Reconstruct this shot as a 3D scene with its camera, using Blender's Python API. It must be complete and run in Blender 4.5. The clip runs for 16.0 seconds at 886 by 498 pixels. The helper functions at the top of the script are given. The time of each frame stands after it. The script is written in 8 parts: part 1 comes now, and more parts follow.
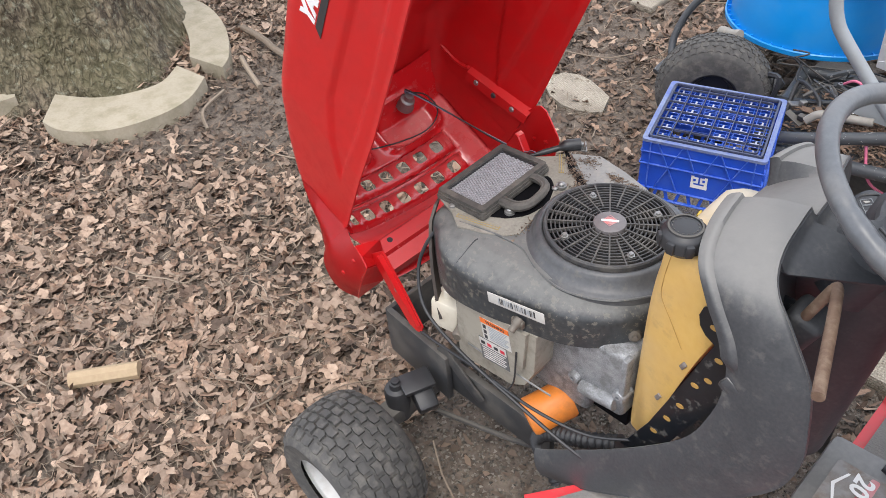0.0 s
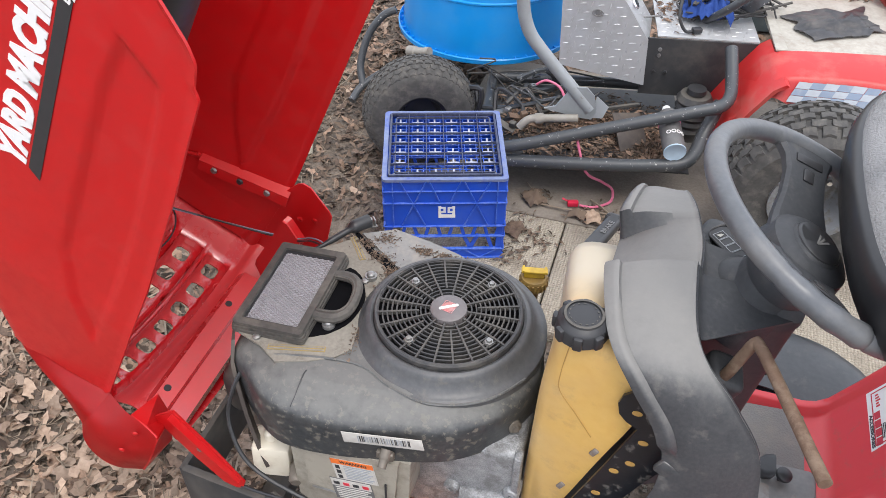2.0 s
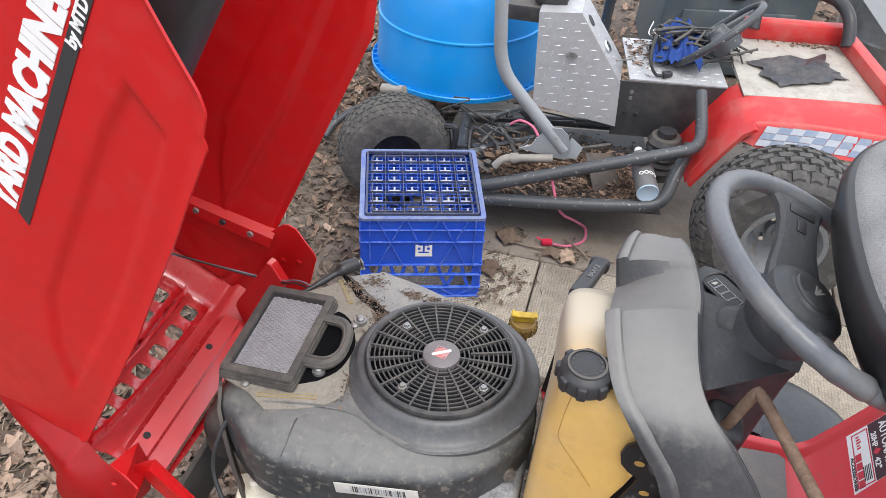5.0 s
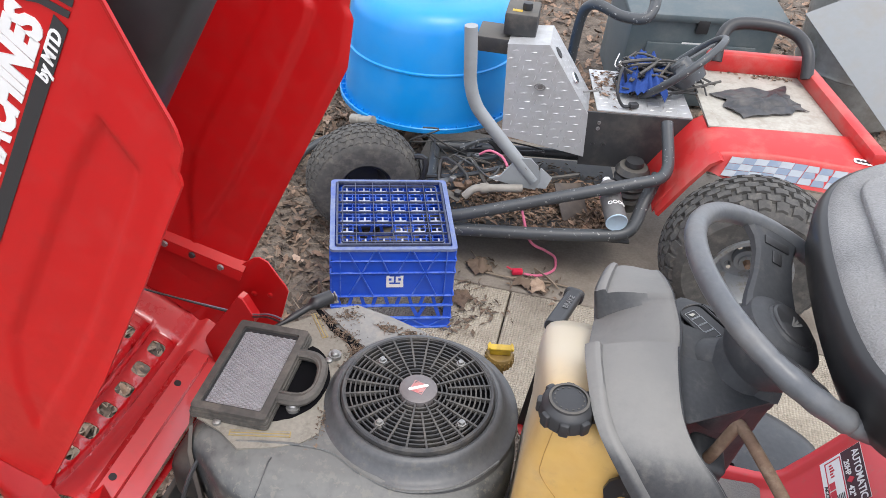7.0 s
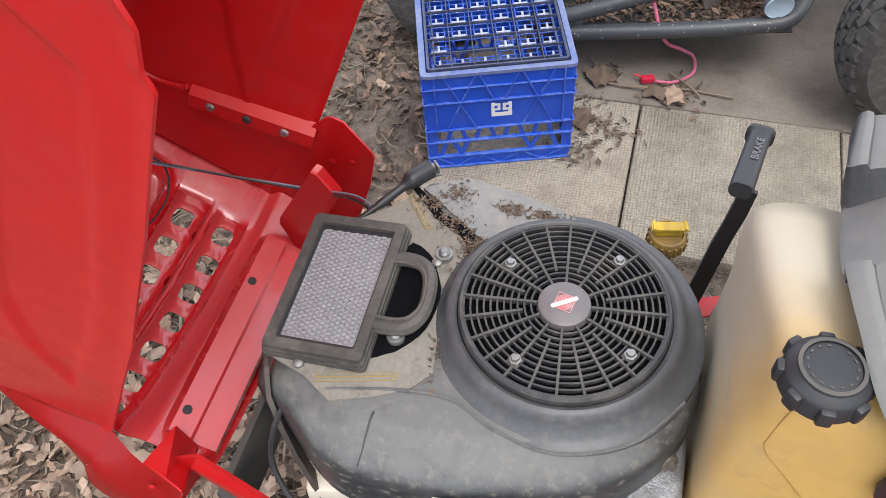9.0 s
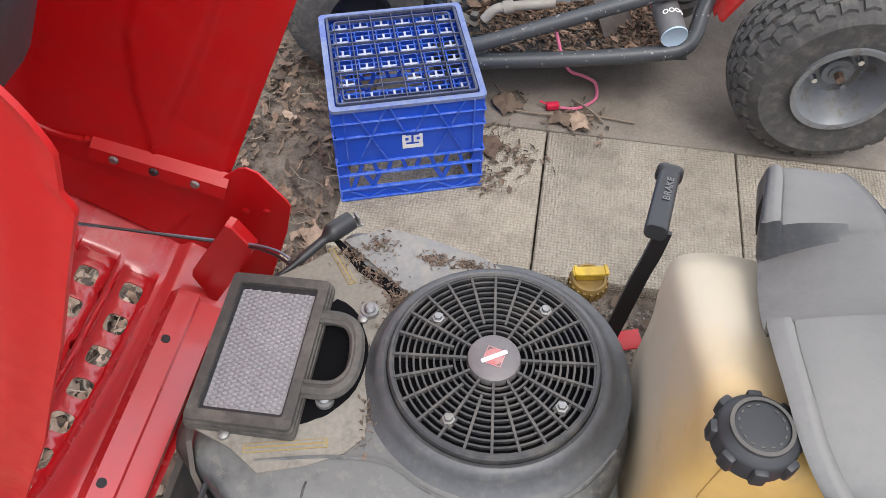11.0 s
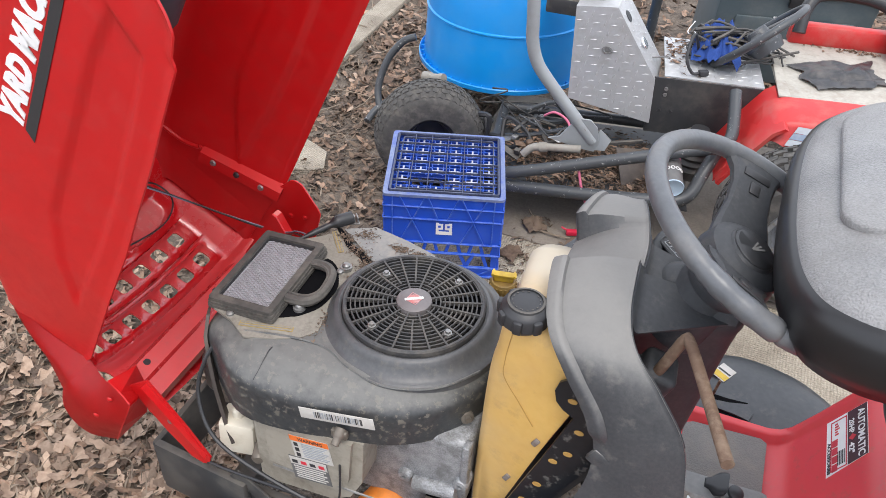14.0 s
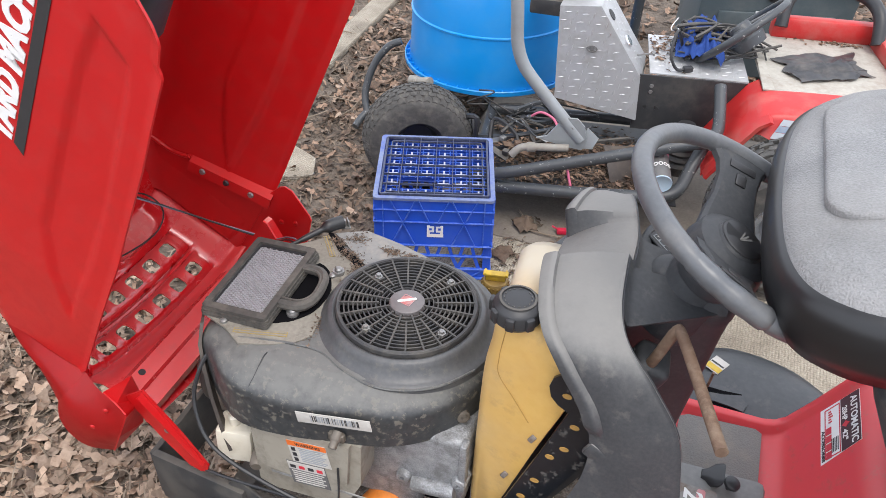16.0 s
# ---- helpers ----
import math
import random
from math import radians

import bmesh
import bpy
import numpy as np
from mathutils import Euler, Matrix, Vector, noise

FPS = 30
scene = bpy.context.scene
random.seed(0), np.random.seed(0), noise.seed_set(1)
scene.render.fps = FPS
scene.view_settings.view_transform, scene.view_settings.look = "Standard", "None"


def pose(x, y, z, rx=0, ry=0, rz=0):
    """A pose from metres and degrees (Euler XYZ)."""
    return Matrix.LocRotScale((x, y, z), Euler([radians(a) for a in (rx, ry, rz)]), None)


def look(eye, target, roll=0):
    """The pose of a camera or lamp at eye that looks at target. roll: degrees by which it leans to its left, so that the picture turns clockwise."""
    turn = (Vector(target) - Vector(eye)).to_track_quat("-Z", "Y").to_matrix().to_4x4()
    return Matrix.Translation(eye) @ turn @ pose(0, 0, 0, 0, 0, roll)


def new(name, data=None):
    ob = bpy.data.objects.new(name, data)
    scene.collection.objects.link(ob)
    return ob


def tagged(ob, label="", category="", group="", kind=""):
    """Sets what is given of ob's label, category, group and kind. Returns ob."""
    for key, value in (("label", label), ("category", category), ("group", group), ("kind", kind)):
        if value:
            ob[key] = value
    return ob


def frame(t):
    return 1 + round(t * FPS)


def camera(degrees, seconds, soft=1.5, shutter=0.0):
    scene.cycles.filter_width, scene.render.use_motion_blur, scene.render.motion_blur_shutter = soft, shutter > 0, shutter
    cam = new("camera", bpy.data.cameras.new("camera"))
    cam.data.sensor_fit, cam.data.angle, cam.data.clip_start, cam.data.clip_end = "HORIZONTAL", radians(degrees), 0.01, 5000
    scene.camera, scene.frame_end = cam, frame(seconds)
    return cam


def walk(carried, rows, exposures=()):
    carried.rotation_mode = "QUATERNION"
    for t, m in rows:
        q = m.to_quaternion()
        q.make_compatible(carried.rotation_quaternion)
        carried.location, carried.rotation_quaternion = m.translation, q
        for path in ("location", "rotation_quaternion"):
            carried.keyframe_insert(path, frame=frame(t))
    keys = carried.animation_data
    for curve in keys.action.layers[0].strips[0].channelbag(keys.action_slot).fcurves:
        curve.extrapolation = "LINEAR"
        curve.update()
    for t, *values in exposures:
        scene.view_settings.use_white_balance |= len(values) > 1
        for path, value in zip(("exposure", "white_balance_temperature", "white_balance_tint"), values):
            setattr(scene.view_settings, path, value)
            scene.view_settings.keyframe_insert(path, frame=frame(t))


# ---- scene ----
cam = camera(58.4, 16.0, soft=0.6)
METRES, EYE, TILT, LEAN, TURN = 1.654, 1.44, -41.0, 0.0, 0.0
PATH = [
    (0, (0.413, -0.963, 1.547), (-0.527, 0.202, 0.221), -5.3),
    (0.5, (0.336, -0.88, 1.554), (-0.592, 0.295, 0.228), -4.7),
    (1, (0.237, -0.816, 1.544), (-0.481, 0.493, 0.213), -0.8),
    (1.5, (0.073, -0.799, 1.514), (-0.216, 0.665, 0.182), -2.1),
    (2, (0.095, -0.811, 1.531), (-0.095, 0.664, 0.194), 0.6),
    (2.5, (0.092, -0.825, 1.543), (-0.087, 0.656, 0.211), 1.4),
    (3, (0.06, -0.839, 1.549), (-0.123, 0.648, 0.224), 1.4),
    (3.5, (0.04, -0.831, 1.553), (-0.153, 0.679, 0.256), 1.4),
    (4, (0.033, -0.812, 1.538), (-0.122, 0.708, 0.247), 2.2),
    (4.5, (0.025, -0.813, 1.535), (-0.09, 0.717, 0.251), 3.2),
    (5, (0.04, -0.799, 1.54), (-0.051, 0.74, 0.266), 3.5),
    (5.2, (0.046, -0.791, 1.543), (-0.033, 0.753, 0.274), 3.5),
    (7.3, (0.009, -0.786, 1.537), (0.001, 0.805, 0.325), 5.1),
    (7.5, (-0.029, -0.757, 1.535), (-0.112, 0.828, 0.317), 4.0),
    (8, (-0.015, -0.642, 1.504), (-0.239, 0.851, 0.192), 2.6),
    (8.5, (-0.005, -0.526, 1.419), (-0.255, 0.763, -0.089), -1.7),
    (8.7, (-0.018, -0.486, 1.378), (-0.246, 0.716, -0.204), -5.1),
    (10.8, (-0.078, -0.418, 1.396), (-0.118, 0.772, -0.211), -0.8),
    (11, (-0.062, -0.417, 1.401), (-0.04, 0.81, -0.178), 0.6),
    (11.5, (-0.007, -0.484, 1.431), (0.085, 0.841, -0.064), 2.6),
    (11.8, (0.1, -0.634, 1.433), (0.107, 0.74, -0.021), 4.2),
    (12, (0.146, -0.721, 1.457), (0.071, 0.638, -0.009), 6.3),
    (12.5, (0.199, -0.823, 1.5), (0.036, 0.615, 0.119), 3.3),
    (13, (0.189, -0.874, 1.509), (-0.035, 0.615, 0.193), 2.2),
    (13.5, (0.183, -0.893, 1.515), (-0.071, 0.63, 0.243), 3.5),
    (14, (0.198, -0.883, 1.515), (-0.074, 0.648, 0.257), 3.0),
    (14.5, (0.202, -0.881, 1.514), (-0.074, 0.655, 0.263), 2.2),
    (15, (0.203, -0.881, 1.511), (-0.068, 0.657, 0.262), 2.0),
    (15.5, (0.203, -0.883, 1.514), (-0.059, 0.656, 0.264), 1.8),
    (16, (0.201, -0.891, 1.515), (-0.053, 0.65, 0.266), 1.7),
]
walk(cam, [(t, look(eye, target, roll)) for t, eye, target, roll in PATH])

# ---- light ----
world = bpy.data.worlds.new("overcast_sky")
scene.world = world
world.use_nodes = True
_n, _l = world.node_tree.nodes, world.node_tree.links
_sky = _n.new("ShaderNodeTexSky")
_sky.sky_type, _sky.sun_disc = "NISHITA", False
_sky.sun_elevation, _sky.sun_rotation = radians(67), radians(155)
_sky.air_density, _sky.dust_density, _sky.ozone_density = 1.0, 4.0, 1.0
_mix = _n.new("ShaderNodeMix")
_mix.data_type = "RGBA"
_mix.inputs[0].default_value = 0.72
_mix.inputs[7].default_value = (8.9, 9.25, 10.2, 1)
_l.new(_sky.outputs[0], _mix.inputs[6])
_l.new(_mix.outputs[2], _n["Background"].inputs[0])
_n["Background"].inputs[1].default_value = 0.245
_sun = bpy.data.lights.new("sun", "SUN")
_sun.energy, _sun.angle, _sun.color = 1.7, radians(28), (1.0, 0.95, 0.89)
sun = new("sun", _sun)
sun.matrix_world = look((0.9, -1.6, 5), (0, 0.3, 0))


# ---- materials ----
def surface(name, colour, rough=0.5, metal=0.0, second=None, grain=60.0, blotch=6.0, amount=0.35, bump=0.15, bump_scale=None,
            dirt=None, dirt_amount=0.0, dirt_scale=4.0, coat=0.0, per_object=0.0, per_island=0.0, rough_var=0.12, depth=0.002, sss=0.0, cells=0.0, edge=(0.46, 0.66)):
    """A painted, moulded or mineral surface: two scales of colour change, stains, fine relief."""
    m = bpy.data.materials.new(name)
    m.use_nodes = True
    n, l = m.node_tree.nodes, m.node_tree.links
    b = n["Principled BSDF"]
    second = second or tuple(c * 0.72 for c in colour)
    tc = n.new("ShaderNodeTexCoord")
    big, fine = n.new("ShaderNodeTexNoise"), n.new("ShaderNodeTexNoise")
    big.inputs["Scale"].default_value, big.inputs["Detail"].default_value = blotch, 6
    fine.inputs["Scale"].default_value, fine.inputs["Detail"].default_value = grain, 4
    l.new(tc.outputs["Object"], big.inputs["Vector"])
    l.new(tc.outputs["Object"], fine.inputs["Vector"])
    add = n.new("ShaderNodeMath")
    add.operation = "MULTIPLY_ADD"
    add.inputs[1].default_value = 0.5
    l.new(fine.outputs[0], add.inputs[0])
    half = n.new("ShaderNodeMath")
    half.operation = "MULTIPLY"
    half.inputs[1].default_value = 0.5
    l.new(big.outputs[0], half.inputs[0])
    l.new(half.outputs[0], add.inputs[2])
    ramp = n.new("ShaderNodeMapRange")
    ramp.inputs[1].default_value, ramp.inputs[2].default_value = 0.36, 0.64
    ramp.inputs[4].default_value = amount
    l.new(add.outputs[0], ramp.inputs[0])
    mix = n.new("ShaderNodeMix")
    mix.data_type = "RGBA"
    mix.inputs[6].default_value, mix.inputs[7].default_value = (*colour, 1), (*second, 1)
    l.new(ramp.outputs[0], mix.inputs[0])
    out = mix.outputs[2]
    if dirt_amount:
        d = n.new("ShaderNodeTexNoise")
        d.inputs["Scale"].default_value, d.inputs["Detail"].default_value, d.inputs["Roughness"].default_value = dirt_scale, 9, 0.68
        l.new(tc.outputs["Object"], d.inputs["Vector"])
        r = n.new("ShaderNodeMapRange")
        r.inputs[1].default_value, r.inputs[2].default_value, r.inputs[4].default_value = edge[0], edge[1], dirt_amount
        l.new(d.outputs[0], r.inputs[0])
        mx = n.new("ShaderNodeMix")
        mx.data_type = "RGBA"
        mx.inputs[7].default_value = (*dirt, 1)
        l.new(out, mx.inputs[6])
        l.new(r.outputs[0], mx.inputs[0])
        out = mx.outputs[2]
        rr = n.new("ShaderNodeMapRange")
        rr.inputs[3].default_value, rr.inputs[4].default_value = rough, 0.9
        l.new(r.outputs[0], rr.inputs[0])
        rough_out = rr.outputs[0]
    else:
        rr = n.new("ShaderNodeMapRange")
        rr.inputs[3].default_value, rr.inputs[4].default_value = max(0.03, rough - rough_var), min(1.0, rough + rough_var)
        l.new(add.outputs[0], rr.inputs[0])
        rough_out = rr.outputs[0]
    if per_object or per_island:
        src = n.new("ShaderNodeObjectInfo") if per_object else n.new("ShaderNodeNewGeometry")
        val = src.outputs["Random"] if per_object else src.outputs["Random Per Island"]
        hs = n.new("ShaderNodeHueSaturation")
        mr = n.new("ShaderNodeMapRange")
        k = per_object or per_island
        mr.inputs[3].default_value, mr.inputs[4].default_value = 1 - k, 1 + k
        l.new(val, mr.inputs[0])
        l.new(mr.outputs[0], hs.inputs["Value"])
        l.new(out, hs.inputs["Color"])
        out = hs.outputs[0]
    l.new(out, b.inputs["Base Color"])
    l.new(rough_out, b.inputs["Roughness"])
    b.inputs["Metallic"].default_value = metal
    b.inputs["Coat Weight"].default_value = coat
    b.inputs["Coat Roughness"].default_value = 0.12
    if sss:
        b.inputs["Subsurface Weight"].default_value = sss
        b.inputs["Subsurface Radius"].default_value = (0.03, 0.02, 0.008)
        b.inputs["Subsurface Scale"].default_value = 0.4
    if bump:
        bp = n.new("ShaderNodeBump")
        bp.inputs["Strength"].default_value, bp.inputs["Distance"].default_value = bump, depth
        src = fine
        if bump_scale:
            src = n.new("ShaderNodeTexNoise")
            src.inputs["Scale"].default_value, src.inputs["Detail"].default_value = bump_scale, 5
            l.new(tc.outputs["Object"], src.inputs["Vector"])
        height = src.outputs[0]
        if cells:
            vo, mu = n.new("ShaderNodeTexVoronoi"), n.new("ShaderNodeMath")
            vo.inputs["Scale"].default_value, vo.inputs["Randomness"].default_value = cells, 0.22
            l.new(tc.outputs["Object"], vo.inputs["Vector"])
            mu.operation = "MULTIPLY_ADD"
            mu.inputs[1].default_value = -0.9
            l.new(vo.outputs["Distance"], mu.inputs[0])
            l.new(height, mu.inputs[2])
            height = mu.outputs[0]
        l.new(height, bp.inputs["Height"])
        l.new(bp.outputs[0], b.inputs["Normal"])
    return m


RED_GLOSS = surface("glossy_red_enamel", (0.62, 0.011, 0.016), 0.2, coat=1.0, second=(0.54, 0.012, 0.016), grain=60, blotch=14, amount=0.6, bump=0.03,
                    dirt=(0.36, 0.05, 0.04), dirt_amount=0.3, dirt_scale=40, edge=(0.56, 0.66))
RED = surface("red_hood_paint", (0.50, 0.006, 0.008), 0.36, coat=0.12, second=(0.43, 0.007, 0.009), grain=25, blotch=3, amount=0.6, bump=0.02,
              dirt=(0.38, 0.028, 0.024), dirt_amount=0.22, dirt_scale=30)
RED_OLD = surface("red_plastic_fender", (0.64, 0.042, 0.050), 0.38, second=(0.56, 0.046, 0.054), grain=40, blotch=4, bump=0.05,
                  dirt=(0.42, 0.12, 0.10), dirt_amount=0.4, dirt_scale=45, edge=(0.56, 0.66))
RED_KART = surface("red_fibreglass", (0.50, 0.020, 0.020), 0.4, second=(0.42, 0.022, 0.022), grain=40, blotch=5, bump=0.05,
                   dirt=(0.35, 0.25, 0.2), dirt_amount=0.3, dirt_scale=8)
HOUSING = surface("dusty_black_plastic", (0.029, 0.032, 0.035), 0.32, second=(0.058, 0.060, 0.060), grain=130, blotch=34, bump=0.16, amount=0.7,
                  dirt=(0.165, 0.150, 0.122), dirt_amount=0.65, dirt_scale=78, edge=(0.555, 0.590))
COLLAR = surface("scuffed_black_ring", (0.060, 0.062, 0.066), 0.42, second=(0.095, 0.096, 0.098), grain=140, blotch=26, bump=0.10, amount=0.8,
                 dirt=(0.17, 0.155, 0.125), dirt_amount=0.35, dirt_scale=60, edge=(0.55, 0.66))
SLATE = surface("dusty_slate_plastic", (0.175, 0.175, 0.172), 0.6, second=(0.235, 0.228, 0.212), grain=170, blotch=16, bump=0.15, amount=0.9,
                dirt=(0.30, 0.275, 0.235), dirt_amount=0.5, dirt_scale=30, edge=(0.5, 0.64))
HOUSING_TOP = surface("debris_dusted_plastic", (0.245, 0.225, 0.188), 0.8, second=(0.175, 0.160, 0.132), grain=190, blotch=18, bump=0.3, amount=0.9,
                      dirt=(0.095, 0.082, 0.065), dirt_amount=0.55, dirt_scale=42, edge=(0.55, 0.70))
BLACK = surface("black_plastic", (0.022, 0.023, 0.025), 0.45, second=(0.035, 0.035, 0.037), grain=80, bump=0.08, amount=0.6)
CHIPPED = surface("chipped_black_enamel", (0.008, 0.010, 0.013), 0.30, second=(0.014, 0.016, 0.020), grain=120, blotch=20, bump=0.05, amount=0.7,
                  dirt=(0.105, 0.098, 0.088), dirt_amount=0.75, dirt_scale=48, edge=(0.60, 0.63))
BLACK_DUSTY = surface("dusty_black_part", (0.03, 0.031, 0.033), 0.5, second=(0.05, 0.05, 0.05), grain=60, bump=0.12,
                      dirt=(0.14, 0.125, 0.105), dirt_amount=0.5, dirt_scale=11)
COWL = surface("faded_grey_plastic", (0.040, 0.043, 0.048), 0.42, second=(0.068, 0.070, 0.074), grain=220, blotch=18, bump=0.14, amount=0.8,
               dirt=(0.17, 0.16, 0.145), dirt_amount=0.5, dirt_scale=34, edge=(0.55, 0.68))
COWL_DARK = surface("dark_moulded_plastic", (0.040, 0.043, 0.047), 0.52, second=(0.058, 0.060, 0.064), grain=160, blotch=20, bump=0.12, amount=0.8, dirt=(0.12, 0.115, 0.105), dirt_amount=0.35, dirt_scale=40, edge=(0.55, 0.68))
SEAT = surface("grained_seat_vinyl", (0.140, 0.142, 0.143), 0.30, second=(0.30, 0.30, 0.30), grain=420, blotch=12, bump=1.0, amount=0.8, depth=0.002,
               dirt=(0.19, 0.18, 0.165), dirt_amount=0.35, dirt_scale=5)
TANK = surface("yellowed_tank_plastic", (0.62, 0.385, 0.105), 0.50, second=(0.55, 0.315, 0.070), grain=60, blotch=14, amount=0.8, bump=0.05, sss=0.05,
               dirt=(0.34, 0.22, 0.10), dirt_amount=0.5, dirt_scale=26, edge=(0.55, 0.72))
STEEL = surface("worn_steel", (0.30, 0.30, 0.295), 0.45, 0.7, grain=90, bump=0.1, dirt=(0.2, 0.17, 0.13), dirt_amount=0.4, dirt_scale=30)
ALLOY = surface("dirty_cast_alloy", (0.36, 0.36, 0.35), 0.55, 0.35, second=(0.3, 0.3, 0.29), grain=120, blotch=14, bump=0.3, amount=0.8,
                dirt=(0.17, 0.15, 0.12), dirt_amount=0.6, dirt_scale=16)
BEIGE = surface("beige_valve_cover", (0.31, 0.285, 0.235), 0.42, second=(0.25, 0.23, 0.19), grain=80, blotch=9, bump=0.08,
                dirt=(0.12, 0.10, 0.075), dirt_amount=0.65, dirt_scale=13)
ORANGE = surface("orange_filter_paint", (0.72, 0.22, 0.03), 0.45, second=(0.62, 0.19, 0.035), grain=50, blotch=10, bump=0.05,
                 dirt=(0.2, 0.1, 0.05), dirt_amount=0.45, dirt_scale=18)
BLUE = surface("blue_crate_plastic", (0.008, 0.070, 0.52), 0.42, second=(0.016, 0.09, 0.55), grain=60, blotch=7, bump=0.05,
               dirt=(0.10, 0.15, 0.42), dirt_amount=0.2, dirt_scale=14)
BLUE_PALE = surface("scuffed_blue_plastic", (0.30, 0.33, 0.44), 0.55, second=(0.48, 0.50, 0.56), grain=160, blotch=12, bump=0.15, amount=0.9,
                    dirt=(0.34, 0.4, 0.6), dirt_amount=0.7, dirt_scale=40)
BARREL = surface("sky_blue_drum", (0.003, 0.25, 0.67), 0.36, second=(0.004, 0.28, 0.71), grain=25, blotch=3, bump=0.03, coat=0.15,
                 dirt=(0.12, 0.33, 0.6), dirt_amount=0.2, dirt_scale=6)
RUBBER = surface("dusty_tyre_rubber", (0.05, 0.049, 0.047), 0.8, second=(0.09, 0.086, 0.08), grain=90, blotch=30, bump=0.25, amount=0.7,
                 dirt=(0.19, 0.175, 0.15), dirt_amount=0.4, dirt_scale=34, edge=(0.5, 0.66))
RIM = surface("greyed_rim_paint", (0.24, 0.255, 0.27), 0.36, second=(0.17, 0.175, 0.18), grain=90, blotch=24, bump=0.08, metal=0.4,
              dirt=(0.16, 0.125, 0.085), dirt_amount=0.6, dirt_scale=30, edge=(0.52, 0.64))
KTUBE = surface("chipped_black_tube", (0.045, 0.05, 0.055), 0.42, second=(0.07, 0.075, 0.08), grain=90, bump=0.08,
                dirt=(0.40, 0.40, 0.385), dirt_amount=0.8, dirt_scale=70, edge=(0.615, 0.645))
GREY_PAINT = surface("grey_enamel_tube", (0.27, 0.29, 0.30), 0.4, second=(0.22, 0.24, 0.25), grain=50, bump=0.04,
                     dirt=(0.18, 0.17, 0.15), dirt_amount=0.3, dirt_scale=14)
RUST = surface("rusty_rod", (0.11, 0.066, 0.043), 0.75, second=(0.17, 0.11, 0.072), grain=140, blotch=30, bump=0.5, amount=0.9,
               dirt=(0.24, 0.18, 0.13), dirt_amount=0.4, dirt_scale=60, edge=(0.5, 0.6))
YELLOW = surface("yellow_plastic", (0.56, 0.38, 0.03), 0.5, second=(0.36, 0.23, 0.03), grain=60, bump=0.06, dirt=(0.2, 0.13, 0.05), dirt_amount=0.4, dirt_scale=30)
WHITE = surface("white_decal", (0.78, 0.78, 0.77), 0.45, second=(0.68, 0.67, 0.65), grain=50, bump=0.0, amount=0.4)
INK = surface("black_print", (0.03, 0.03, 0.032), 0.5, bump=0.0)
ORANGE_INK = surface("orange_print", (0.72, 0.16, 0.03), 0.5, bump=0.0)
RED_INK = surface("red_print", (0.55, 0.03, 0.05), 0.5, bump=0.0)
GREY_INK = surface("grey_print", (0.3, 0.32, 0.34), 0.5, bump=0.0)
SOIL = surface("leafy_soil", (0.115, 0.088, 0.067), 0.95, second=(0.20, 0.165, 0.132), grain=60, blotch=3.2, amount=0.9, bump=1.0, bump_scale=70, depth=0.012,
               dirt=(0.045, 0.034, 0.027), dirt_amount=0.75, dirt_scale=16)
LEAF = surface("dead_oak_leaves", (0.375, 0.275, 0.200), 0.7, second=(0.235, 0.160, 0.112), grain=110, blotch=40, amount=0.9, bump=0.5, per_island=0.38)
LEAF_MID = surface("brown_dead_leaves", (0.25, 0.165, 0.112), 0.75, second=(0.10, 0.062, 0.042), grain=110, blotch=40, amount=0.9, bump=0.5, per_island=0.70)
SLAB = surface("weathered_concrete_slab", (0.45, 0.40, 0.32), 0.9, second=(0.33, 0.29, 0.225), grain=190, blotch=6, amount=0.8, bump=1.0, bump_scale=230, depth=0.006, cells=125,
               dirt=(0.16, 0.13, 0.10), dirt_amount=0.6, dirt_scale=5.5, per_object=0.08)


def pebbled(m, scale, dark):
    """Darkens the seams between the small pebbles of a slab's worn face."""
    n, l = m.node_tree.nodes, m.node_tree.links
    b = n["Principled BSDF"]
    src = b.inputs["Base Color"].links[0].from_socket
    tc, vo, r, mx = n.new("ShaderNodeTexCoord"), n.new("ShaderNodeTexVoronoi"), n.new("ShaderNodeMapRange"), n.new("ShaderNodeMix")
    vo.inputs["Scale"].default_value, vo.inputs["Randomness"].default_value = scale, 0.22
    l.new(tc.outputs["Object"], vo.inputs["Vector"])
    r.inputs[1].default_value, r.inputs[2].default_value, r.inputs[4].default_value = 0.36, 0.80, 0.6
    l.new(vo.outputs["Distance"], r.inputs[0])
    mx.data_type = "RGBA"
    mx.inputs[7].default_value = (*dark, 1)
    l.new(r.outputs[0], mx.inputs[0])
    l.new(src, mx.inputs[6])
    l.new(mx.outputs[2], b.inputs["Base Color"])


pebbled(SLAB, 125, (0.17, 0.14, 0.105))
PAD_CONCRETE = surface("smooth_stained_concrete", (0.235, 0.205, 0.170), 0.85, second=(0.165, 0.142, 0.115), grain=120, blotch=5, amount=0.9, bump=0.4, bump_scale=160, depth=0.003,
                       dirt=(0.085, 0.070, 0.055), dirt_amount=0.6, dirt_scale=4.5)
STONE = surface("tan_edging_stone", (0.36, 0.315, 0.235), 0.9, second=(0.28, 0.245, 0.18), grain=110, blotch=8, amount=0.7, bump=0.5, bump_scale=120, depth=0.003,
                dirt=(0.19, 0.17, 0.10), dirt_amount=0.55, dirt_scale=14, per_object=0.06)
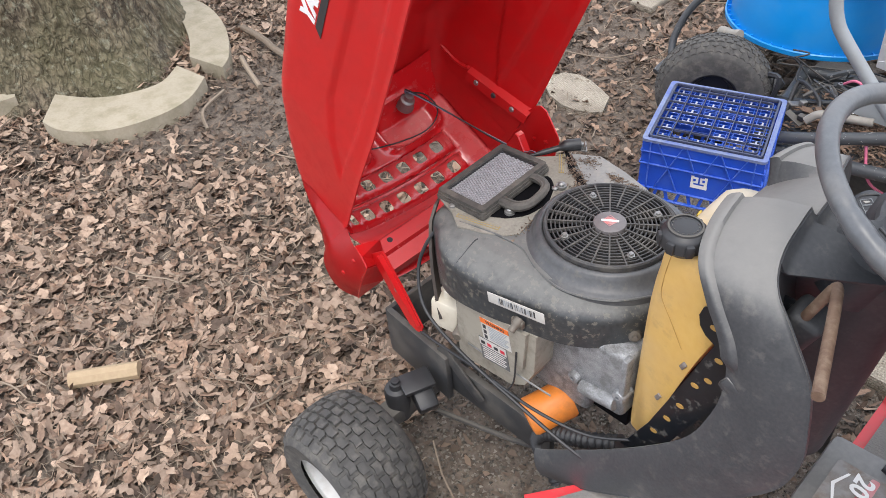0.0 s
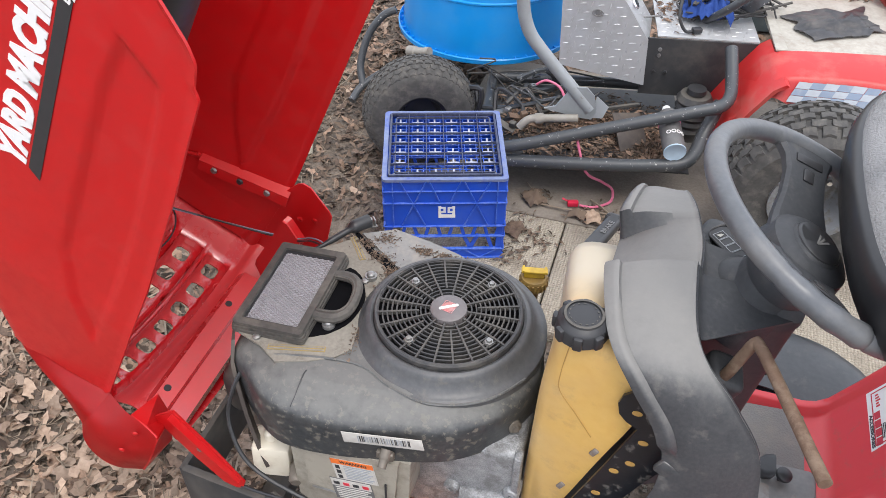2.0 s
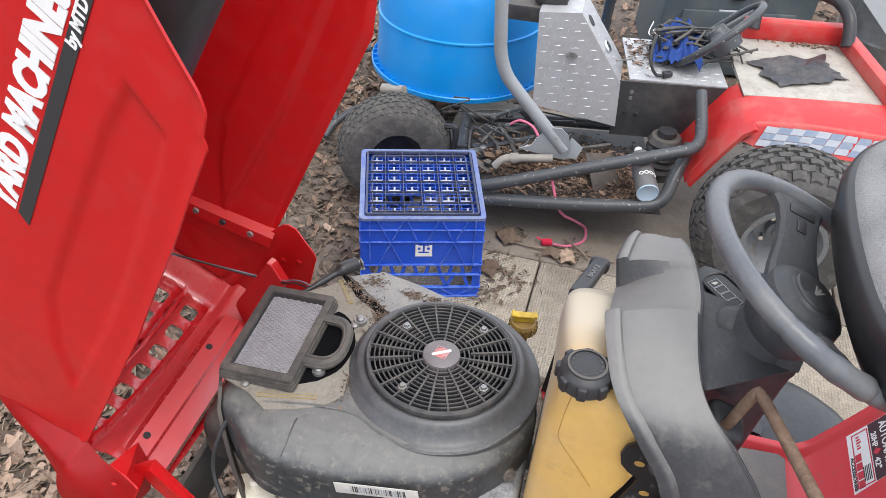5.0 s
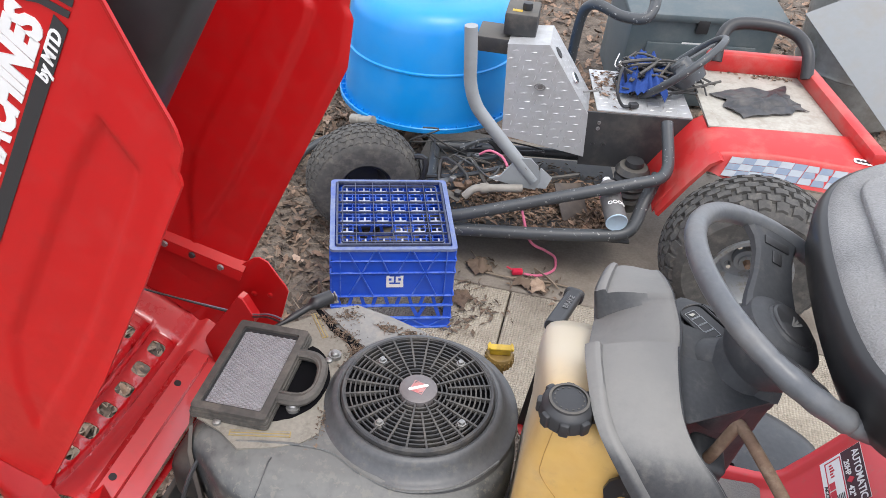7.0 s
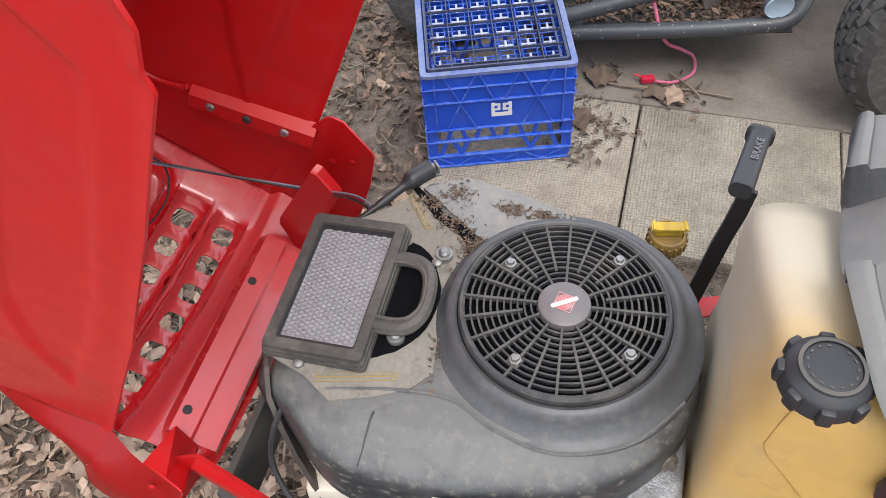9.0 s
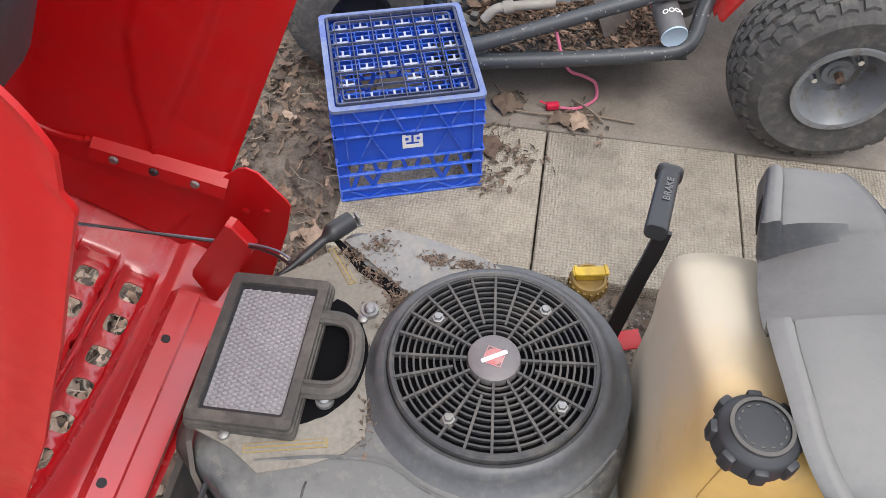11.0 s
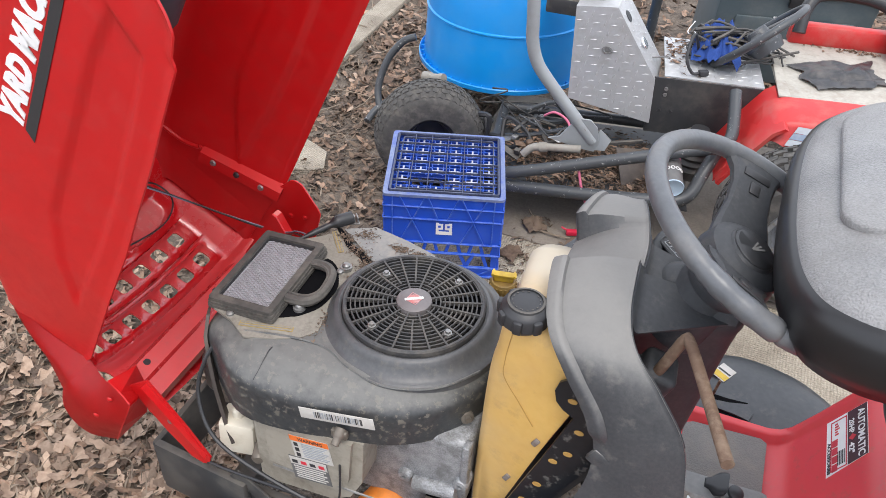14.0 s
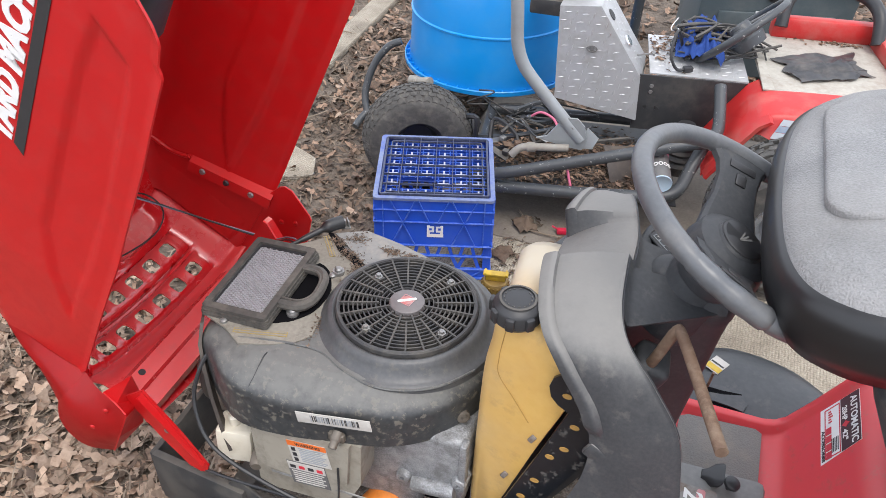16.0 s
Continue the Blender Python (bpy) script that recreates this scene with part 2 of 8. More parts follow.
def bark():
    m = bpy.data.materials.new("fissured_bark")
    m.use_nodes = True
    n, l = m.node_tree.nodes, m.node_tree.links
    b = n["Principled BSDF"]
    tc, mp = n.new("ShaderNodeTexCoord"), n.new("ShaderNodeMapping")
    mp.inputs["Scale"].default_value = (1, 1, 0.50)
    l.new(tc.outputs["Object"], mp.inputs[0])
    warp = n.new("ShaderNodeTexNoise")
    warp.inputs["Scale"].default_value, warp.inputs["Detail"].default_value = 9, 5
    l.new(mp.outputs[0], warp.inputs["Vector"])
    add = n.new("ShaderNodeMixRGB")
    add.inputs[0].default_value = 0.12
    l.new(mp.outputs[0], add.inputs[1])
    l.new(warp.outputs["Color"], add.inputs[2])
    vor = n.new("ShaderNodeTexVoronoi")
    vor.feature = "DISTANCE_TO_EDGE"
    vor.inputs["Scale"].default_value = 46
    l.new(add.outputs[0], vor.inputs["Vector"])
    fine = n.new("ShaderNodeTexNoise")
    fine.inputs["Scale"].default_value, fine.inputs["Detail"].default_value = 38, 9
    l.new(mp.outputs[0], fine.inputs["Vector"])
    r = n.new("ShaderNodeMapRange")
    r.inputs[1].default_value, r.inputs[2].default_value = 0.0, 0.22
    r.inputs[4].default_value = 0.16
    l.new(vor.outputs[0], r.inputs[0])
    h = n.new("ShaderNodeMath")
    h.operation = "MULTIPLY_ADD"
    h.inputs[1].default_value = 1.25
    l.new(fine.outputs[0], h.inputs[0])
    l.new(r.outputs[0], h.inputs[2])
    ramp = n.new("ShaderNodeValToRGB")
    ramp.color_ramp.elements[0].position, ramp.color_ramp.elements[0].color = 0.36, (0.06, 0.045, 0.03, 1)
    ramp.color_ramp.elements[1].position, ramp.color_ramp.elements[1].color = 0.66, (0.30, 0.245, 0.165, 1)
    sc = n.new("ShaderNodeMath")
    sc.operation = "MULTIPLY"
    sc.inputs[1].default_value = 0.62
    l.new(h.outputs[0], sc.inputs[0])
    l.new(sc.outputs[0], ramp.inputs[0])
    moss = n.new("ShaderNodeTexNoise")
    moss.inputs["Scale"].default_value, moss.inputs["Detail"].default_value = 2.6, 6
    l.new(tc.outputs["Object"], moss.inputs["Vector"])
    mr = n.new("ShaderNodeMapRange")
    mr.inputs[1].default_value, mr.inputs[2].default_value, mr.inputs[4].default_value = 0.45, 0.65, 0.5
    l.new(moss.outputs[0], mr.inputs[0])
    mx = n.new("ShaderNodeMix")
    mx.data_type = "RGBA"
    mx.inputs[7].default_value = (0.13, 0.125, 0.06, 1)
    l.new(mr.outputs[0], mx.inputs[0])
    l.new(ramp.outputs[0], mx.inputs[6])
    lich, lr, lx_ = n.new("ShaderNodeTexNoise"), n.new("ShaderNodeMapRange"), n.new("ShaderNodeMix")
    lich.inputs["Scale"].default_value, lich.inputs["Detail"].default_value, lich.inputs["Roughness"].default_value = 34, 8, 0.7
    l.new(tc.outputs["Object"], lich.inputs["Vector"])
    lr.inputs[1].default_value, lr.inputs[2].default_value, lr.inputs[4].default_value = 0.54, 0.64, 0.7
    l.new(lich.outputs[0], lr.inputs[0])
    lx_.data_type = "RGBA"
    lx_.inputs[7].default_value = (0.27, 0.265, 0.19, 1)
    l.new(lr.outputs[0], lx_.inputs[0])
    l.new(mx.outputs[2], lx_.inputs[6])
    l.new(lx_.outputs[2], b.inputs["Base Color"])
    b.inputs["Roughness"].default_value = 0.95
    bp = n.new("ShaderNodeBump")
    bp.inputs["Strength"].default_value, bp.inputs["Distance"].default_value = 1.0, 0.035
    l.new(h.outputs[0], bp.inputs["Height"])
    l.new(bp.outputs[0], b.inputs["Normal"])
    return m


BARK = bark()
WOOD = surface("split_firewood", (0.40, 0.30, 0.185), 0.8, second=(0.27, 0.19, 0.11), grain=120, blotch=30, bump=0.3)
PINK = surface("pink_wire", (0.62, 0.15, 0.25), 0.45, bump=0.0)
PLATE = surface("diamond_plate_alloy", (0.50, 0.51, 0.52), 0.40, 0.30, second=(0.40, 0.41, 0.42), grain=60, blotch=8, bump=0.05,
                dirt=(0.3, 0.29, 0.27), dirt_amount=0.5, dirt_scale=9)
DARK_STEEL = surface("black_sheet_steel", (0.03, 0.032, 0.035), 0.5, second=(0.055, 0.055, 0.055), grain=60, bump=0.08,
                     dirt=(0.13, 0.12, 0.1), dirt_amount=0.4, dirt_scale=12)
DECK = surface("worn_white_deck", (0.44, 0.42, 0.37), 0.7, second=(0.33, 0.31, 0.27), grain=90, blotch=10, bump=0.15, amount=0.8,
               dirt=(0.22, 0.18, 0.14), dirt_amount=0.5, dirt_scale=14)
BLUE_CLOTH = surface("blue_rag", (0.012, 0.045, 0.21), 0.9, second=(0.03, 0.10, 0.36), grain=200, bump=0.4)
CREAM = surface("cream_plastic", (0.66, 0.61, 0.5), 0.4, second=(0.58, 0.52, 0.42), grain=40, bump=0.05, dirt=(0.3, 0.22, 0.13), dirt_amount=0.4, dirt_scale=10)
BRASS = surface("ochre_lettering", (0.30, 0.22, 0.08), 0.7, second=(0.22, 0.17, 0.08), grain=200, bump=0.3)
FADED_RED = surface("faded_red_print", (0.45, 0.10, 0.09), 0.5, second=(0.40, 0.30, 0.29), grain=150, blotch=60, amount=0.9, bump=0.0)
FILTER_MESH = surface("dull_expanded_metal", (0.36, 0.35, 0.365), 0.5, 0.0, second=(0.26, 0.25, 0.26), grain=80, blotch=12, bump=0.05, amount=0.7)
BROWN_RUBBER = surface("brown_black_rubber", (0.05, 0.04, 0.036), 0.6, second=(0.075, 0.06, 0.05), grain=60, bump=0.15, dirt=(0.16, 0.13, 0.10), dirt_amount=0.4, dirt_scale=14)
GREY_LABEL = surface("grey_printed_label", (0.10, 0.10, 0.10), 0.5, second=(0.2, 0.19, 0.18), grain=80, bump=0.0)
RIM_WHITE = surface("off_white_rim", (0.48, 0.48, 0.465), 0.4, second=(0.5, 0.49, 0.47), grain=60, blotch=12, bump=0.05, dirt=(0.26, 0.2, 0.14), dirt_amount=0.35, dirt_scale=18)
TANK_LINE = surface("amber_seam", (0.42, 0.25, 0.07), 0.5, bump=0.0)
PAD = surface("gritty_foot_pad", (0.16, 0.155, 0.145), 0.9, second=(0.22, 0.21, 0.195), grain=300, blotch=14, bump=0.6, amount=0.8, dirt=(0.28, 0.25, 0.2), dirt_amount=0.4, dirt_scale=16)
PALE_RED = surface("faded_red_sticker", (0.52, 0.16, 0.17), 0.5, second=(0.50, 0.36, 0.36), grain=30, blotch=14, amount=0.9, bump=0.0)
PLUM = surface("plum_print", (0.05, 0.015, 0.02), 0.45, bump=0.0)


def two_tone(m, other, axis, lo, hi, most=1.0):
    """Lets a second colour take over along one of the object's own axes, with a soft uneven border."""
    n, l = m.node_tree.nodes, m.node_tree.links
    b = n["Principled BSDF"]
    src = b.inputs["Base Color"].links[0].from_socket
    tc, sep, nz = n.new("ShaderNodeTexCoord"), n.new("ShaderNodeSeparateXYZ"), n.new("ShaderNodeTexNoise")
    nz.inputs["Scale"].default_value = 14
    l.new(tc.outputs["Object"], sep.inputs[0])
    l.new(tc.outputs["Object"], nz.inputs["Vector"])
    ad = n.new("ShaderNodeMath")
    ad.operation = "MULTIPLY_ADD"
    ad.inputs[1].default_value = 0.08
    l.new(nz.outputs[0], ad.inputs[0])
    l.new(sep.outputs[axis], ad.inputs[2])
    r = n.new("ShaderNodeMapRange")
    r.interpolation_type = "SMOOTHSTEP"
    r.inputs[1].default_value, r.inputs[2].default_value, r.inputs[4].default_value = lo, hi, most
    l.new(ad.outputs[0], r.inputs[0])
    mx = n.new("ShaderNodeMix")
    mx.data_type = "RGBA"
    mx.inputs[7].default_value = (*other, 1)
    l.new(r.outputs[0], mx.inputs[0])
    l.new(src, mx.inputs[6])
    l.new(mx.outputs[2], b.inputs["Base Color"])




def toned_upward(m, dust, lo, hi, most, scale=22, uneven=1.3):
    """A second colour on what faces upward (dust, fading, painted sky sheen), broken up by stains."""
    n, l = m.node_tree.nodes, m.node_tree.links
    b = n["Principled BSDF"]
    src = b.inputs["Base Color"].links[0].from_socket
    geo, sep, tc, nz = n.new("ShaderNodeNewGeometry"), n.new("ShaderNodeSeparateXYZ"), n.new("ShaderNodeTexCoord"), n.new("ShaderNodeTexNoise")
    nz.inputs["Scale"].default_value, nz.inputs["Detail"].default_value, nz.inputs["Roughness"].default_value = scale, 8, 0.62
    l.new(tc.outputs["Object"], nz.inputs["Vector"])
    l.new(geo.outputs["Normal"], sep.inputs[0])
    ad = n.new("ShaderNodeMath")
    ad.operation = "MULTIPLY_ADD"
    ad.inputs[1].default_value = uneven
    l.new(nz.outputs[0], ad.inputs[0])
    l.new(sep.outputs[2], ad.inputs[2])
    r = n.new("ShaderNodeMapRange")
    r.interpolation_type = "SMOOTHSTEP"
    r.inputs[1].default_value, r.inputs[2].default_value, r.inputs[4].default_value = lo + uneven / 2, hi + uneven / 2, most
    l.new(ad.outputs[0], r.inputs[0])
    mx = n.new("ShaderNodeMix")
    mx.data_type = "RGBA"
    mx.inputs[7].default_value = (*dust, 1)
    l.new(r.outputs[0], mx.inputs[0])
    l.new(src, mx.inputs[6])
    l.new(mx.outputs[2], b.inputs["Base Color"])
    rough = b.inputs["Roughness"].links[0].from_socket
    mr = n.new("ShaderNodeMix")
    mr.data_type = "FLOAT"
    mr.inputs[3].default_value = 0.72
    l.new(r.outputs[0], mr.inputs[0])
    l.new(rough, mr.inputs[2])
    l.new(mr.outputs[0], b.inputs["Roughness"])


toned_upward(HOUSING, (0.180, 0.178, 0.166), 0.32, 1.05, 0.66, 44, 1.1)
# Pink on upward faces paints the sky's sheen into the red enamel's colour.
toned_upward(RED_GLOSS, (0.60, 0.25, 0.25), 0.45, 0.95, 0.16, 18, 0.5)
COWL_DARK.node_tree.nodes["Principled BSDF"].inputs["Specular IOR Level"].default_value = 0.28
# Cowl: paler grey the more a face looks up.
toned_upward(COWL, (0.220, 0.214, 0.200), 0.15, 1.0, 0.80, 60, 0.45)
toned_upward(BLACK_DUSTY, (0.12, 0.108, 0.09), 0.4, 1.1, 0.6)
two_tone(TANK, (0.50, 0.44, 0.335), 1, -0.15, 0.05)
BLUE_RIB = surface("worn_blue_ribs", (0.012, 0.075, 0.50), 0.45, second=(0.04, 0.13, 0.54), grain=120, blotch=16, bump=0.1, amount=0.9, dirt=(0.25, 0.32, 0.62), dirt_amount=0.4, dirt_scale=30)
BLUE_DARK = surface("grey_blue_lattice", (0.028, 0.034, 0.075), 0.5, second=(0.085, 0.10, 0.15), grain=160, blotch=20, bump=0.1, amount=0.9)
PLATE_BRIGHT = surface("worn_tread_alloy", (0.60, 0.61, 0.62), 0.35, 0.6, second=(0.5, 0.5, 0.5), grain=80, bump=0.0)
CHROME = surface("chrome_ring", (0.75, 0.76, 0.77), 0.15, 1.0, bump=0.0)
FILM = surface("black_plastic_film", (0.02, 0.02, 0.022), 0.35, second=(0.05, 0.05, 0.05), grain=60, bump=0.3, dirt=(0.2, 0.18, 0.16), dirt_amount=0.4, dirt_scale=20)
GREY_BLUE = surface("grey_blue_check", (0.17, 0.22, 0.30), 0.5, bump=0.0, dirt=(0.4, 0.4, 0.4), dirt_amount=0.3, dirt_scale=30)
PALE_GREY = surface("pale_grey_check", (0.34, 0.37, 0.41), 0.5, bump=0.0, dirt=(0.3, 0.3, 0.3), dirt_amount=0.3, dirt_scale=30)
PALE_BLUE = surface("pale_blue_tin", (0.45, 0.58, 0.70), 0.35, 0.1, bump=0.0)
RED_CLIP = surface("red_rubber_clip", (0.62, 0.02, 0.06), 0.45, bump=0.0)
TOTE = surface("grey_green_tote", (0.075, 0.10, 0.11), 0.5, second=(0.10, 0.125, 0.13), grain=80, bump=0.1, dirt=(0.2, 0.2, 0.19), dirt_amount=0.35, dirt_scale=8)
PALE_METAL = surface("pale_sheet_metal", (0.22, 0.23, 0.23), 0.55, 0.2, second=(0.25, 0.26, 0.27), grain=40, bump=0.08, dirt=(0.25, 0.22, 0.18), dirt_amount=0.4, dirt_scale=6)
GALV = surface("galvanised_steel", (0.40, 0.41, 0.40), 0.42, 0.6, second=(0.28, 0.28, 0.26), grain=30, blotch=6, bump=0.15, amount=0.9, dirt=(0.16, 0.13, 0.09), dirt_amount=0.5, dirt_scale=5)
RED_TUB = surface("red_tub_plastic", (0.60, 0.02, 0.03), 0.45, second=(0.5, 0.02, 0.03), grain=30, bump=0.04, dirt=(0.4, 0.15, 0.13), dirt_amount=0.3, dirt_scale=6)
BOARD = surface("weathered_board", (0.36, 0.31, 0.25), 0.9, second=(0.25, 0.215, 0.17), grain=60, blotch=9, bump=0.5, amount=0.8, dirt=(0.16, 0.13, 0.1), dirt_amount=0.5, dirt_scale=7)
LEAF_DARK = surface("dark_leaf_crumbs", (0.14, 0.10, 0.072), 0.9, second=(0.08, 0.058, 0.042), grain=60, blotch=10, bump=0.2, per_island=0.6)
TWIG = surface("dry_twig_bark", (0.24, 0.19, 0.14), 0.9, second=(0.15, 0.115, 0.085), grain=60, bump=0.3, per_island=0.35)
GRAVEL = surface("mixed_gravel", (0.17, 0.15, 0.125), 0.9, second=(0.08, 0.07, 0.058), grain=60, bump=0.0, per_island=0.7)
FAN_BLACK = surface("dusty_fan_plastic", (0.034, 0.034, 0.036), 0.5, second=(0.058, 0.056, 0.053), grain=90, bump=0.12, dirt=(0.2, 0.18, 0.15), dirt_amount=0.4, dirt_scale=18)
OLD_PIPE = surface("grimy_white_pipe", (0.27, 0.255, 0.225), 0.5, second=(0.20, 0.185, 0.16), grain=50, bump=0.1, dirt=(0.15, 0.13, 0.1), dirt_amount=0.5, dirt_scale=14)

FILTER_FRAME = surface("dusty_filter_rubber", (0.045, 0.042, 0.038), 0.7, second=(0.080, 0.073, 0.065), grain=120, blotch=14, bump=0.15, amount=0.8, dirt=(0.17, 0.15, 0.125), dirt_amount=0.5, dirt_scale=26)
BADGE_GREY = surface("tarnished_badge", (0.17, 0.155, 0.155), 0.5, 0.2, second=(0.11, 0.10, 0.10), grain=200, blotch=40, bump=0.03)
CHUTE_BLACK = surface("weathered_black_plastic", (0.030, 0.033, 0.037), 0.36, second=(0.052, 0.055, 0.058), grain=90, blotch=14, bump=0.10, amount=0.8, dirt=(0.13, 0.125, 0.11), dirt_amount=0.35, dirt_scale=26, edge=(0.55, 0.68))
RING_GREY = surface("grey_steering_rubber", (0.082, 0.088, 0.096), 0.34, second=(0.115, 0.122, 0.13), grain=120, blotch=14, bump=0.15, amount=0.8, dirt=(0.2, 0.19, 0.175), dirt_amount=0.3, dirt_scale=22)
BROWN_CAP = surface("grimy_ochre_plastic", (0.26, 0.17, 0.045), 0.6, second=(0.17, 0.11, 0.04), grain=90, blotch=30, bump=0.15, amount=0.9)
CAST = surface("sparkling_cast_alloy", (0.40, 0.41, 0.42), 0.42, 0.4, second=(0.19, 0.195, 0.20), grain=420, blotch=60, bump=0.8, amount=1.0, dirt=(0.12, 0.115, 0.105), dirt_amount=0.5, dirt_scale=26, edge=(0.48, 0.60))
GREASY = surface("greasy_stud", (0.16, 0.14, 0.115), 0.5, 0.3, second=(0.1, 0.085, 0.07), grain=90, bump=0.1)
# Near-black without gloss: paints the shade of hollows that are not modelled.
CAVITY_SHADE = surface("painted_cavity_shade", (0.006, 0.006, 0.007), 1.0, bump=0.0)
CAVITY_SHADE.node_tree.nodes["Principled BSDF"].inputs["Specular IOR Level"].default_value = 0.05
BLUE_RIM = surface("greyed_blue_plastic", (0.11, 0.15, 0.31), 0.5, second=(0.19, 0.23, 0.35), grain=90, blotch=18, bump=0.12, amount=0.9, dirt=(0.05, 0.09, 0.4), dirt_amount=0.5, dirt_scale=26)
AGED_PAPER = surface("aged_label_paper", (0.50, 0.485, 0.45), 0.6, second=(0.40, 0.38, 0.345), grain=120, blotch=40, bump=0.0, amount=0.8)
BLACK_GLOSS = surface("glossy_black_vinyl", (0.013, 0.013, 0.014), 0.34, second=(0.02, 0.02, 0.021), grain=90, bump=0.05)
RUSTY_GREY = surface("rust_stained_grey_plate", (0.20, 0.195, 0.19), 0.5, second=(0.27, 0.26, 0.245), grain=90, blotch=30, bump=0.2, amount=0.8, dirt=(0.14, 0.085, 0.05), dirt_amount=0.7, dirt_scale=24)
CONSOLE = surface("weathered_grey_console", (0.16, 0.16, 0.157), 0.55, second=(0.22, 0.215, 0.205), grain=120, blotch=30, bump=0.12, amount=0.7)


# ---- builders ----
def part(name, bm, material, parent=None, label="", angle=38, at=None):
    """Links a bmesh as ONE mesh object, under a thing or a part."""
    me = bpy.data.meshes.new(name)
    bmesh.ops.recalc_face_normals(bm, faces=bm.faces)
    bm.to_mesh(me)
    bm.free()
    me.shade_smooth()
    me.set_sharp_from_angle(angle=radians(angle))
    me.materials.append(material)
    ob = new(name, me)
    if parent:
        ob.parent = parent
    if at is not None:
        ob.matrix_basis = at
    if label:
        ob["label"] = label
    return ob


def thing(name, label, category, at=None, group="", kind=""):
    ob = tagged(new(name), label, category, group, kind)
    if at is not None:
        ob.matrix_basis = at
    return ob


def join(*bms):
    out = bms[0]
    for b in bms[1:]:
        me = bpy.data.meshes.new("tmp")
        b.to_mesh(me)
        b.free()
        out.from_mesh(me)
        bpy.data.meshes.remove(me)
    return out


def moved(bm, m):
    bmesh.ops.transform(bm, matrix=m, verts=bm.verts)
    return bm


def bevelled(bm, width, seg=2, angle=30):
    if width:
        edges = [e for e in bm.edges if len(e.link_faces) == 2 and e.calc_face_angle(0) > radians(angle)]
        bmesh.ops.bevel(bm, geom=edges, offset=width, segments=seg, affect="EDGES", profile=0.5)
    return bm


def box(sx, sy, sz, at=None, bev=0.0, seg=2):
    bm = bmesh.new()
    bmesh.ops.create_cube(bm, size=1.0)
    bmesh.ops.scale(bm, vec=(sx, sy, sz), verts=bm.verts)
    bevelled(bm, bev, seg)
    return moved(bm, at) if at is not None else bm


def smooth_path(pts, steps=6, closed=False):
    """Catmull-Rom through the points."""
    p = [Vector(q) for q in pts]
    out, n = [], len(p)
    for i in range(n if closed else n - 1):
        a, b = p[(i - 1) % n] if closed or i else p[0], p[i]
        c, d = p[(i + 1) % n], p[(i + 2) % n] if closed or i + 2 < n else p[-1]
        for k in range(steps):
            t = k / steps
            out.append(0.5 * (2 * b + (c - a) * t + (2 * a - 5 * b + 4 * c - d) * t * t + (3 * b - a - 3 * c + d) * t ** 3))
    if not closed:
        out.append(p[-1])
    return out


def tube(pts, r, n=10, closed=False, steps=0, cap=True):
    """A round bar along the points; r may be a function of 0..1."""
    p = smooth_path(pts, steps, closed) if steps else [Vector(q) for q in pts]
    bm, rings, m = bmesh.new(), [], len(p)
    ahead = (p[1] - p[0]).normalized()
    side = ahead.orthogonal().normalized()
    for i in range(m):
        if closed:
            d = (p[(i + 1) % m] - p[i - 1]).normalized()
        else:
            d = (p[min(i + 1, m - 1)] - p[max(i - 1, 0)]).normalized()
        side = (side - d * side.dot(d)).normalized()
        up = d.cross(side)
        rad = r(i / (m - 1)) if callable(r) else r
        rings.append([bm.verts.new(p[i] + rad * (math.cos(2 * math.pi * k / n) * side + math.sin(2 * math.pi * k / n) * up)) for k in range(n)])
    for i in range(m if closed else m - 1):
        a, b = rings[i], rings[(i + 1) % m]
        for k in range(n):
            bm.faces.new((a[k], a[(k + 1) % n], b[(k + 1) % n], b[k]))
    if cap and not closed:
        bm.faces.new(rings[0][::-1])
        bm.faces.new(rings[-1])
    return bm


def lathe(profile, n=32, at=None):
    """Turns (radius, height) pairs about z."""
    bm, rings = bmesh.new(), []
    for r, z in profile:
        if r < 1e-6:
            rings.append([bm.verts.new((0, 0, z))])
        else:
            rings.append([bm.verts.new((r * math.cos(2 * math.pi * k / n), r * math.sin(2 * math.pi * k / n), z)) for k in range(n)])
    for a, b in zip(rings, rings[1:]):
        for k in range(n):
            f = [a[k % len(a)], a[(k + 1) % len(a)], b[(k + 1) % len(b)], b[k % len(b)]]
            f = [v for i, v in enumerate(f) if v not in f[:i]]
            if len(f) > 2:
                bm.faces.new(f)
    return moved(bm, at) if at is not None else bm


def prism(poly, depth, at=None, bev=0.0, seg=2):
    """A flat outline in x, y, made thick from z = 0 to depth."""
    bm = bmesh.new()
    lo, hi = [bm.verts.new((x, y, 0)) for x, y in poly], [bm.verts.new((x, y, depth)) for x, y in poly]
    n = len(poly)
    bm.faces.new(lo[::-1])
    bm.faces.new(hi)
    for i in range(n):
        bm.faces.new((lo[i], lo[(i + 1) % n], hi[(i + 1) % n], hi[i]))
    bevelled(bm, bev, seg)
    return moved(bm, at) if at is not None else bm


def loft(loops, cap=True, closed=True):
    """Skins equal loops of points."""
    bm = bmesh.new()
    rows = [[bm.verts.new(p) for p in loop] for loop in loops]
    n = len(rows[0])
    for a, b in zip(rows, rows[1:]):
        for k in range(n if closed else n - 1):
            bm.faces.new((a[k], a[(k + 1) % n], b[(k + 1) % n], b[k]))
    if cap:
        bm.faces.new(rows[0][::-1])
        bm.faces.new(rows[-1])
    return bm


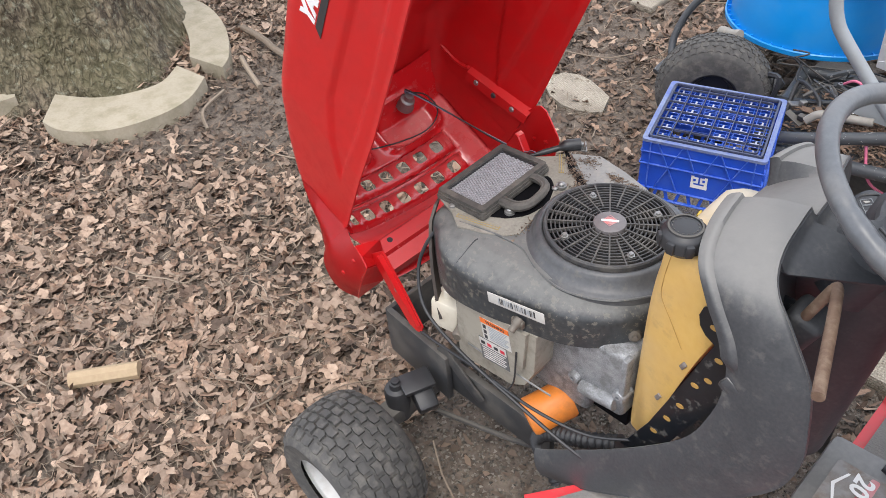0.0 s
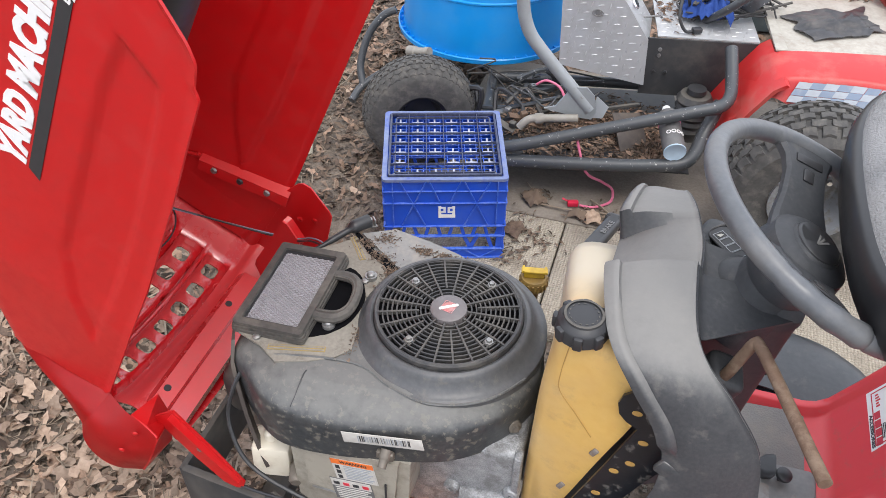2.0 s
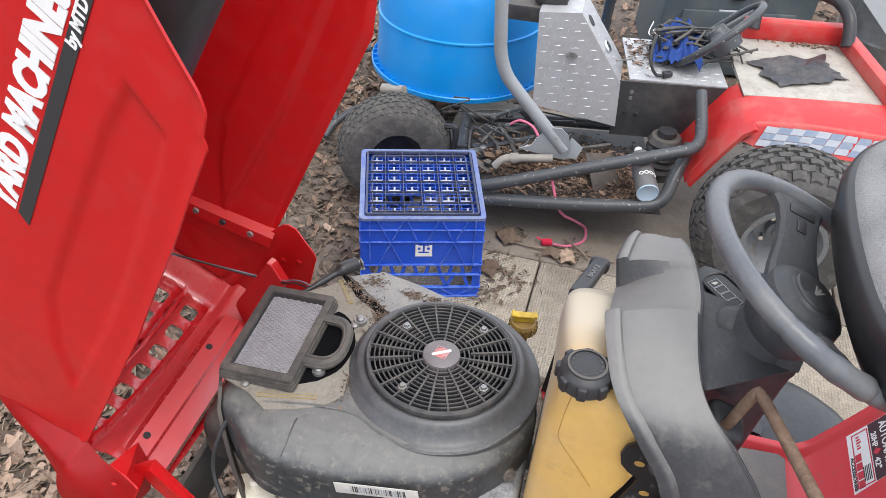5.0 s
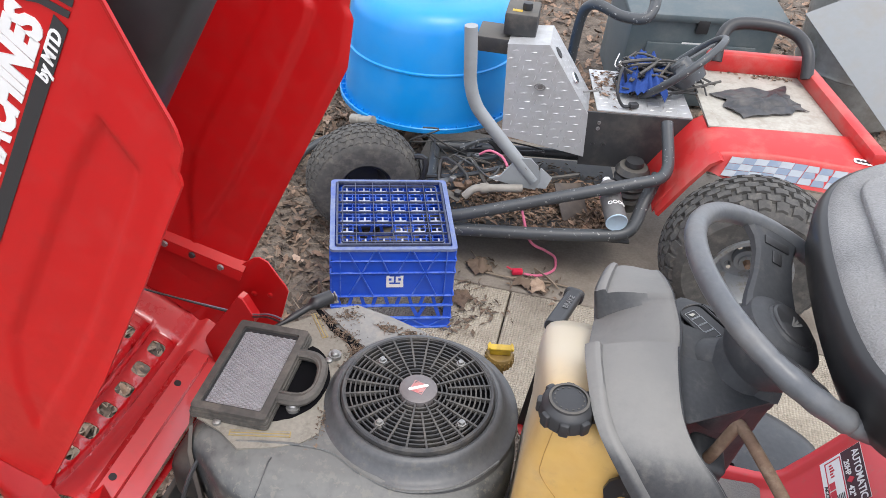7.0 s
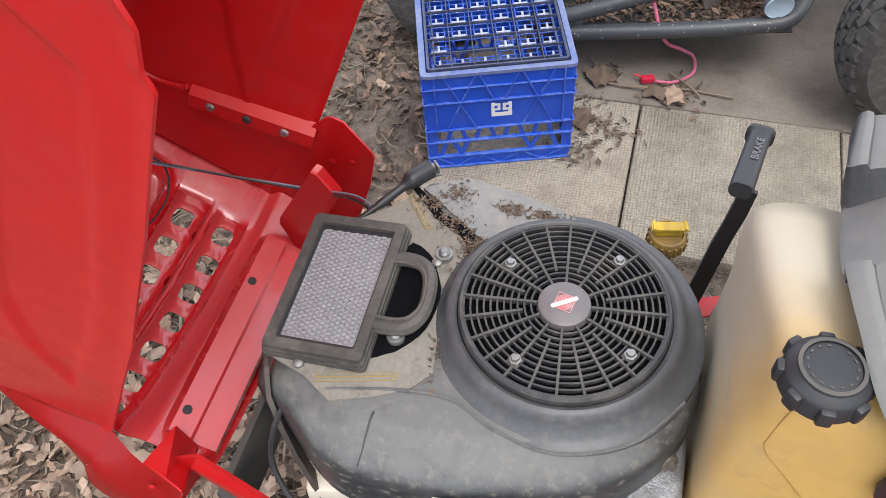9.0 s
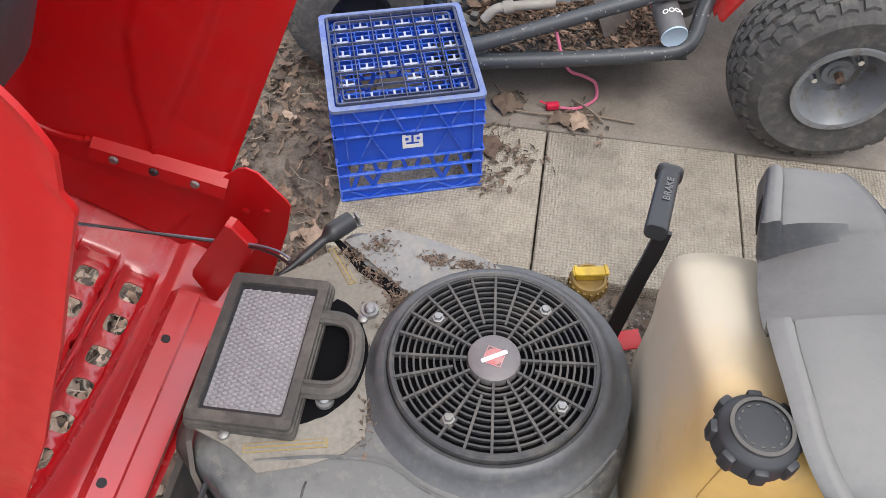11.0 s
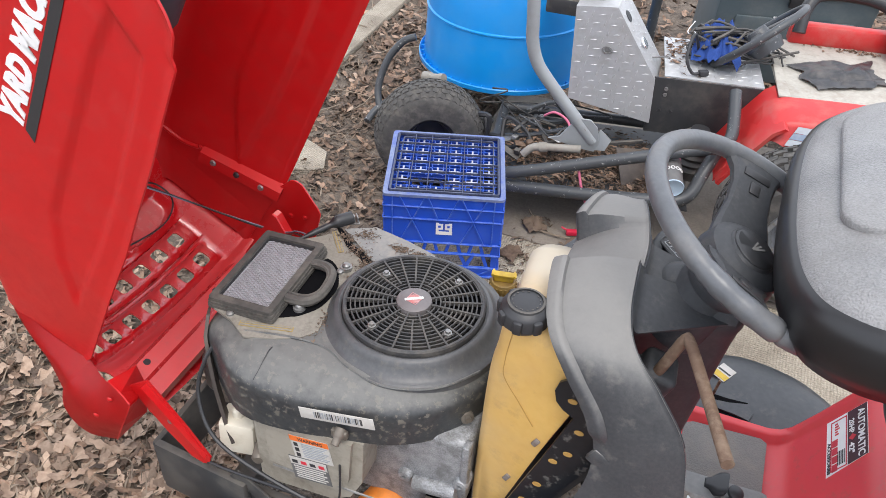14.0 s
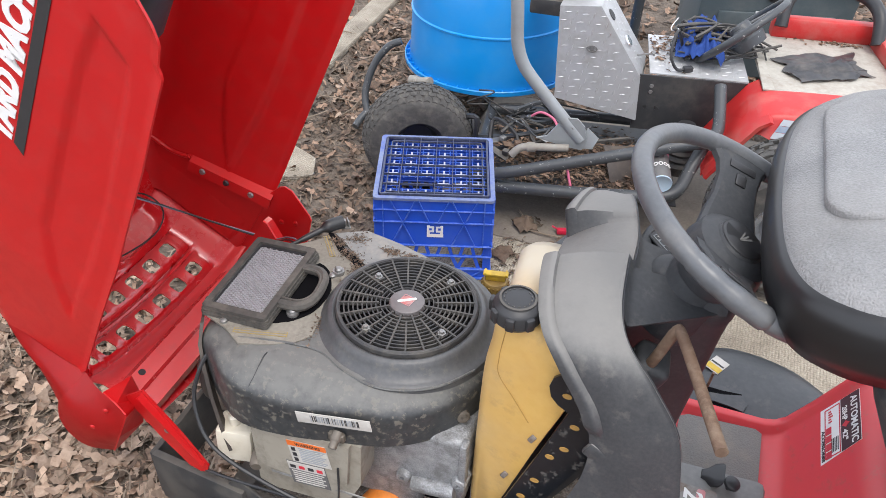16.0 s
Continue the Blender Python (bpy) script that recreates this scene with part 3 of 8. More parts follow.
def sheet(f, nu, nv, thick=0.002):
    """A curved sheet f(u, v), u and v in 0..1, with thickness."""
    bm = bmesh.new()
    p = [[Vector(f(i / nu, j / nv)) for j in range(nv + 1)] for i in range(nu + 1)]
    top, low = [], []
    for i in range(nu + 1):
        ra, rb = [], []
        for j in range(nv + 1):
            du = p[min(i + 1, nu)][j] - p[max(i - 1, 0)][j]
            dv = p[i][min(j + 1, nv)] - p[i][max(j - 1, 0)]
            nn = du.cross(dv).normalized() * thick / 2
            ra.append(bm.verts.new(p[i][j] + nn))
            rb.append(bm.verts.new(p[i][j] - nn))
        top.append(ra)
        low.append(rb)
    for i in range(nu):
        for j in range(nv):
            bm.faces.new((top[i][j], top[i + 1][j], top[i + 1][j + 1], top[i][j + 1]))
            bm.faces.new((low[i][j], low[i][j + 1], low[i + 1][j + 1], low[i + 1][j]))
    rim = [(i, 0) for i in range(nu)] + [(nu, j) for j in range(nv)] + [(i, nv) for i in range(nu, 0, -1)] + [(0, j) for j in range(nv, 0, -1)]
    for (i, j), (k, m) in zip(rim, rim[1:] + rim[:1]):
        bm.faces.new((top[i][j], low[i][j], low[k][m], top[k][m]))
    return bm


def inset_loop(pts, d):
    """A closed outline in x, y drawn in by d."""
    n, out = len(pts), []
    area = sum(pts[i][0] * pts[(i + 1) % n][1] - pts[(i + 1) % n][0] * pts[i][1] for i in range(n))
    s = 1 if area > 0 else -1
    for i in range(n):
        a, c = Vector(pts[i - 1]), Vector(pts[(i + 1) % n])
        t = (c - a).normalized()
        out.append((pts[i][0] - s * t.y * d, pts[i][1] + s * t.x * d))
    return out


def spline2(pts, steps=5):
    return [(q.x, q.y) for q in smooth_path([(x, y, 0) for x, y in pts], steps, True)]


def rounded(w, h, r, n=4):
    """A rounded rectangle about the origin."""
    out = []
    for cx, cy, a in ((w / 2 - r, h / 2 - r, 0), (-w / 2 + r, h / 2 - r, 90), (-w / 2 + r, -h / 2 + r, 180), (w / 2 - r, -h / 2 + r, 270)):
        out += [(cx + r * math.cos(radians(a + 90 * k / n)), cy + r * math.sin(radians(a + 90 * k / n))) for k in range(n + 1)]
    return out


def frame_bar(outer, inner, depth, at=None):
    """A flat frame between two equal outlines."""
    bm, n = bmesh.new(), len(outer)
    v = [[bm.verts.new((x, y, z)) for x, y in o] for z in (0, depth) for o in (outer, inner)]
    for k in range(n):
        j = (k + 1) % n
        bm.faces.new((v[0][k], v[1][k], v[1][j], v[0][j]))
        bm.faces.new((v[2][k], v[2][j], v[3][j], v[3][k]))
        bm.faces.new((v[0][k], v[0][j], v[2][j], v[2][k]))
        bm.faces.new((v[1][k], v[3][k], v[3][j], v[1][j]))
    return moved(bm, at) if at is not None else bm


def letters(name, text, size, material, parent, at, label="", slant=0.0, squeeze=1.0, fat=0.0, depth=0.0006, width=0.0):
    """Lettering in the built-in font, as a mesh."""
    cu = bpy.data.curves.new(name, "FONT")
    cu.body, cu.size, cu.extrude, cu.shear, cu.offset, cu.resolution_u = text, size, depth, slant, fat, 3
    tmp = new(name, cu)
    me = bpy.data.meshes.new_from_object(tmp)
    bpy.data.objects.remove(tmp)
    if width:
        xs = [v.co.x for v in me.vertices]
        me.transform(Matrix.Translation((-min(xs), 0, 0)))
        squeeze = width / (max(xs) - min(xs))
    me.transform(Matrix.Diagonal((squeeze, 1, 1, 1)))
    me.materials.clear()
    me.materials.append(material)
    ob = new(name, me)
    ob.parent, ob.matrix_basis = parent, at
    if label:
        ob["label"] = label
    return ob


def axes(o, x, y):
    """A pose at o with its x and y axes given, as nearly as square axes allow."""
    x = Vector(x).normalized()
    z = x.cross(Vector(y)).normalized()
    y = z.cross(x)
    m = Matrix((x, y, z)).transposed().to_4x4()
    m.translation = o
    return m


def tyre(name, radius, width, rim_r, material, parent, at, lugs=26, rows=4, depth=0.008, label=""):
    """A low tyre with a round shoulder, and tread blocks pressed out of it."""
    h, prof = width / 2, []
    for k in range(13):
        a = math.pi * k / 12
        prof.append((rim_r + (radius - rim_r - depth) * (0.12 + 0.88 * math.sin(a) ** 0.45), -h * math.cos(a) * (1.0 if 0 < k < 12 else 0.86)))
    prof = [(rim_r, prof[0][1])] + prof + [(rim_r, prof[-1][1])]
    bm = lathe(prof, 48)
    blocks, rr = bmesh.new(), radius - depth
    for i in range(lugs):
        for j in range(rows):
            a0 = 2 * math.pi * (i + 0.5 * (j % 2)) / lugs
            zc = (j - (rows - 1) / 2) * width * 0.86 / rows
            da, dz = math.pi / lugs * 0.78, width * 0.86 / rows * 0.42
            zig = 0.35 * dz * (1 if j % 2 else -1)
            shape = [(-da, -dz), (0, -dz + zig), (da, -dz), (da, dz), (0, dz + zig), (-da, dz)]
            lo, hi = [], []
            for da_, dz_ in shape:
                z = zc + dz_
                fall = (radius - rim_r) * 0.88 * (1 - max(0.0, 1 - (abs(z) / h) ** 2) ** 0.225)
                for lst, up in ((lo, -0.004), (hi, depth)):
                    r = rr - fall + up
                    k = 0.9 if lst is hi else 1.0
                    lst.append(blocks.verts.new((r * math.cos(a0 + da_ * k), r * math.sin(a0 + da_ * k), zc + dz_ * k)))
            blocks.faces.new(hi)
            for k in range(6):
                blocks.faces.new((lo[k], lo[(k + 1) % 6], hi[(k + 1) % 6], hi[k]))
    tread = part("tread", blocks, material, parent, at=at)
    tread["kind"] = "stuff"
    return part(name, bm, material, parent, label, at=at)


# ---- ground ----
def ground_height(x, y):
    r = math.hypot(x, y)
    lump = 0.012 * noise.noise((x * 1.7, y * 1.7, 3)) + 0.006 * noise.noise((x * 6, y * 6, 9))
    lx, ly = x * 0.985 - y * 0.174, x * 0.174 + y * 0.985
    on_slab = min(max((lx + 0.55) / 0.12, 0), 1) * min(max((ly - 0.5) / 0.1, 0), 1)
    return lump * min(1, 6 / (r + 1)) * (1 - on_slab) - 0.015 - 0.022 * on_slab


def make_ground():
    bm = bmesh.new()
    ticks = [-400, -120, -40, -15, -8] + [-5 + 0.08 * i for i in range(126)] + [8, 15, 40, 120, 400]
    rows = [[bm.verts.new((x, y, ground_height(x, y))) for x in ticks] for y in ticks]
    for a, b in zip(rows, rows[1:]):
        for i in range(len(ticks) - 1):
            bm.faces.new((a[i], a[i + 1], b[i + 1], b[i]))
    tagged(part("ground", bm, SOIL, angle=180), "bare brown soil strewn with leaf crumbs", "ground", kind="structure")


make_ground()
TRACTOR_TURN = -10.0
YARD = pose(0, 0, 0, 0, 0, TRACTOR_TURN)

# ---- tractor ----
tractor = thing("lawn_tractor", "red lawn tractor, hood tipped open over a dusty engine", "lawn tractor", YARD)
HOOD = Matrix(((0.515, 0, -0.857, -0.49), (0, 1, 0, 0.025), (0.857, 0, 0.515, 0.51), (0, 0, 0, 1)))
HALF = 0.23


def along(pts, u):
    """Straight-line reading of a table of pairs."""
    if u <= pts[0][0]:
        return pts[0][1]
    for (a, va), (b, vb) in zip(pts, pts[1:]):
        if u <= b:
            return va + (vb - va) * (u - a) / (b - a)
    return pts[-1][1]


def into(poly, x, y):
    """How far a point lies inside an outline; negative outside."""
    inside, best, n = False, 9.0, len(poly)
    for i in range(n):
        (ax, ay), (bx, by) = poly[i], poly[(i + 1) % n]
        if (ay > y) != (by > y) and x < (bx - ax) * (y - ay) / (by - ay) + ax:
            inside = not inside
        t = max(0, min(1, ((x - ax) * (bx - ax) + (y - ay) * (by - ay)) / ((bx - ax) ** 2 + (by - ay) ** 2)))
        best = min(best, math.hypot(x - ax - t * (bx - ax), y - ay - t * (by - ay)))
    return best if inside else -best


def ease(k):
    k = max(0.0, min(1.0, k))
    return k * k * (3 - 2 * k)


LOW_NEAR = [(-0.05, 0.03), (0.0, 0.012), (0.18, 0.018), (0.33, 0.025), (0.42, 0.034), (0.52, 0.043), (0.60, 0.053), (0.672, 0.061), (0.677, 0.069), (0.707, 0.077), (0.723, 0.092), (0.752, 0.134), (0.80, 0.20), (0.86, 0.29)]
LOW_FAR = [(-0.05, 0.0), (0.10, -0.04), (0.15, -0.032), (0.60, 0.016), (0.672, 0.048), (0.677, 0.06), (0.707, 0.072), (0.723, 0.09), (0.752, 0.134), (0.80, 0.20), (0.86, 0.29)]
TOP = [(-0.05, 0.19), (-0.02, 0.215), (0.05, 0.25), (0.157, 0.286), (0.4, 0.315), (0.60, 0.328), (0.86, 0.335)]
PRESSED = [(0.682, 0.158), (0.60, 0.163), (0.45, 0.157), (0.30, 0.15), (0.21, 0.118), (0.11, 0.062), (0.30, 0.060), (0.418, 0.067), (0.608, 0.090), (0.652, 0.100)]


def hood_shell(s, t):
    u = -0.03 + 0.88 * s
    a, side = abs(2 * t - 1), (1 if t > 0.5 else -1)
    top = along(TOP, u)
    low = min(along(LOW_FAR if side > 0 else LOW_NEAR, u), top - 0.05)
    r = 0.05
    w = HALF - 0.016 * max(0, 0.2 - u) / 0.2
    if a > 0.42:
        k = (a - 0.42) / 0.58
        v = (top - r) + (low - (top - r)) * k
        y = w - 0.0065 * ease(into(PRESSED, u, v) / 0.010)
        y += 0.004 * ease(1 - (v - low) / 0.012)
    elif a > 0.28:
        g = (a - 0.28) / 0.14 * math.pi / 2
        y, v = w - r + r * math.sin(g), top - r + r * math.cos(g)
    else:
        y = (w - r) * a / 0.28
        v = top + 0.018 * (1 - (a / 0.28) ** 2)
    return (u, side * y, v)


hood = part("hood", sheet(hood_shell, 170, 150, 0.003), RED, tractor, "glossy red painted steel hood tipped forward", at=HOOD, angle=70)


def front_u(y, v):
    base = along([(-0.14, -0.045), (-0.04, -0.045), (0.0, -0.035), (0.1, -0.04), (0.175, -0.034), (0.195, -0.010), (0.215, 0.022), (0.24, 0.065)], v)
    return base - 0.028 * (1 - (y / HALF) ** 2)


def grille_plate():
    bm = bmesh.new()
    pitch, hole = 0.0505, 0.0285
    ys = [-0.2165 + pitch * i for i in range(8)]
    bands = [(-0.016, 0.036, range(7)), (0.046, 0.100, range(1, 7))]

    def patch(ya, yb, va, vb, ny, nv):
        g = [[bm.verts.new((0, ya + (yb - ya) * i / ny, va + (vb - va) * j / nv)) for j in range(nv + 1)] for i in range(ny + 1)]
        for i in range(ny):
            for j in range(nv):
                bm.faces.new((g[i][j], g[i + 1][j], g[i + 1][j + 1], g[i][j + 1]))

    for va, vb, cells in bands:
        for i in range(7):
            if i not in cells:
                patch(ys[i], ys[i + 1], va, vb, 6, 6)
                continue
            cy, cv = (ys[i] + ys[i + 1]) / 2, (va + vb) / 2
            loops = []
            for grow in (0.0, 0.35, 1.0):
                inner, outer = rounded(hole, hole, 0.0075, 3), []
                for y, v in inner:
                    k = max(abs(y), abs(v))
                    outer.append((y / k * pitch / 2, v / k * (vb - va) / 2))
                corners = [(pitch / 2, (vb - va) / 2), (-pitch / 2, (vb - va) / 2), (-pitch / 2, -(vb - va) / 2), (pitch / 2, -(vb - va) / 2)]
                for q, c in enumerate(corners):
                    outer[q * 4 + 1] = outer[q * 4 + 2] = c
                loops.append([bm.verts.new((0, cy + p[0] + (q[0] - p[0]) * grow, cv + p[1] + (q[1] - p[1]) * grow)) for p, q in zip(inner, outer)])
            for a, b in zip(loops, loops[1:]):
                for k in range(len(a)):
                    j = (k + 1) % len(a)
                    bm.faces.new((a[k], a[j], b[j], b[k]))
        patch(-HALF, ys[0], va, vb, 2, 6)
        patch(ys[7], HALF, va, vb, 14, 6)
    patch(-HALF, HALF, 0.036, 0.046, 60, 2)
    patch(-HALF, HALF, 0.100, 0.240, 80, 34)
    patch(-HALF, HALF, -0.135, -0.016, 60, 20)
    bmesh.ops.remove_doubles(bm, verts=bm.verts, dist=0.0006)
    for w in bm.verts:
        y, v = w.co.y, w.co.z
        u = front_u(y, v)
        for lo, hi, ya, yb in ((-0.014, 0.034, -0.222, 0.152), (0.048, 0.098, -0.17, 0.158)):
            d = min(v - lo, hi - v, y - ya, yb - y)
            u += 0.008 * ease(d / 0.009) - 0.004 * ease(1 - abs(d) / 0.006)
        if v > 0.10:
            q = (abs(y + 0.01) - 0.105) ** 4 / 0.085 ** 4 + (v - 0.160) ** 4 / 0.050 ** 4
            u += 0.012 * ease((1.5 - q) / 0.8) - 0.018 * ease((0.75 - q) / 0.35)
        u += 0.02 * ease((-0.025 - v) / 0.012) * (1 - ease((-0.115 - v) / 0.012))
        v2 = v + 0.23 * (y - 0.09) ** 2 * (1 if -0.03 < v < 0.12 else 0.6)
        w.co.x, w.co.z = u, v2
        w.co.y *= 1 - 0.12 * ease((v - 0.16) / 0.06)
        w.co.y *= 1 - 0.10 * ease((abs(y) - 0.15) / 0.08) * (1 if y < 0 else 0.35)
    bmesh.ops.solidify(bm, geom=bm.faces[:], thickness=0.003)
    return bm


grille = part("front_grille", grille_plate(), RED_GLOSS, hood, "red pressed steel grille with two rows of square vents", angle=60)


def plate(points, thick=0.003, bev=0.0):
    bm = bmesh.new()
    bm.faces.new([bm.verts.new(p) for p in points])
    bmesh.ops.triangulate(bm, faces=bm.faces[:])
    bmesh.ops.solidify(bm, geom=bm.faces[:], thickness=thick)
    return bm


ear = [(-0.06, 0.03), (0.13, 0.03), (0.15, -0.026), (0.180, -0.036), (0.189, -0.044), (0.191, -0.060), (0.166, -0.112), (0.158, -0.122), (0.10, -0.140), (-0.03, -0.166), (-0.055, -0.15), (-0.065, -0.06)]
FARWALL = Matrix(((1, 0, 0, 0), (0, 0, 1, HALF - 0.012), (0, 1, 0, 0.0), (0, 0, 0, 1)))
far_ear = part("hood_ear", prism(ear, 0.003, FARWALL, 0.001), RED, hood, "red folded steel ear with weld dimples")
for u, v in ((0.125, -0.10), (0.105, -0.075)):
    part("weld_dimple", lathe([(0, 0.002), (0.004, 0.0015), (0.006, 0)], 8, pose(u, HALF - 0.012, v, 90, 0, 0)), RED, far_ear)
ledge = part("seam_ledge", loft([[(0.155 - 0.05 * k, HALF - 0.004, -0.032 + 0.175 * k), (0.148 - 0.05 * k, HALF - 0.024, -0.036 + 0.175 * k), (0.126 - 0.05 * k, HALF - 0.026, -0.04 + 0.175 * k),
               (0.124 - 0.05 * k, HALF - 0.023, -0.04 + 0.175 * k), (0.145 - 0.05 * k, HALF - 0.021, -0.036 + 0.175 * k), (0.150 - 0.05 * k, HALF - 0.004, -0.034 + 0.175 * k)] for k in (0, 0.1, 0.5, 0.9, 1)]), RED, hood, "red seam flange")
for u, v in ((0.125, 0.002), (0.095, 0.106), (0.11, 0.055)):
    part("bolt", lathe([(0, 0.004), (0.0055, 0.0035), (0.007, 0.0)], 8, pose(u + 0.003, HALF - 0.0255, v, 90, 0, 0)), STEEL if v != 0.055 else BLACK, ledge)
# folded tab that carries the far hinge
TAB = [(-0.368, 0.610), (-0.360, 0.606), (-0.340, 0.566), (-0.344, 0.552), (-0.420, 0.424), (-0.430, 0.430), (-0.444, 0.482), (-0.440, 0.496)]
tab = part("hinge_tab", loft([[HOOD.inverted() @ Vector((x + dx, y, z + dz)) for x, z in TAB] for y, dx, dz in ((0.190, 0.004, 0.003), (0.182, 0.0, 0.0), (0.180, -0.001, -0.001), (0.176, -0.001, -0.001))]), RED, hood, "red folded hinge tab", 25)
for u, y, v, s_ in ((-0.072, 0.155, -0.062, 1.0), (-0.090, 0.158, -0.084, 0.9), (-0.060, 0.145, -0.078, 0.7)):
    part("hinge_bolt", lathe([(0, 0.012 * s_), (0.007 * s_, 0.011 * s_), (0.009 * s_, 0.006 * s_), (0.008 * s_, 0.0), (0.012 * s_, -0.002), (0.012 * s_, -0.006)], 9, pose(u, y, v, 10, 60, 20)), FILM, hood, "greasy dark hinge bolt")
# crossbar: a folded channel with punched holes
cb = bmesh.new()
cb = loft([[(-0.038, y, -0.038), (-0.018, y, -0.046), (-0.014, y, -0.075), (-0.030, y, -0.080), (-0.026, y, -0.112), (-0.046, y, -0.118), (-0.05, y, -0.10), (-0.048, y, -0.05)] for y in (-0.185, -0.1, 0.0, 0.08, 0.135)])
bar = part("crossbar", cb, RED_GLOSS, hood, "red folded crossbar with punched holes")
# Black discs on the bar paint the shade inside its holes; none is cut.
for y in (-0.153, 0.053):
    part("punched_hole_shade", lathe([(0, 0.0006), (0.0065, 0.0006), (0.0065, -0.001)], 14, pose(-0.0165, y, -0.056, 0, 75, 0)), INK, bar)
# near lower corner of the grille piece


def curved(rows, across, thick=0.003):
    """A bent sheet through a few rows of points."""
    rows = [smooth_path(r, 4) for r in rows]
    cols = [smooth_path(c, across) for c in zip(*rows)]
    bm = bmesh.new()
    g = [[bm.verts.new(p) for p in c] for c in cols]
    for a, b in zip(g, g[1:]):
        for k in range(len(a) - 1):
            bm.faces.new((a[k], a[k + 1], b[k + 1], b[k]))
    bmesh.ops.solidify(bm, geom=bm.faces[:], thickness=thick)
    return bm


near = part("bumper_corner", join(
    curved([[(-0.008, -0.217, 0.012), (0.012, -0.236, -0.018), (0.023, -0.245, -0.037), (0.036, -0.255, -0.066), (0.039, -0.262, -0.089)],
            [(-0.045, -0.250, 0.018), (-0.045, -0.262, -0.010), (-0.042, -0.270, -0.040), (-0.035, -0.272, -0.070), (-0.022, -0.268, -0.097)],
            [(-0.085, -0.248, 0.024), (-0.112, -0.258, 0.008), (-0.132, -0.262, -0.022), (-0.136, -0.260, -0.060), (-0.119, -0.248, -0.099)]], 5),
    plate([(0.023, -0.245, -0.037), (0.012, -0.188, -0.050), (-0.027, -0.188, -0.086), (0.039, -0.262, -0.089), (0.036, -0.255, -0.066)]),
    plate([(0.039, -0.262, -0.089), (-0.027, -0.188, -0.086), (-0.06, -0.205, -0.108), (-0.119, -0.248, -0.099), (-0.022, -0.268, -0.097)])), RED, hood, "red folded bumper corner", angle=35)
for u, v, y in ((0.016, -0.058, -0.2625), (-0.039, -0.054, -0.2715)):
    part("weld_dimple", lathe([(0, 0.003), (0.004, 0.002), (0.006, 0)], 8, pose(u, y, v, 100, 0, 0)), RED, near)
# hood lip over the front, seen outside
part("front_lip", curved([[(-0.010, -0.2155, 0.008), (-0.020, -0.2150, 0.06), (-0.022, -0.2145, 0.12), (-0.022, -0.2080, 0.18), (0.0, -0.19, 0.225)],
                          [(-0.040, -0.248, 0.016), (-0.048, -0.238, 0.06), (-0.050, -0.224, 0.12), (-0.036, -0.205, 0.18), (-0.002, -0.182, 0.227)],
                          [(-0.085, -0.248, 0.024), (-0.081, -0.228, 0.07), (-0.072, -0.212, 0.12), (-0.050, -0.194, 0.18), (-0.006, -0.175, 0.223)]], 4), RED, hood, "red folded front lip", angle=50)
# side of the front piece, lapped over the far panel with a wavy rolled edge
GUSSET = [(0.146, -0.030), (0.100, 0.146), (0.093, 0.153), (0.081, 0.185), (0.079, 0.225), (0.078, 0.275), (0.068, 0.305), (0.045, 0.318), (-0.035, 0.300), (-0.060, 0.10), (-0.055, -0.030)]
gusset = part("side_gusset", prism(GUSSET, 0.003, FARWALL @ pose(0, 0, -0.002)), RED, hood, "red side of the front piece, lapped over the panel")
part("rolled_edge", tube([(u, HALF - 0.014, v) for u, v in GUSSET[1:8]], 0.0042, 8, steps=5), RED, gusset)

LAMP = pose(-0.028, 0.105, 0.190, 0, 90, 0)
lamp = part("lamp_socket", lathe([(0, 0.04), (0.010, 0.04), (0.011, 0.028), (0.017, 0.026), (0.019, 0.012), (0.022, 0.0)], 16, LAMP), STEEL, hood, "grey lamp socket with wires")
knot = HOOD.inverted() @ Vector((-0.384, 0.183, 0.562))
part("lamp_wire", tube([(0.012, 0.105, 0.200), (0.030, 0.108, 0.180), knot, HOOD.inverted() @ Vector((-0.30, 0.145, 0.608)), HOOD.inverted() @ Vector((-0.246, 0.10, 0.644))], 0.0021, 6, steps=8), BLACK, hood, "dark wire to the lamp")
part("second_wire", tube([(0.012, 0.101, 0.200), (0.030, 0.106, 0.176), knot + Vector((0, 0.002, 0.004)), HOOD.inverted() @ Vector((-0.30, 0.150, 0.610)), HOOD.inverted() @ Vector((-0.262, 0.12, 0.636))], 0.0015, 6, steps=8), GREY_BLUE, hood, "blue twine knotted round the wire")
part("knot", lathe([(0, 0.006), (0.005, 0.004), (0.006, 0), (0.005, -0.004), (0, -0.006)], 8, Matrix.Translation(knot)), BLUE_CLOTH, hood)
part("slack_wire", tube([(0.012, 0.105, 0.200), (0.034, 0.125, 0.165), (0.030, 0.125, 0.120), (0.018, 0.080, 0.098), (0.0, 0.010, 0.112), (-0.02, -0.07, 0.145)], 0.0017, 6, steps=8), BLACK, hood)
part("air_duct", loft([[(u + 0.03 * z, -0.135 + 0.062 * x * k, 0.185 + 0.060 * z * k) for x, z in rounded(2.0, 1.7, 0.7, 5)] for u, k in ((0.640, 0.80), (0.628, 0.86), (0.622, 0.95), (0.630, 1.0), (0.72, 0.95), (0.83, 0.9))]), BLACK, hood, "black plastic air duct", angle=60)

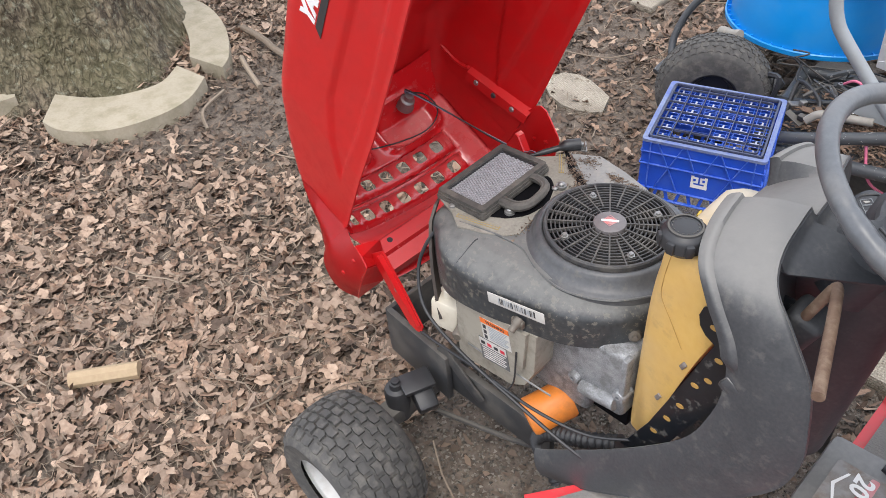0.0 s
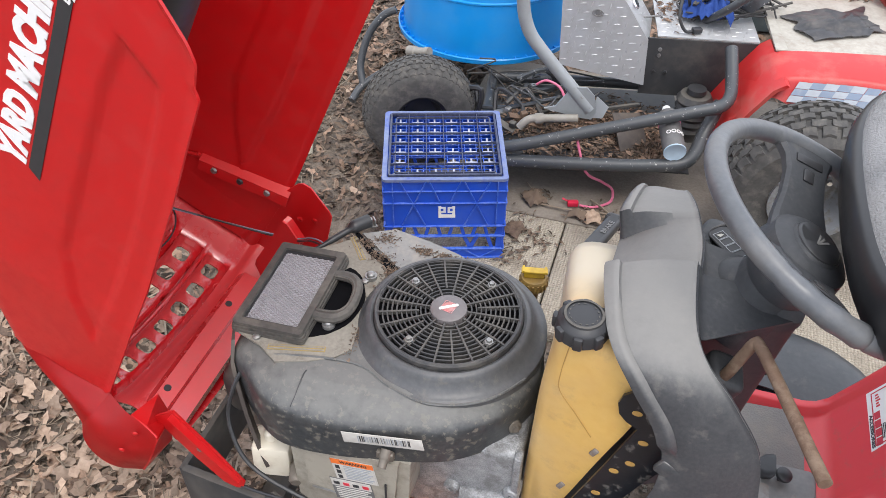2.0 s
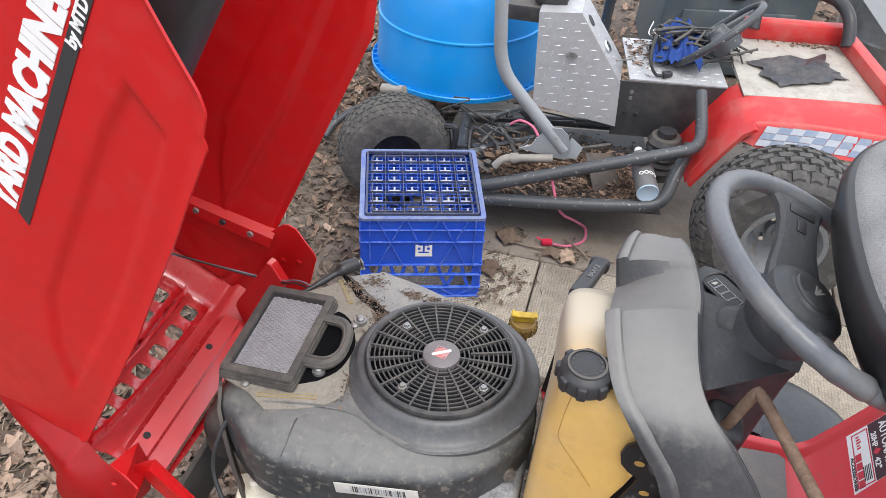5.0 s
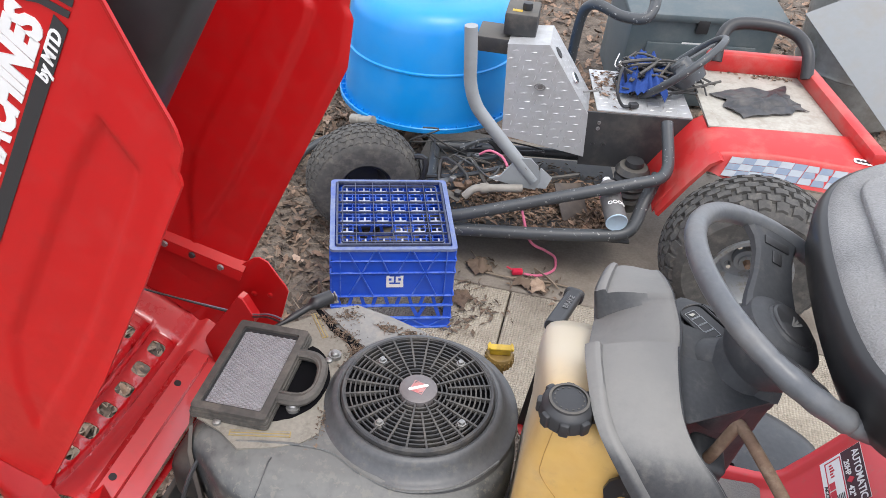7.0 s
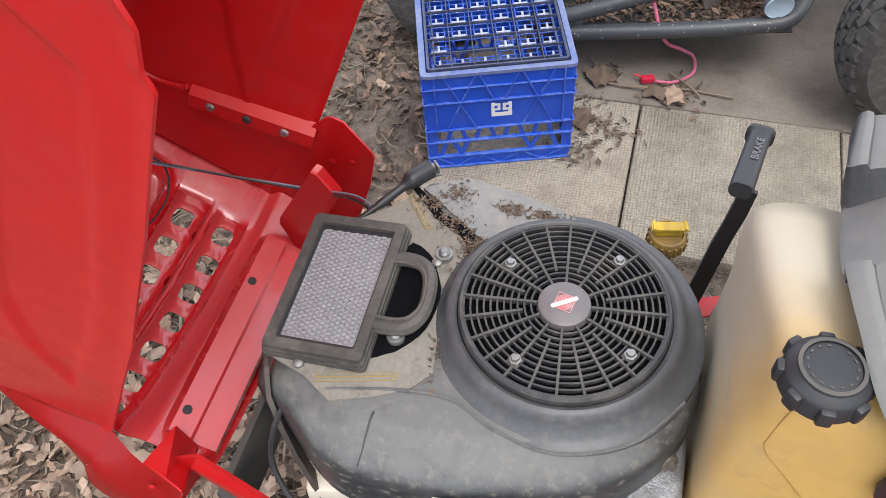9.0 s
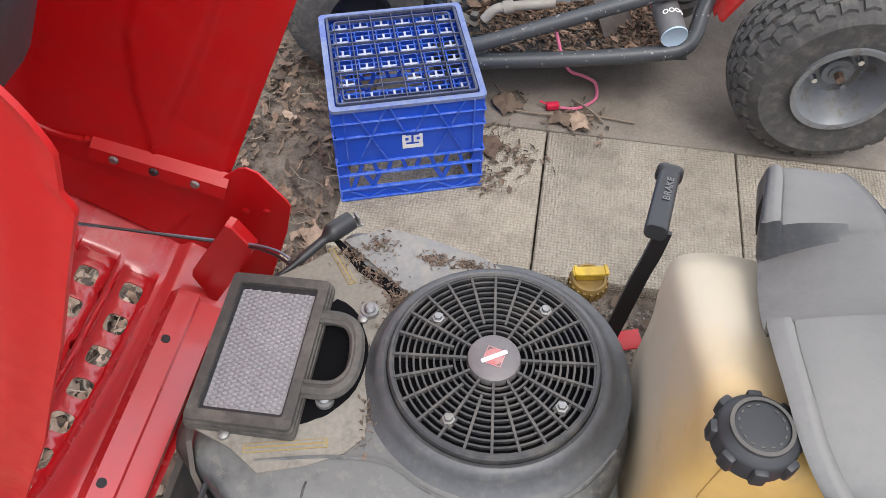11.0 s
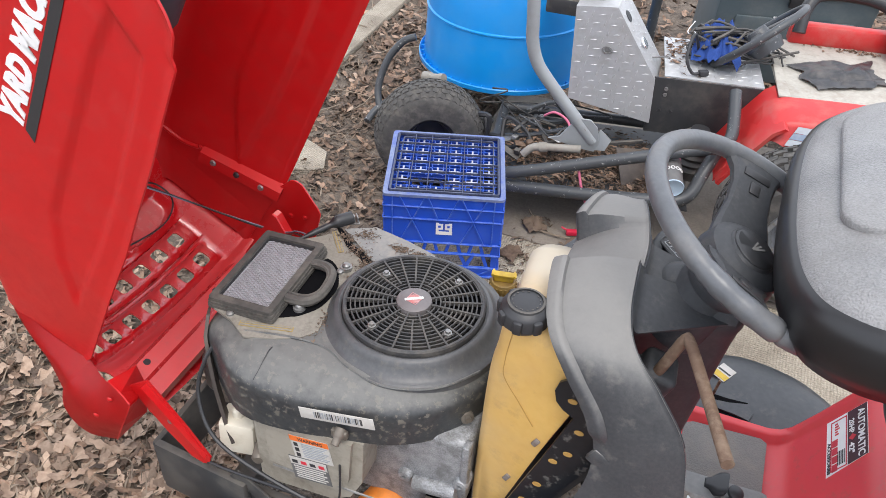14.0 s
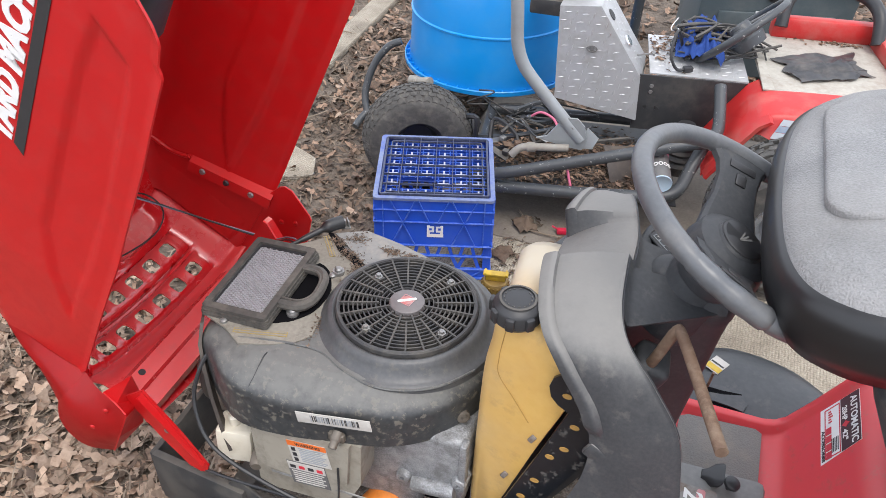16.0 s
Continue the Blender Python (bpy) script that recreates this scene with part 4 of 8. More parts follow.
# hood decal, on the near side
DECAL = Matrix.Translation((0, 0.0, 0)) @ axes((0.414, -HALF - 0.0022, 0.2175), (1, 0, 0.035), (0, 0, 1))
letters("lettering", "YARD MACHINES", 0.0475, WHITE, hood, DECAL, "white slanted capitals", 0.28, 0.0, 0.0027, width=0.322)
part("stripe", prism([(-0.010, -0.0225), (0.328, -0.0215), (0.333, -0.0065), (0.002, -0.0065)], 0.0006, DECAL), INK, hood, "black stripe beneath the lettering")
letters("small_lettering", "by MTD", 0.017, WHITE, hood, DECAL @ pose(0.262, -0.019, 0.0008), "", 0.25, 0.0, 0.0006, width=0.058)
for k in range(3):
    part("claw_mark", prism([(0.338 + 0.012 * k, -0.019), (0.345 + 0.012 * k, -0.019), (0.343 + 0.014 * k, 0.0), (0.335 + 0.016 * k, 0.016), (0.322 + 0.018 * k, 0.032), (0.334 + 0.013 * k, 0.008)], 0.0006, DECAL), INK, hood)

# hinge strut of the hood
STRUT = axes((-0.402, -0.196, 0.508), (0.125, -0.005, -0.165), (0.165, 0, 0.125))
strut = part("strut", prism([(0, -0.030), (0.10, -0.030), (0.165, -0.024), (0.183, -0.010), (0.186, 0.004), (0.176, 0.018), (0.10, 0.024), (0, 0.024)], 0.004, STRUT, 0.001), RED, tractor, "red steel hinge strut")
part("strut_bolt", lathe([(0, 0.004), (0.005, 0.003), (0.006, 0)], 8, STRUT @ pose(0.085, 0.0, 0.004)), STEEL, strut)
part("strut_edge", prism([(0, 0), (0.165, 0), (0.165, 0.012), (0, 0.016)], 0.003, STRUT @ pose(0.004, 0.019, 0.0, 90, 0, -1)), RED, strut)

# ---- engine ----
PLAN = spline2([(-0.305, -0.118), (-0.30, 0.0), (-0.285, 0.09), (-0.225, 0.14), (-0.205, 0.185), (-0.15, 0.19), (-0.03, 0.170), (0.05, 0.132), (0.112, 0.085),
                (0.150, 0.01), (0.150, -0.06), (0.115, -0.125), (0.05, -0.175), (-0.04, -0.200), (-0.12, -0.210), (-0.20, -0.204), (-0.262, -0.165)], 6)


def wavy(x, y, z):
    """The lower rim hangs a little deeper at the front."""
    return z - 0.02 * ease((-x - 0.02) / 0.2) * ease((0.60 - z) / 0.05)


engine = part("engine_housing", loft([[(x, y, wavy(x, y, z)) for x, y in inset_loop(PLAN, d)] for d, z in
              ((0.006, 0.552), (0.0, 0.555), (0.0, 0.58), (0.0005, 0.604), (0.002, 0.613), (0.006, 0.621), (0.012, 0.627), (0.020, 0.6315), (0.034, 0.639), (0.05, 0.6455), (0.056, 0.6465))]), HOUSING, tractor, "dusty black moulded engine housing", angle=60)
part("fan_collar", lathe([(0.150, 0.630), (0.1495, 0.6425), (0.148, 0.644), (0.143, 0.645), (0.137, 0.648), (0.131, 0.654), (0.127, 0.661), (0.1245, 0.667), (0.121, 0.670), (0.117, 0.671), (0.113, 0.669), (0.111, 0.655), (0, 0.652)], 72), COLLAR, engine, "raised black ring round the fan screen")
TOPP = [(-0.292, -0.115), (-0.25, -0.129), (-0.215, -0.150), (-0.17, -0.135), (-0.135, -0.116), (-0.118, -0.095), (-0.128, -0.037), (-0.125, 0.023), (-0.118, 0.05), (-0.130, 0.084), (-0.205, 0.138), (-0.23, 0.112), (-0.27, 0.078), (-0.29, 0.02)]
part("top_cover", prism(TOPP, 0.004, pose(0, 0, 0.6445), 0.0015), HOUSING_TOP, engine, "dust-covered grey top cover")
part("far_cover", prism([(-0.200, 0.150), (-0.150, 0.178), (-0.085, 0.166), (-0.028, 0.150), (0.025, 0.122), (-0.03, 0.128), (-0.085, 0.105), (-0.105, 0.083)], 0.004, pose(0, 0, 0.6445), 0.0015), SLATE, engine, "dusty slate grey rear cover")
# The slot is not cut: a black sheet on the cover paints its shade.
part("slot", prism([(-0.212, 0.146), (-0.204, 0.148), (-0.165, 0.116), (-0.126, 0.096), (-0.104, 0.076), (-0.097, 0.064), (-0.102, 0.052), (-0.112, 0.046), (-0.121, 0.052), (-0.124, 0.074), (-0.136, 0.086), (-0.172, 0.106)], 0.0024, pose(0, 0, 0.6472)), CAVITY_SHADE, engine, "black sheet painting the shade of a slot choked with debris")
for (x, y), a, w in (((-0.195, -0.118), 14, 0.085), ((-0.193, 0.112), -52, 0.06)):
    em = part("moulded_lettering", box(w, 0.010, 0.0008, pose(x, y, 0.6490, 0, 0, a)), BRASS, engine, "worn ochre moulded lettering")
    for r in (-0.0025, 0.0025):
        part("letter_bar", box(w * 0.96, 0.0026, 0.0006, pose(x - r * math.sin(radians(a)), y + r * math.cos(radians(a)), 0.6497, 0, 0, a)), HOUSING_TOP, em)
for x, y in ((-0.26, -0.117), (-0.175, -0.048), (-0.152, 0.042)):
    part("screw", lathe([(0, 0.006), (0.0035, 0.0055), (0.006, 0.004), (0.0065, 0.0)], 10, pose(x, y, 0.648)), STEEL, engine)
# Black sheet painting the shade inside the intake loop; no recess is cut.
part("loop_recess_shade", prism(spline2([(-0.195, 0.052), (-0.166, 0.054), (-0.146, 0.026), (-0.136, -0.002), (-0.140, -0.045), (-0.157, -0.072), (-0.172, -0.084), (-0.197, -0.084)], 3), 0.0016, pose(0, 0, 0.6482)), CAVITY_SHADE, engine)

fan = part("fan_screen", join(lathe([(0.1065, 0.669), (0.1065, 0.678), (0.1095, 0.6785), (0.1115, 0.676), (0.112, 0.669), (0.112, 0.660), (0.107, 0.660), (0.1065, 0.669)], 72)), FAN_BLACK, engine, "black slotted rotating fan screen", angle=30)
# Black disc painting the shade beneath the fan screen.
part("fan_backing_shade", lathe([(0.1075, 0.6655), (0, 0.6655)], 48), CAVITY_SHADE, fan, "black disc painting the shade under the screen")
rib_long = rib_short = None
for k in range(24):
    a = math.degrees(2 * math.pi * (k + 0.4) / 24)
    inner = 0.028 if k % 2 == 0 else 0.044
    ln = 0.108 - inner
    first = rib_long if k % 2 == 0 else rib_short
    if first is None:
        ob = part("rib", box(ln, 0.0028, 0.007, pose(inner + ln / 2, 0, 0.6745)), FAN_BLACK, fan, at=pose(0, 0, 0, 0, 0, a))
        if k % 2 == 0:
            rib_long = ob
        else:
            rib_short = ob
    else:
        ob = new("rib", first.data)
        ob.parent, ob.matrix_basis = fan, pose(0, 0, 0, 0, 0, a)
for r in [0.0335 + 0.0071 * k for k in range(11)]:
    bm = lathe([(r, 0.6715), (r, 0.6768), (r + 0.0021, 0.6768), (r + 0.0021, 0.6715), (r, 0.6715)], 48)
    part("slot_ring", bm, FAN_BLACK, fan, angle=30)
badge = part("badge", lathe([(0, 0.6815), (0.025, 0.6812), (0.0275, 0.6795), (0.029, 0.671)], 40), BADGE_GREY, fan, "worn silver disc with a red mark")
BADGE = pose(0.0, 0.0, 0.6817, 0, 0, 32)
part("mark_glow", lathe([(0, 0.0004), (0.0095, 0.0004), (0.010, 0)], 20, BADGE), FADED_RED, badge, "faded red patch")
part("mark", frame_bar([(-0.0145, 0), (0, -0.0145), (0.0145, 0), (0, 0.0145)], [(-0.0133, 0), (0, -0.0133), (0.0133, 0), (0, 0.0133)], 0.0006, BADGE), PALE_RED, badge)
part("mark_bar", prism([(p[0], p[1]) for p in rounded(0.030, 0.0046, 0.0016, 2)], 0.0012, BADGE), WHITE, badge)
for x, y in ((-0.066, 0.040), (-0.036, -0.0755), (0.074, -0.044), (0.048, 0.069)):
    part("boss", box(0.015, 0.015, 0.005, pose(x, y, 0.6738, 0, 0, math.degrees(math.atan2(y, x))), 0.002), BLACK_DUSTY, fan)
    part("bolt", lathe([(0, 0.6832), (0.0042, 0.6828), (0.0048, 0.679), (0.0068, 0.6785), (0.0068, 0.675)], 6, pose(x, y, 0)), STEEL, fan)

FILT = pose(-0.247, -0.021, 0.651, 1.5, -2.5, 1)
airf = part("air_filter", frame_bar(rounded(0.112, 0.180, 0.005), rounded(0.090, 0.156, 0.003), 0.019, FILT), FILTER_FRAME, engine, "dusty rubber framed air filter", angle=30)
for w, d, h in ((0.118, 0.187, 0.007), (0.1155, 0.1845, 0.0125)):
    part("seal_lip", frame_bar(rounded(w, d, 0.006), rounded(0.100, 0.165, 0.004), h, FILT), FILTER_FRAME, airf, "", 30)
part("filter_liner", frame_bar(rounded(0.0905, 0.1565, 0.003), rounded(0.084, 0.146, 0.003), 0.012, FILT @ pose(0, 0, 0.002)), BLACK, airf)


def expanded_mesh():
    """Raised diamond strands over a pleated sheet."""
    bm = bmesh.new()
    nx, ny = 15, 25
    for i in range(nx):
        for j in range(ny):
            x = -0.041 + 0.082 * (i + 0.5) / nx
            y = -0.0725 + 0.145 * (j + 0.5 * (i % 2) + 0.25) / ny
            hx, hy = 0.0040, 0.0029
            q = [bm.verts.new((x + a * 0.9, y + b * 0.9, 0.0)) for a, b in ((-hx, 0), (0, -hy), (hx, 0), (0, hy))]
            r = [bm.verts.new((x + a * 0.62, y + b * 0.62, -0.0016)) for a, b in ((-hx, 0), (0, -hy), (hx, 0), (0, hy))]
            for k in range(4):
                bm.faces.new((q[k], q[(k + 1) % 4], r[(k + 1) % 4], r[k]))
            bm.faces.new(r)
    return bm


screen = part("filter_mesh", join(expanded_mesh(), box(0.086, 0.150, 0.001, pose(0, 0, -0.0024))), FILTER_MESH, airf, "grey expanded metal screen", at=FILT @ pose(0, 0, 0.0135), angle=20)
screen["kind"] = "stuff"
lp = [(0.05, 0.046), (0.070, 0.048), (0.088, 0.043), (0.099, 0.026), (0.103, -0.004), (0.099, -0.026), (0.084, -0.040), (0.05, -0.041)]
for x_, y_ in ((-0.146, 0.053), (-0.168, -0.064)):
    part("loop_screw", join(lathe([(0, 0.010), (0.004, 0.0095), (0.0065, 0.007), (0.007, 0.0)], 12, pose(x_, y_, 0.6515)), lathe([(0.010, 0.0), (0.010, 0.007), (0, 0.007)], 14, pose(x_, y_, 0.648))), STEEL, airf, "steel screw in a rubber lug")
part("intake_loop", tube([FILT @ Vector((x, y, 0.010)) for x, y in lp], 0.0085, 8, steps=6), FILTER_FRAME, airf, "black rubber intake loop")
part("intake_lip", tube([FILT @ Vector((x * 0.97, y * 0.84 + 0.001, 0.015)) for x, y in lp], 0.003, 6, steps=6), FILTER_FRAME, airf)
part("front_shroud", loft([[(x, y, z), (x - 0.010, y + 0.022, z), (x - 0.007, y + 0.024, z), (x + 0.004, y + 0.004, z)] for x, y, z in ((-0.298, -0.128, 0.640), (-0.292, -0.150, 0.615), (-0.280, -0.166, 0.58), (-0.268, -0.178, 0.53), (-0.255, -0.186, 0.47), (-0.243, -0.190, 0.42))]), BROWN_RUBBER, engine, "brown-black rubber baffle edge")
part("seam", tube([(-0.165, -0.150, 0.6468), (-0.166, -0.158, 0.6462), (-0.1665, -0.173, 0.640), (-0.167, -0.187, 0.6322), (-0.168, -0.195, 0.6278), (-0.169, -0.201, 0.6218), (-0.17, -0.2058, 0.608), (-0.171, -0.2068, 0.58), (-0.171, -0.2068, 0.555)], 0.0011, 6, steps=3), BLACK, engine)
part("scroll_edge", tube([(-0.222, -0.138, 0.6472), (-0.145, -0.121, 0.6478), (-0.09, -0.119, 0.6472), (-0.045, -0.140, 0.6462), (0.01, -0.149, 0.6425), (0.06, -0.137, 0.6425), (0.10, -0.111, 0.6425), (0.135, -0.065, 0.6425)], 0.0022, 6, steps=6), HOUSING, engine)

RIB_A, RIB_B, BOSSES = 0.070, 0.140, ((0.054, 0.452), (0.146, 0.478))
part("crankcase", join(box(0.26, 0.26, 0.20, pose(-0.05, -0.01, 0.46), 0.015, 3), box(0.17, 0.10, 0.15, pose(0.068, -0.095, 0.490), 0.012, 3),
                       tube([(RIB_A, -0.146, 0.440), (RIB_B, -0.146, 0.452)], 0.015, 10),
                       *[lathe([(0.013, -0.02), (0.0125, 0.004), (0.010, 0.008), (0.004, 0.009), (0.0035, 0.002), (0, 0.002)], 16, pose(x, -0.146, z, 90, 0, 0)) for x, z in BOSSES],
                       box(0.012, 0.02, 0.11, pose(RIB_B + 0.010, -0.142, 0.515), 0.004, 2)), CAST, engine, "dirty cast alloy crankcase", angle=40)
# Added black block, painting the shade below the rib.
part("case_hollow_shade", box(0.15, 0.03, 0.05, pose(0.075, -0.105, 0.393), 0.004), CAVITY_SHADE, engine, "black block painting the shade under the crankcase rib")
VC = Matrix(((1, 0, 0, 0), (0, 0, -1, -0.145), (0, 1, 0, 0), (0, 0, 0, 1)))
valve = part("valve_cover", join(prism([(-0.185, 0.55), (-0.185, 0.385), (-0.17, 0.372), (-0.055, 0.385), (-0.020, 0.41), (0.002, 0.46), (0.006, 0.555)], 0.05, VC, 0.008, 3),
                                 prism([(-0.16, 0.552), (-0.16, 0.44), (-0.045, 0.43), (-0.018, 0.46), (-0.010, 0.555)], 0.058, VC, 0.006, 3)), BEIGE, engine, "beige valve cover with warning labels")
part("valve_groove", box(0.20, 0.0016, 0.005, pose(-0.06, -0.1955, 0.425, 0, -4, 0), 0.0006), ALLOY, valve)
WARN = pose(-0.079, -0.2036, 0.509, 0, -9, 0)
label = part("warning_label", box(0.068, 0.0008, 0.050, WARN), AGED_PAPER, valve, "white warning label with an orange header")
part("header", box(0.068, 0.0008, 0.011, WARN @ pose(0, -0.0006, 0.0195)), ORANGE_INK, label)
letters("warning_word", "WARNING", 0.0088, INK, label, WARN @ axes((-0.020, -0.0011, 0.0165), (1, 0, 0), (0, 0, 1)), "", 0, 0.0, 0.0002, 0.0001, width=0.044)
for k in range(8):
    part("text_bar", box(0.046 - 0.004 * (k * 7 % 3), 0.0006, 0.0019, WARN @ pose(0.007 - 0.002 * (k * 7 % 3), -0.0007, 0.010 - 0.0042 * k)), GREY_INK, label)
for k in range(3):
    part("pictogram", box(0.007, 0.0006, 0.008, WARN @ pose(-0.026, -0.0007, 0.006 - 0.012 * k)), INK, label)
RATE = pose(-0.084, -0.2036, 0.4545, 0, -9, 0)
label = part("rating_label", box(0.068, 0.0008, 0.054, RATE), GREY_LABEL, valve, "grimy black rating label with grey print")
part("pale_head", box(0.066, 0.0008, 0.017, RATE @ pose(0, -0.0006, 0.017)), AGED_PAPER, label)
for k in range(4):
    part("rating_block", box(0.010, 0.0006, 0.007, RATE @ pose(-0.024 + 0.016 * k, -0.0012, 0.016)), RED_INK if k % 2 else INK, label)
for k in range(6):
    part("text_bar", box(0.058 - 0.006 * (k % 2), 0.0006, 0.0021, RATE @ pose(-0.002 * (k % 2), -0.0007, 0.004 - 0.0052 * k)), AGED_PAPER, label)

bar_l = part("barcode_label", box(0.118, 0.0012, 0.021, pose(-0.030, -0.2055, 0.6115, -2, -10, 3.5), 0.0004), AGED_PAPER, engine, "white barcode sticker")
x = -0.035
rng = random.Random(5)
while x < 0.042:
    w = rng.choice((0.0007, 0.0010, 0.0016))
    part("barcode_line", box(w, 0.0006, 0.012, pose(-0.030, -0.2055, 0.6115, -2, -10, 3.5) @ pose(x, -0.0008, 0.0005)), GREY_INK if rng.random() < 0.7 else INK, bar_l)
    x += w + rng.choice((0.0008, 0.0012, 0.0018))
part("plug_boss", join(lathe([(0.009, 0), (0.009, 0.012), (0.0075, 0.014), (0.0065, 0.016), (0.0065, 0.026), (0.004, 0.026), (0, 0.022)], 14, pose(-0.027, -0.198, 0.581, 118, 0, 0)), box(0.026, 0.010, 0.016, pose(-0.028, -0.202, 0.574), 0.003)), GREASY, engine, "metal cable fitting")
SCREW = pose(0.134, -0.104, 0.579, 78, 0, 38)
part("side_screw", join(lathe([(0, 0.007), (0.0048, 0.0068), (0.0055, 0.002), (0.0058, 0.0)], 6, SCREW), lathe([(0.004, 0.002), (0.0095, 0.0015), (0.0105, 0.0), (0.0105, -0.006)], 20, SCREW)), GREASY, engine, "greasy hex screw with a washer")

OIL = axes((-0.005, -0.195, 0.325), (0.9, 0.45, 0), (0, -0.1, 1))
oil = part("oil_filter", lathe([(0, 0.004), (0.02, 0.003), (0.026, 0.0), (0.034, 0.002), (0.0375, 0.008), (0.038, 0.085), (0.035, 0.09), (0, 0.09)], 30, Matrix.Translation((-0.012, -0.198, 0.322)) @ Vector((0.42, 0.86, 0.26)).to_track_quat("Z", "Y").to_matrix().to_4x4()), ORANGE, engine, "orange oil filter canister")
part("white_bowl", join(box(0.062, 0.05, 0.075, pose(-0.243, -0.160, 0.425, 0, 4, 14), 0.008, 2), lathe([(0.010, 0), (0.010, 0.02), (0.006, 0.024), (0, 0.024)], 12, pose(-0.243, -0.16, 0.458))), CREAM, engine, "stained milky plastic housing")
part("carburettor", join(box(0.075, 0.05, 0.10, pose(-0.268, -0.105, 0.49, 0, 0, 10), 0.006), lathe([(0.012, 0), (0.012, 0.03), (0.008, 0.035), (0, 0.035)], 14, pose(-0.20, -0.165, 0.415, 90, 0, 20))), GREASY, engine, "grimy grey carburettor body", angle=40)
part("muffler", join(box(0.10, 0.20, 0.11, pose(-0.35, 0.03, 0.40), 0.03, 3), lathe([(0.02, 0), (0.02, 0.1)], 14, pose(-0.33, -0.04, 0.40, 0, 0, 0))), BLACK_DUSTY, engine, "grey muffler box")
# cables and hoses
for pts, r in (([(-0.262, -0.13, 0.63), (-0.285, -0.165, 0.58), (-0.29, -0.19, 0.52), (-0.25, -0.215, 0.46), (-0.15, -0.225, 0.425), (-0.02, -0.225, 0.395), (0.10, -0.22, 0.365), (0.2, -0.215, 0.36)], 0.0035),
               ([(-0.30, -0.20, 0.36), (-0.24, -0.21, 0.375), (-0.10, -0.222, 0.405), (0.02, -0.222, 0.405), (0.12, -0.2, 0.40), (0.19, -0.17, 0.42)], 0.003),
               ([(-0.03, -0.205, 0.50), (-0.03, -0.212, 0.43), (-0.04, -0.22, 0.40)], 0.0018)):
    part("cable", tube(pts, r, 7, steps=6), BLACK, engine, "black control cable")
part("corrugated_hose", tube([(0.045, -0.17, 0.14), (0.010, -0.172, 0.19), (-0.004, -0.174, 0.235), (0.012, -0.176, 0.275), (0.055, -0.176, 0.312), (0.110, -0.174, 0.345), (0.17, -0.165, 0.385)], lambda t: 0.0145 + 0.0022 * math.cos(t * 2 * math.pi * 30), 12, steps=30), BLACK, engine, "black corrugated hose", 80)

dip = part("dipstick", join(lathe([(0.010, 0.42), (0.010, 0.604), (0.015, 0.606), (0.0215, 0.610), (0.0225, 0.613), (0.0225, 0.627), (0.0205, 0.631), (0.018, 0.6315), (0.017, 0.628), (0, 0.628)], 24, pose(0.098, 0.157, 0)),
                            *[box(0.0026, 0.003, 0.014, pose(0.098, 0.157, 0.620) @ pose(0, 0, 0, 0, 0, 20 * k) @ pose(0.0228, 0, 0)) for k in range(18)]), BROWN_CAP, engine, "grimy ochre dipstick cap")
part("dipstick_grip", join(box(0.034, 0.007, 0.014, pose(0.098, 0.157, 0.6355, 0, 0, 12), 0.002), box(0.043, 0.013, 0.004, pose(0.098, 0.157, 0.643, 0, 0, 12), 0.0015),
                           *[box(0.003, 0.014, 0.002, pose(0.098, 0.157, 0.646, 0, 0, 12) @ pose(-0.018 + 0.036 * k, 0, 0)) for k in (0, 1)]), YELLOW, dip, "yellow flat finger grip")
part("spark_lead", tube([(-0.285, 0.072, 0.636), (-0.256, 0.094, 0.648), (-0.230, 0.128, 0.655), (-0.212, 0.152, 0.660), (-0.196, 0.172, 0.660)], lambda t: 0.0036 + 0.0022 * ease((t - 0.30) / 0.1) + 0.0062 * ease((t - 0.60) / 0.12), 12, steps=8), BLACK, engine, "black spark lead boot")
part("lead_bolt", join(box(0.030, 0.014, 0.003, pose(-0.200, 0.176, 0.646, 0, 12, 40), 0.001), box(0.003, 0.014, 0.016, pose(-0.192, 0.184, 0.650, 0, 0, 40), 0.001), lathe([(0, 0.012), (0.0055, 0.012), (0.006, 0)], 6, pose(-0.198, 0.178, 0.647))), STEEL, engine)

# ---- frame, axle and front wheel ----
part("frame_rail", join(box(0.42, 0.016, 0.085, pose(-0.18, -0.172, 0.245), 0.003), box(0.20, 0.016, 0.13, pose(-0.33, -0.182, 0.248, 0, 0, -4), 0.004)), BLACK_DUSTY, tractor, "black steel frame rail")
part("frame_rail", box(0.80, 0.016, 0.085, pose(0.0, 0.19, 0.245), 0.003), BLACK_DUSTY, tractor)
part("front_panel", box(0.012, 0.37, 0.12, pose(-0.43, 0.005, 0.252), 0.003), BLACK_DUSTY, tractor, "black front frame plate")
part("axle_bracket", join(box(0.07, 0.045, 0.035, pose(-0.262, -0.24, 0.215, 0, 25, -20), 0.008), box(0.05, 0.07, 0.012, pose(-0.28, -0.24, 0.245, 0, 8, -20), 0.003), lathe([(0.026, -0.05), (0.027, 0.03), (0.024, 0.036), (0.015, 0.04), (0.013, 0.052), (0.009, 0.053), (0.009, 0.06), (0.0, 0.062)], 18, pose(-0.305, -0.275, 0.20))), BLACK, tractor, "greasy black axle spindle")
part("front_axle", box(0.05, 0.30, 0.045, pose(-0.305, -0.17, 0.17), 0.01), BLACK_DUSTY, tractor, "black front axle")
part("steering_link", tube([(-0.27, -0.20, 0.115), (-0.10, -0.14, 0.105), (0.12, -0.06, 0.12)], 0.006, 8), BLACK_DUSTY, tractor)
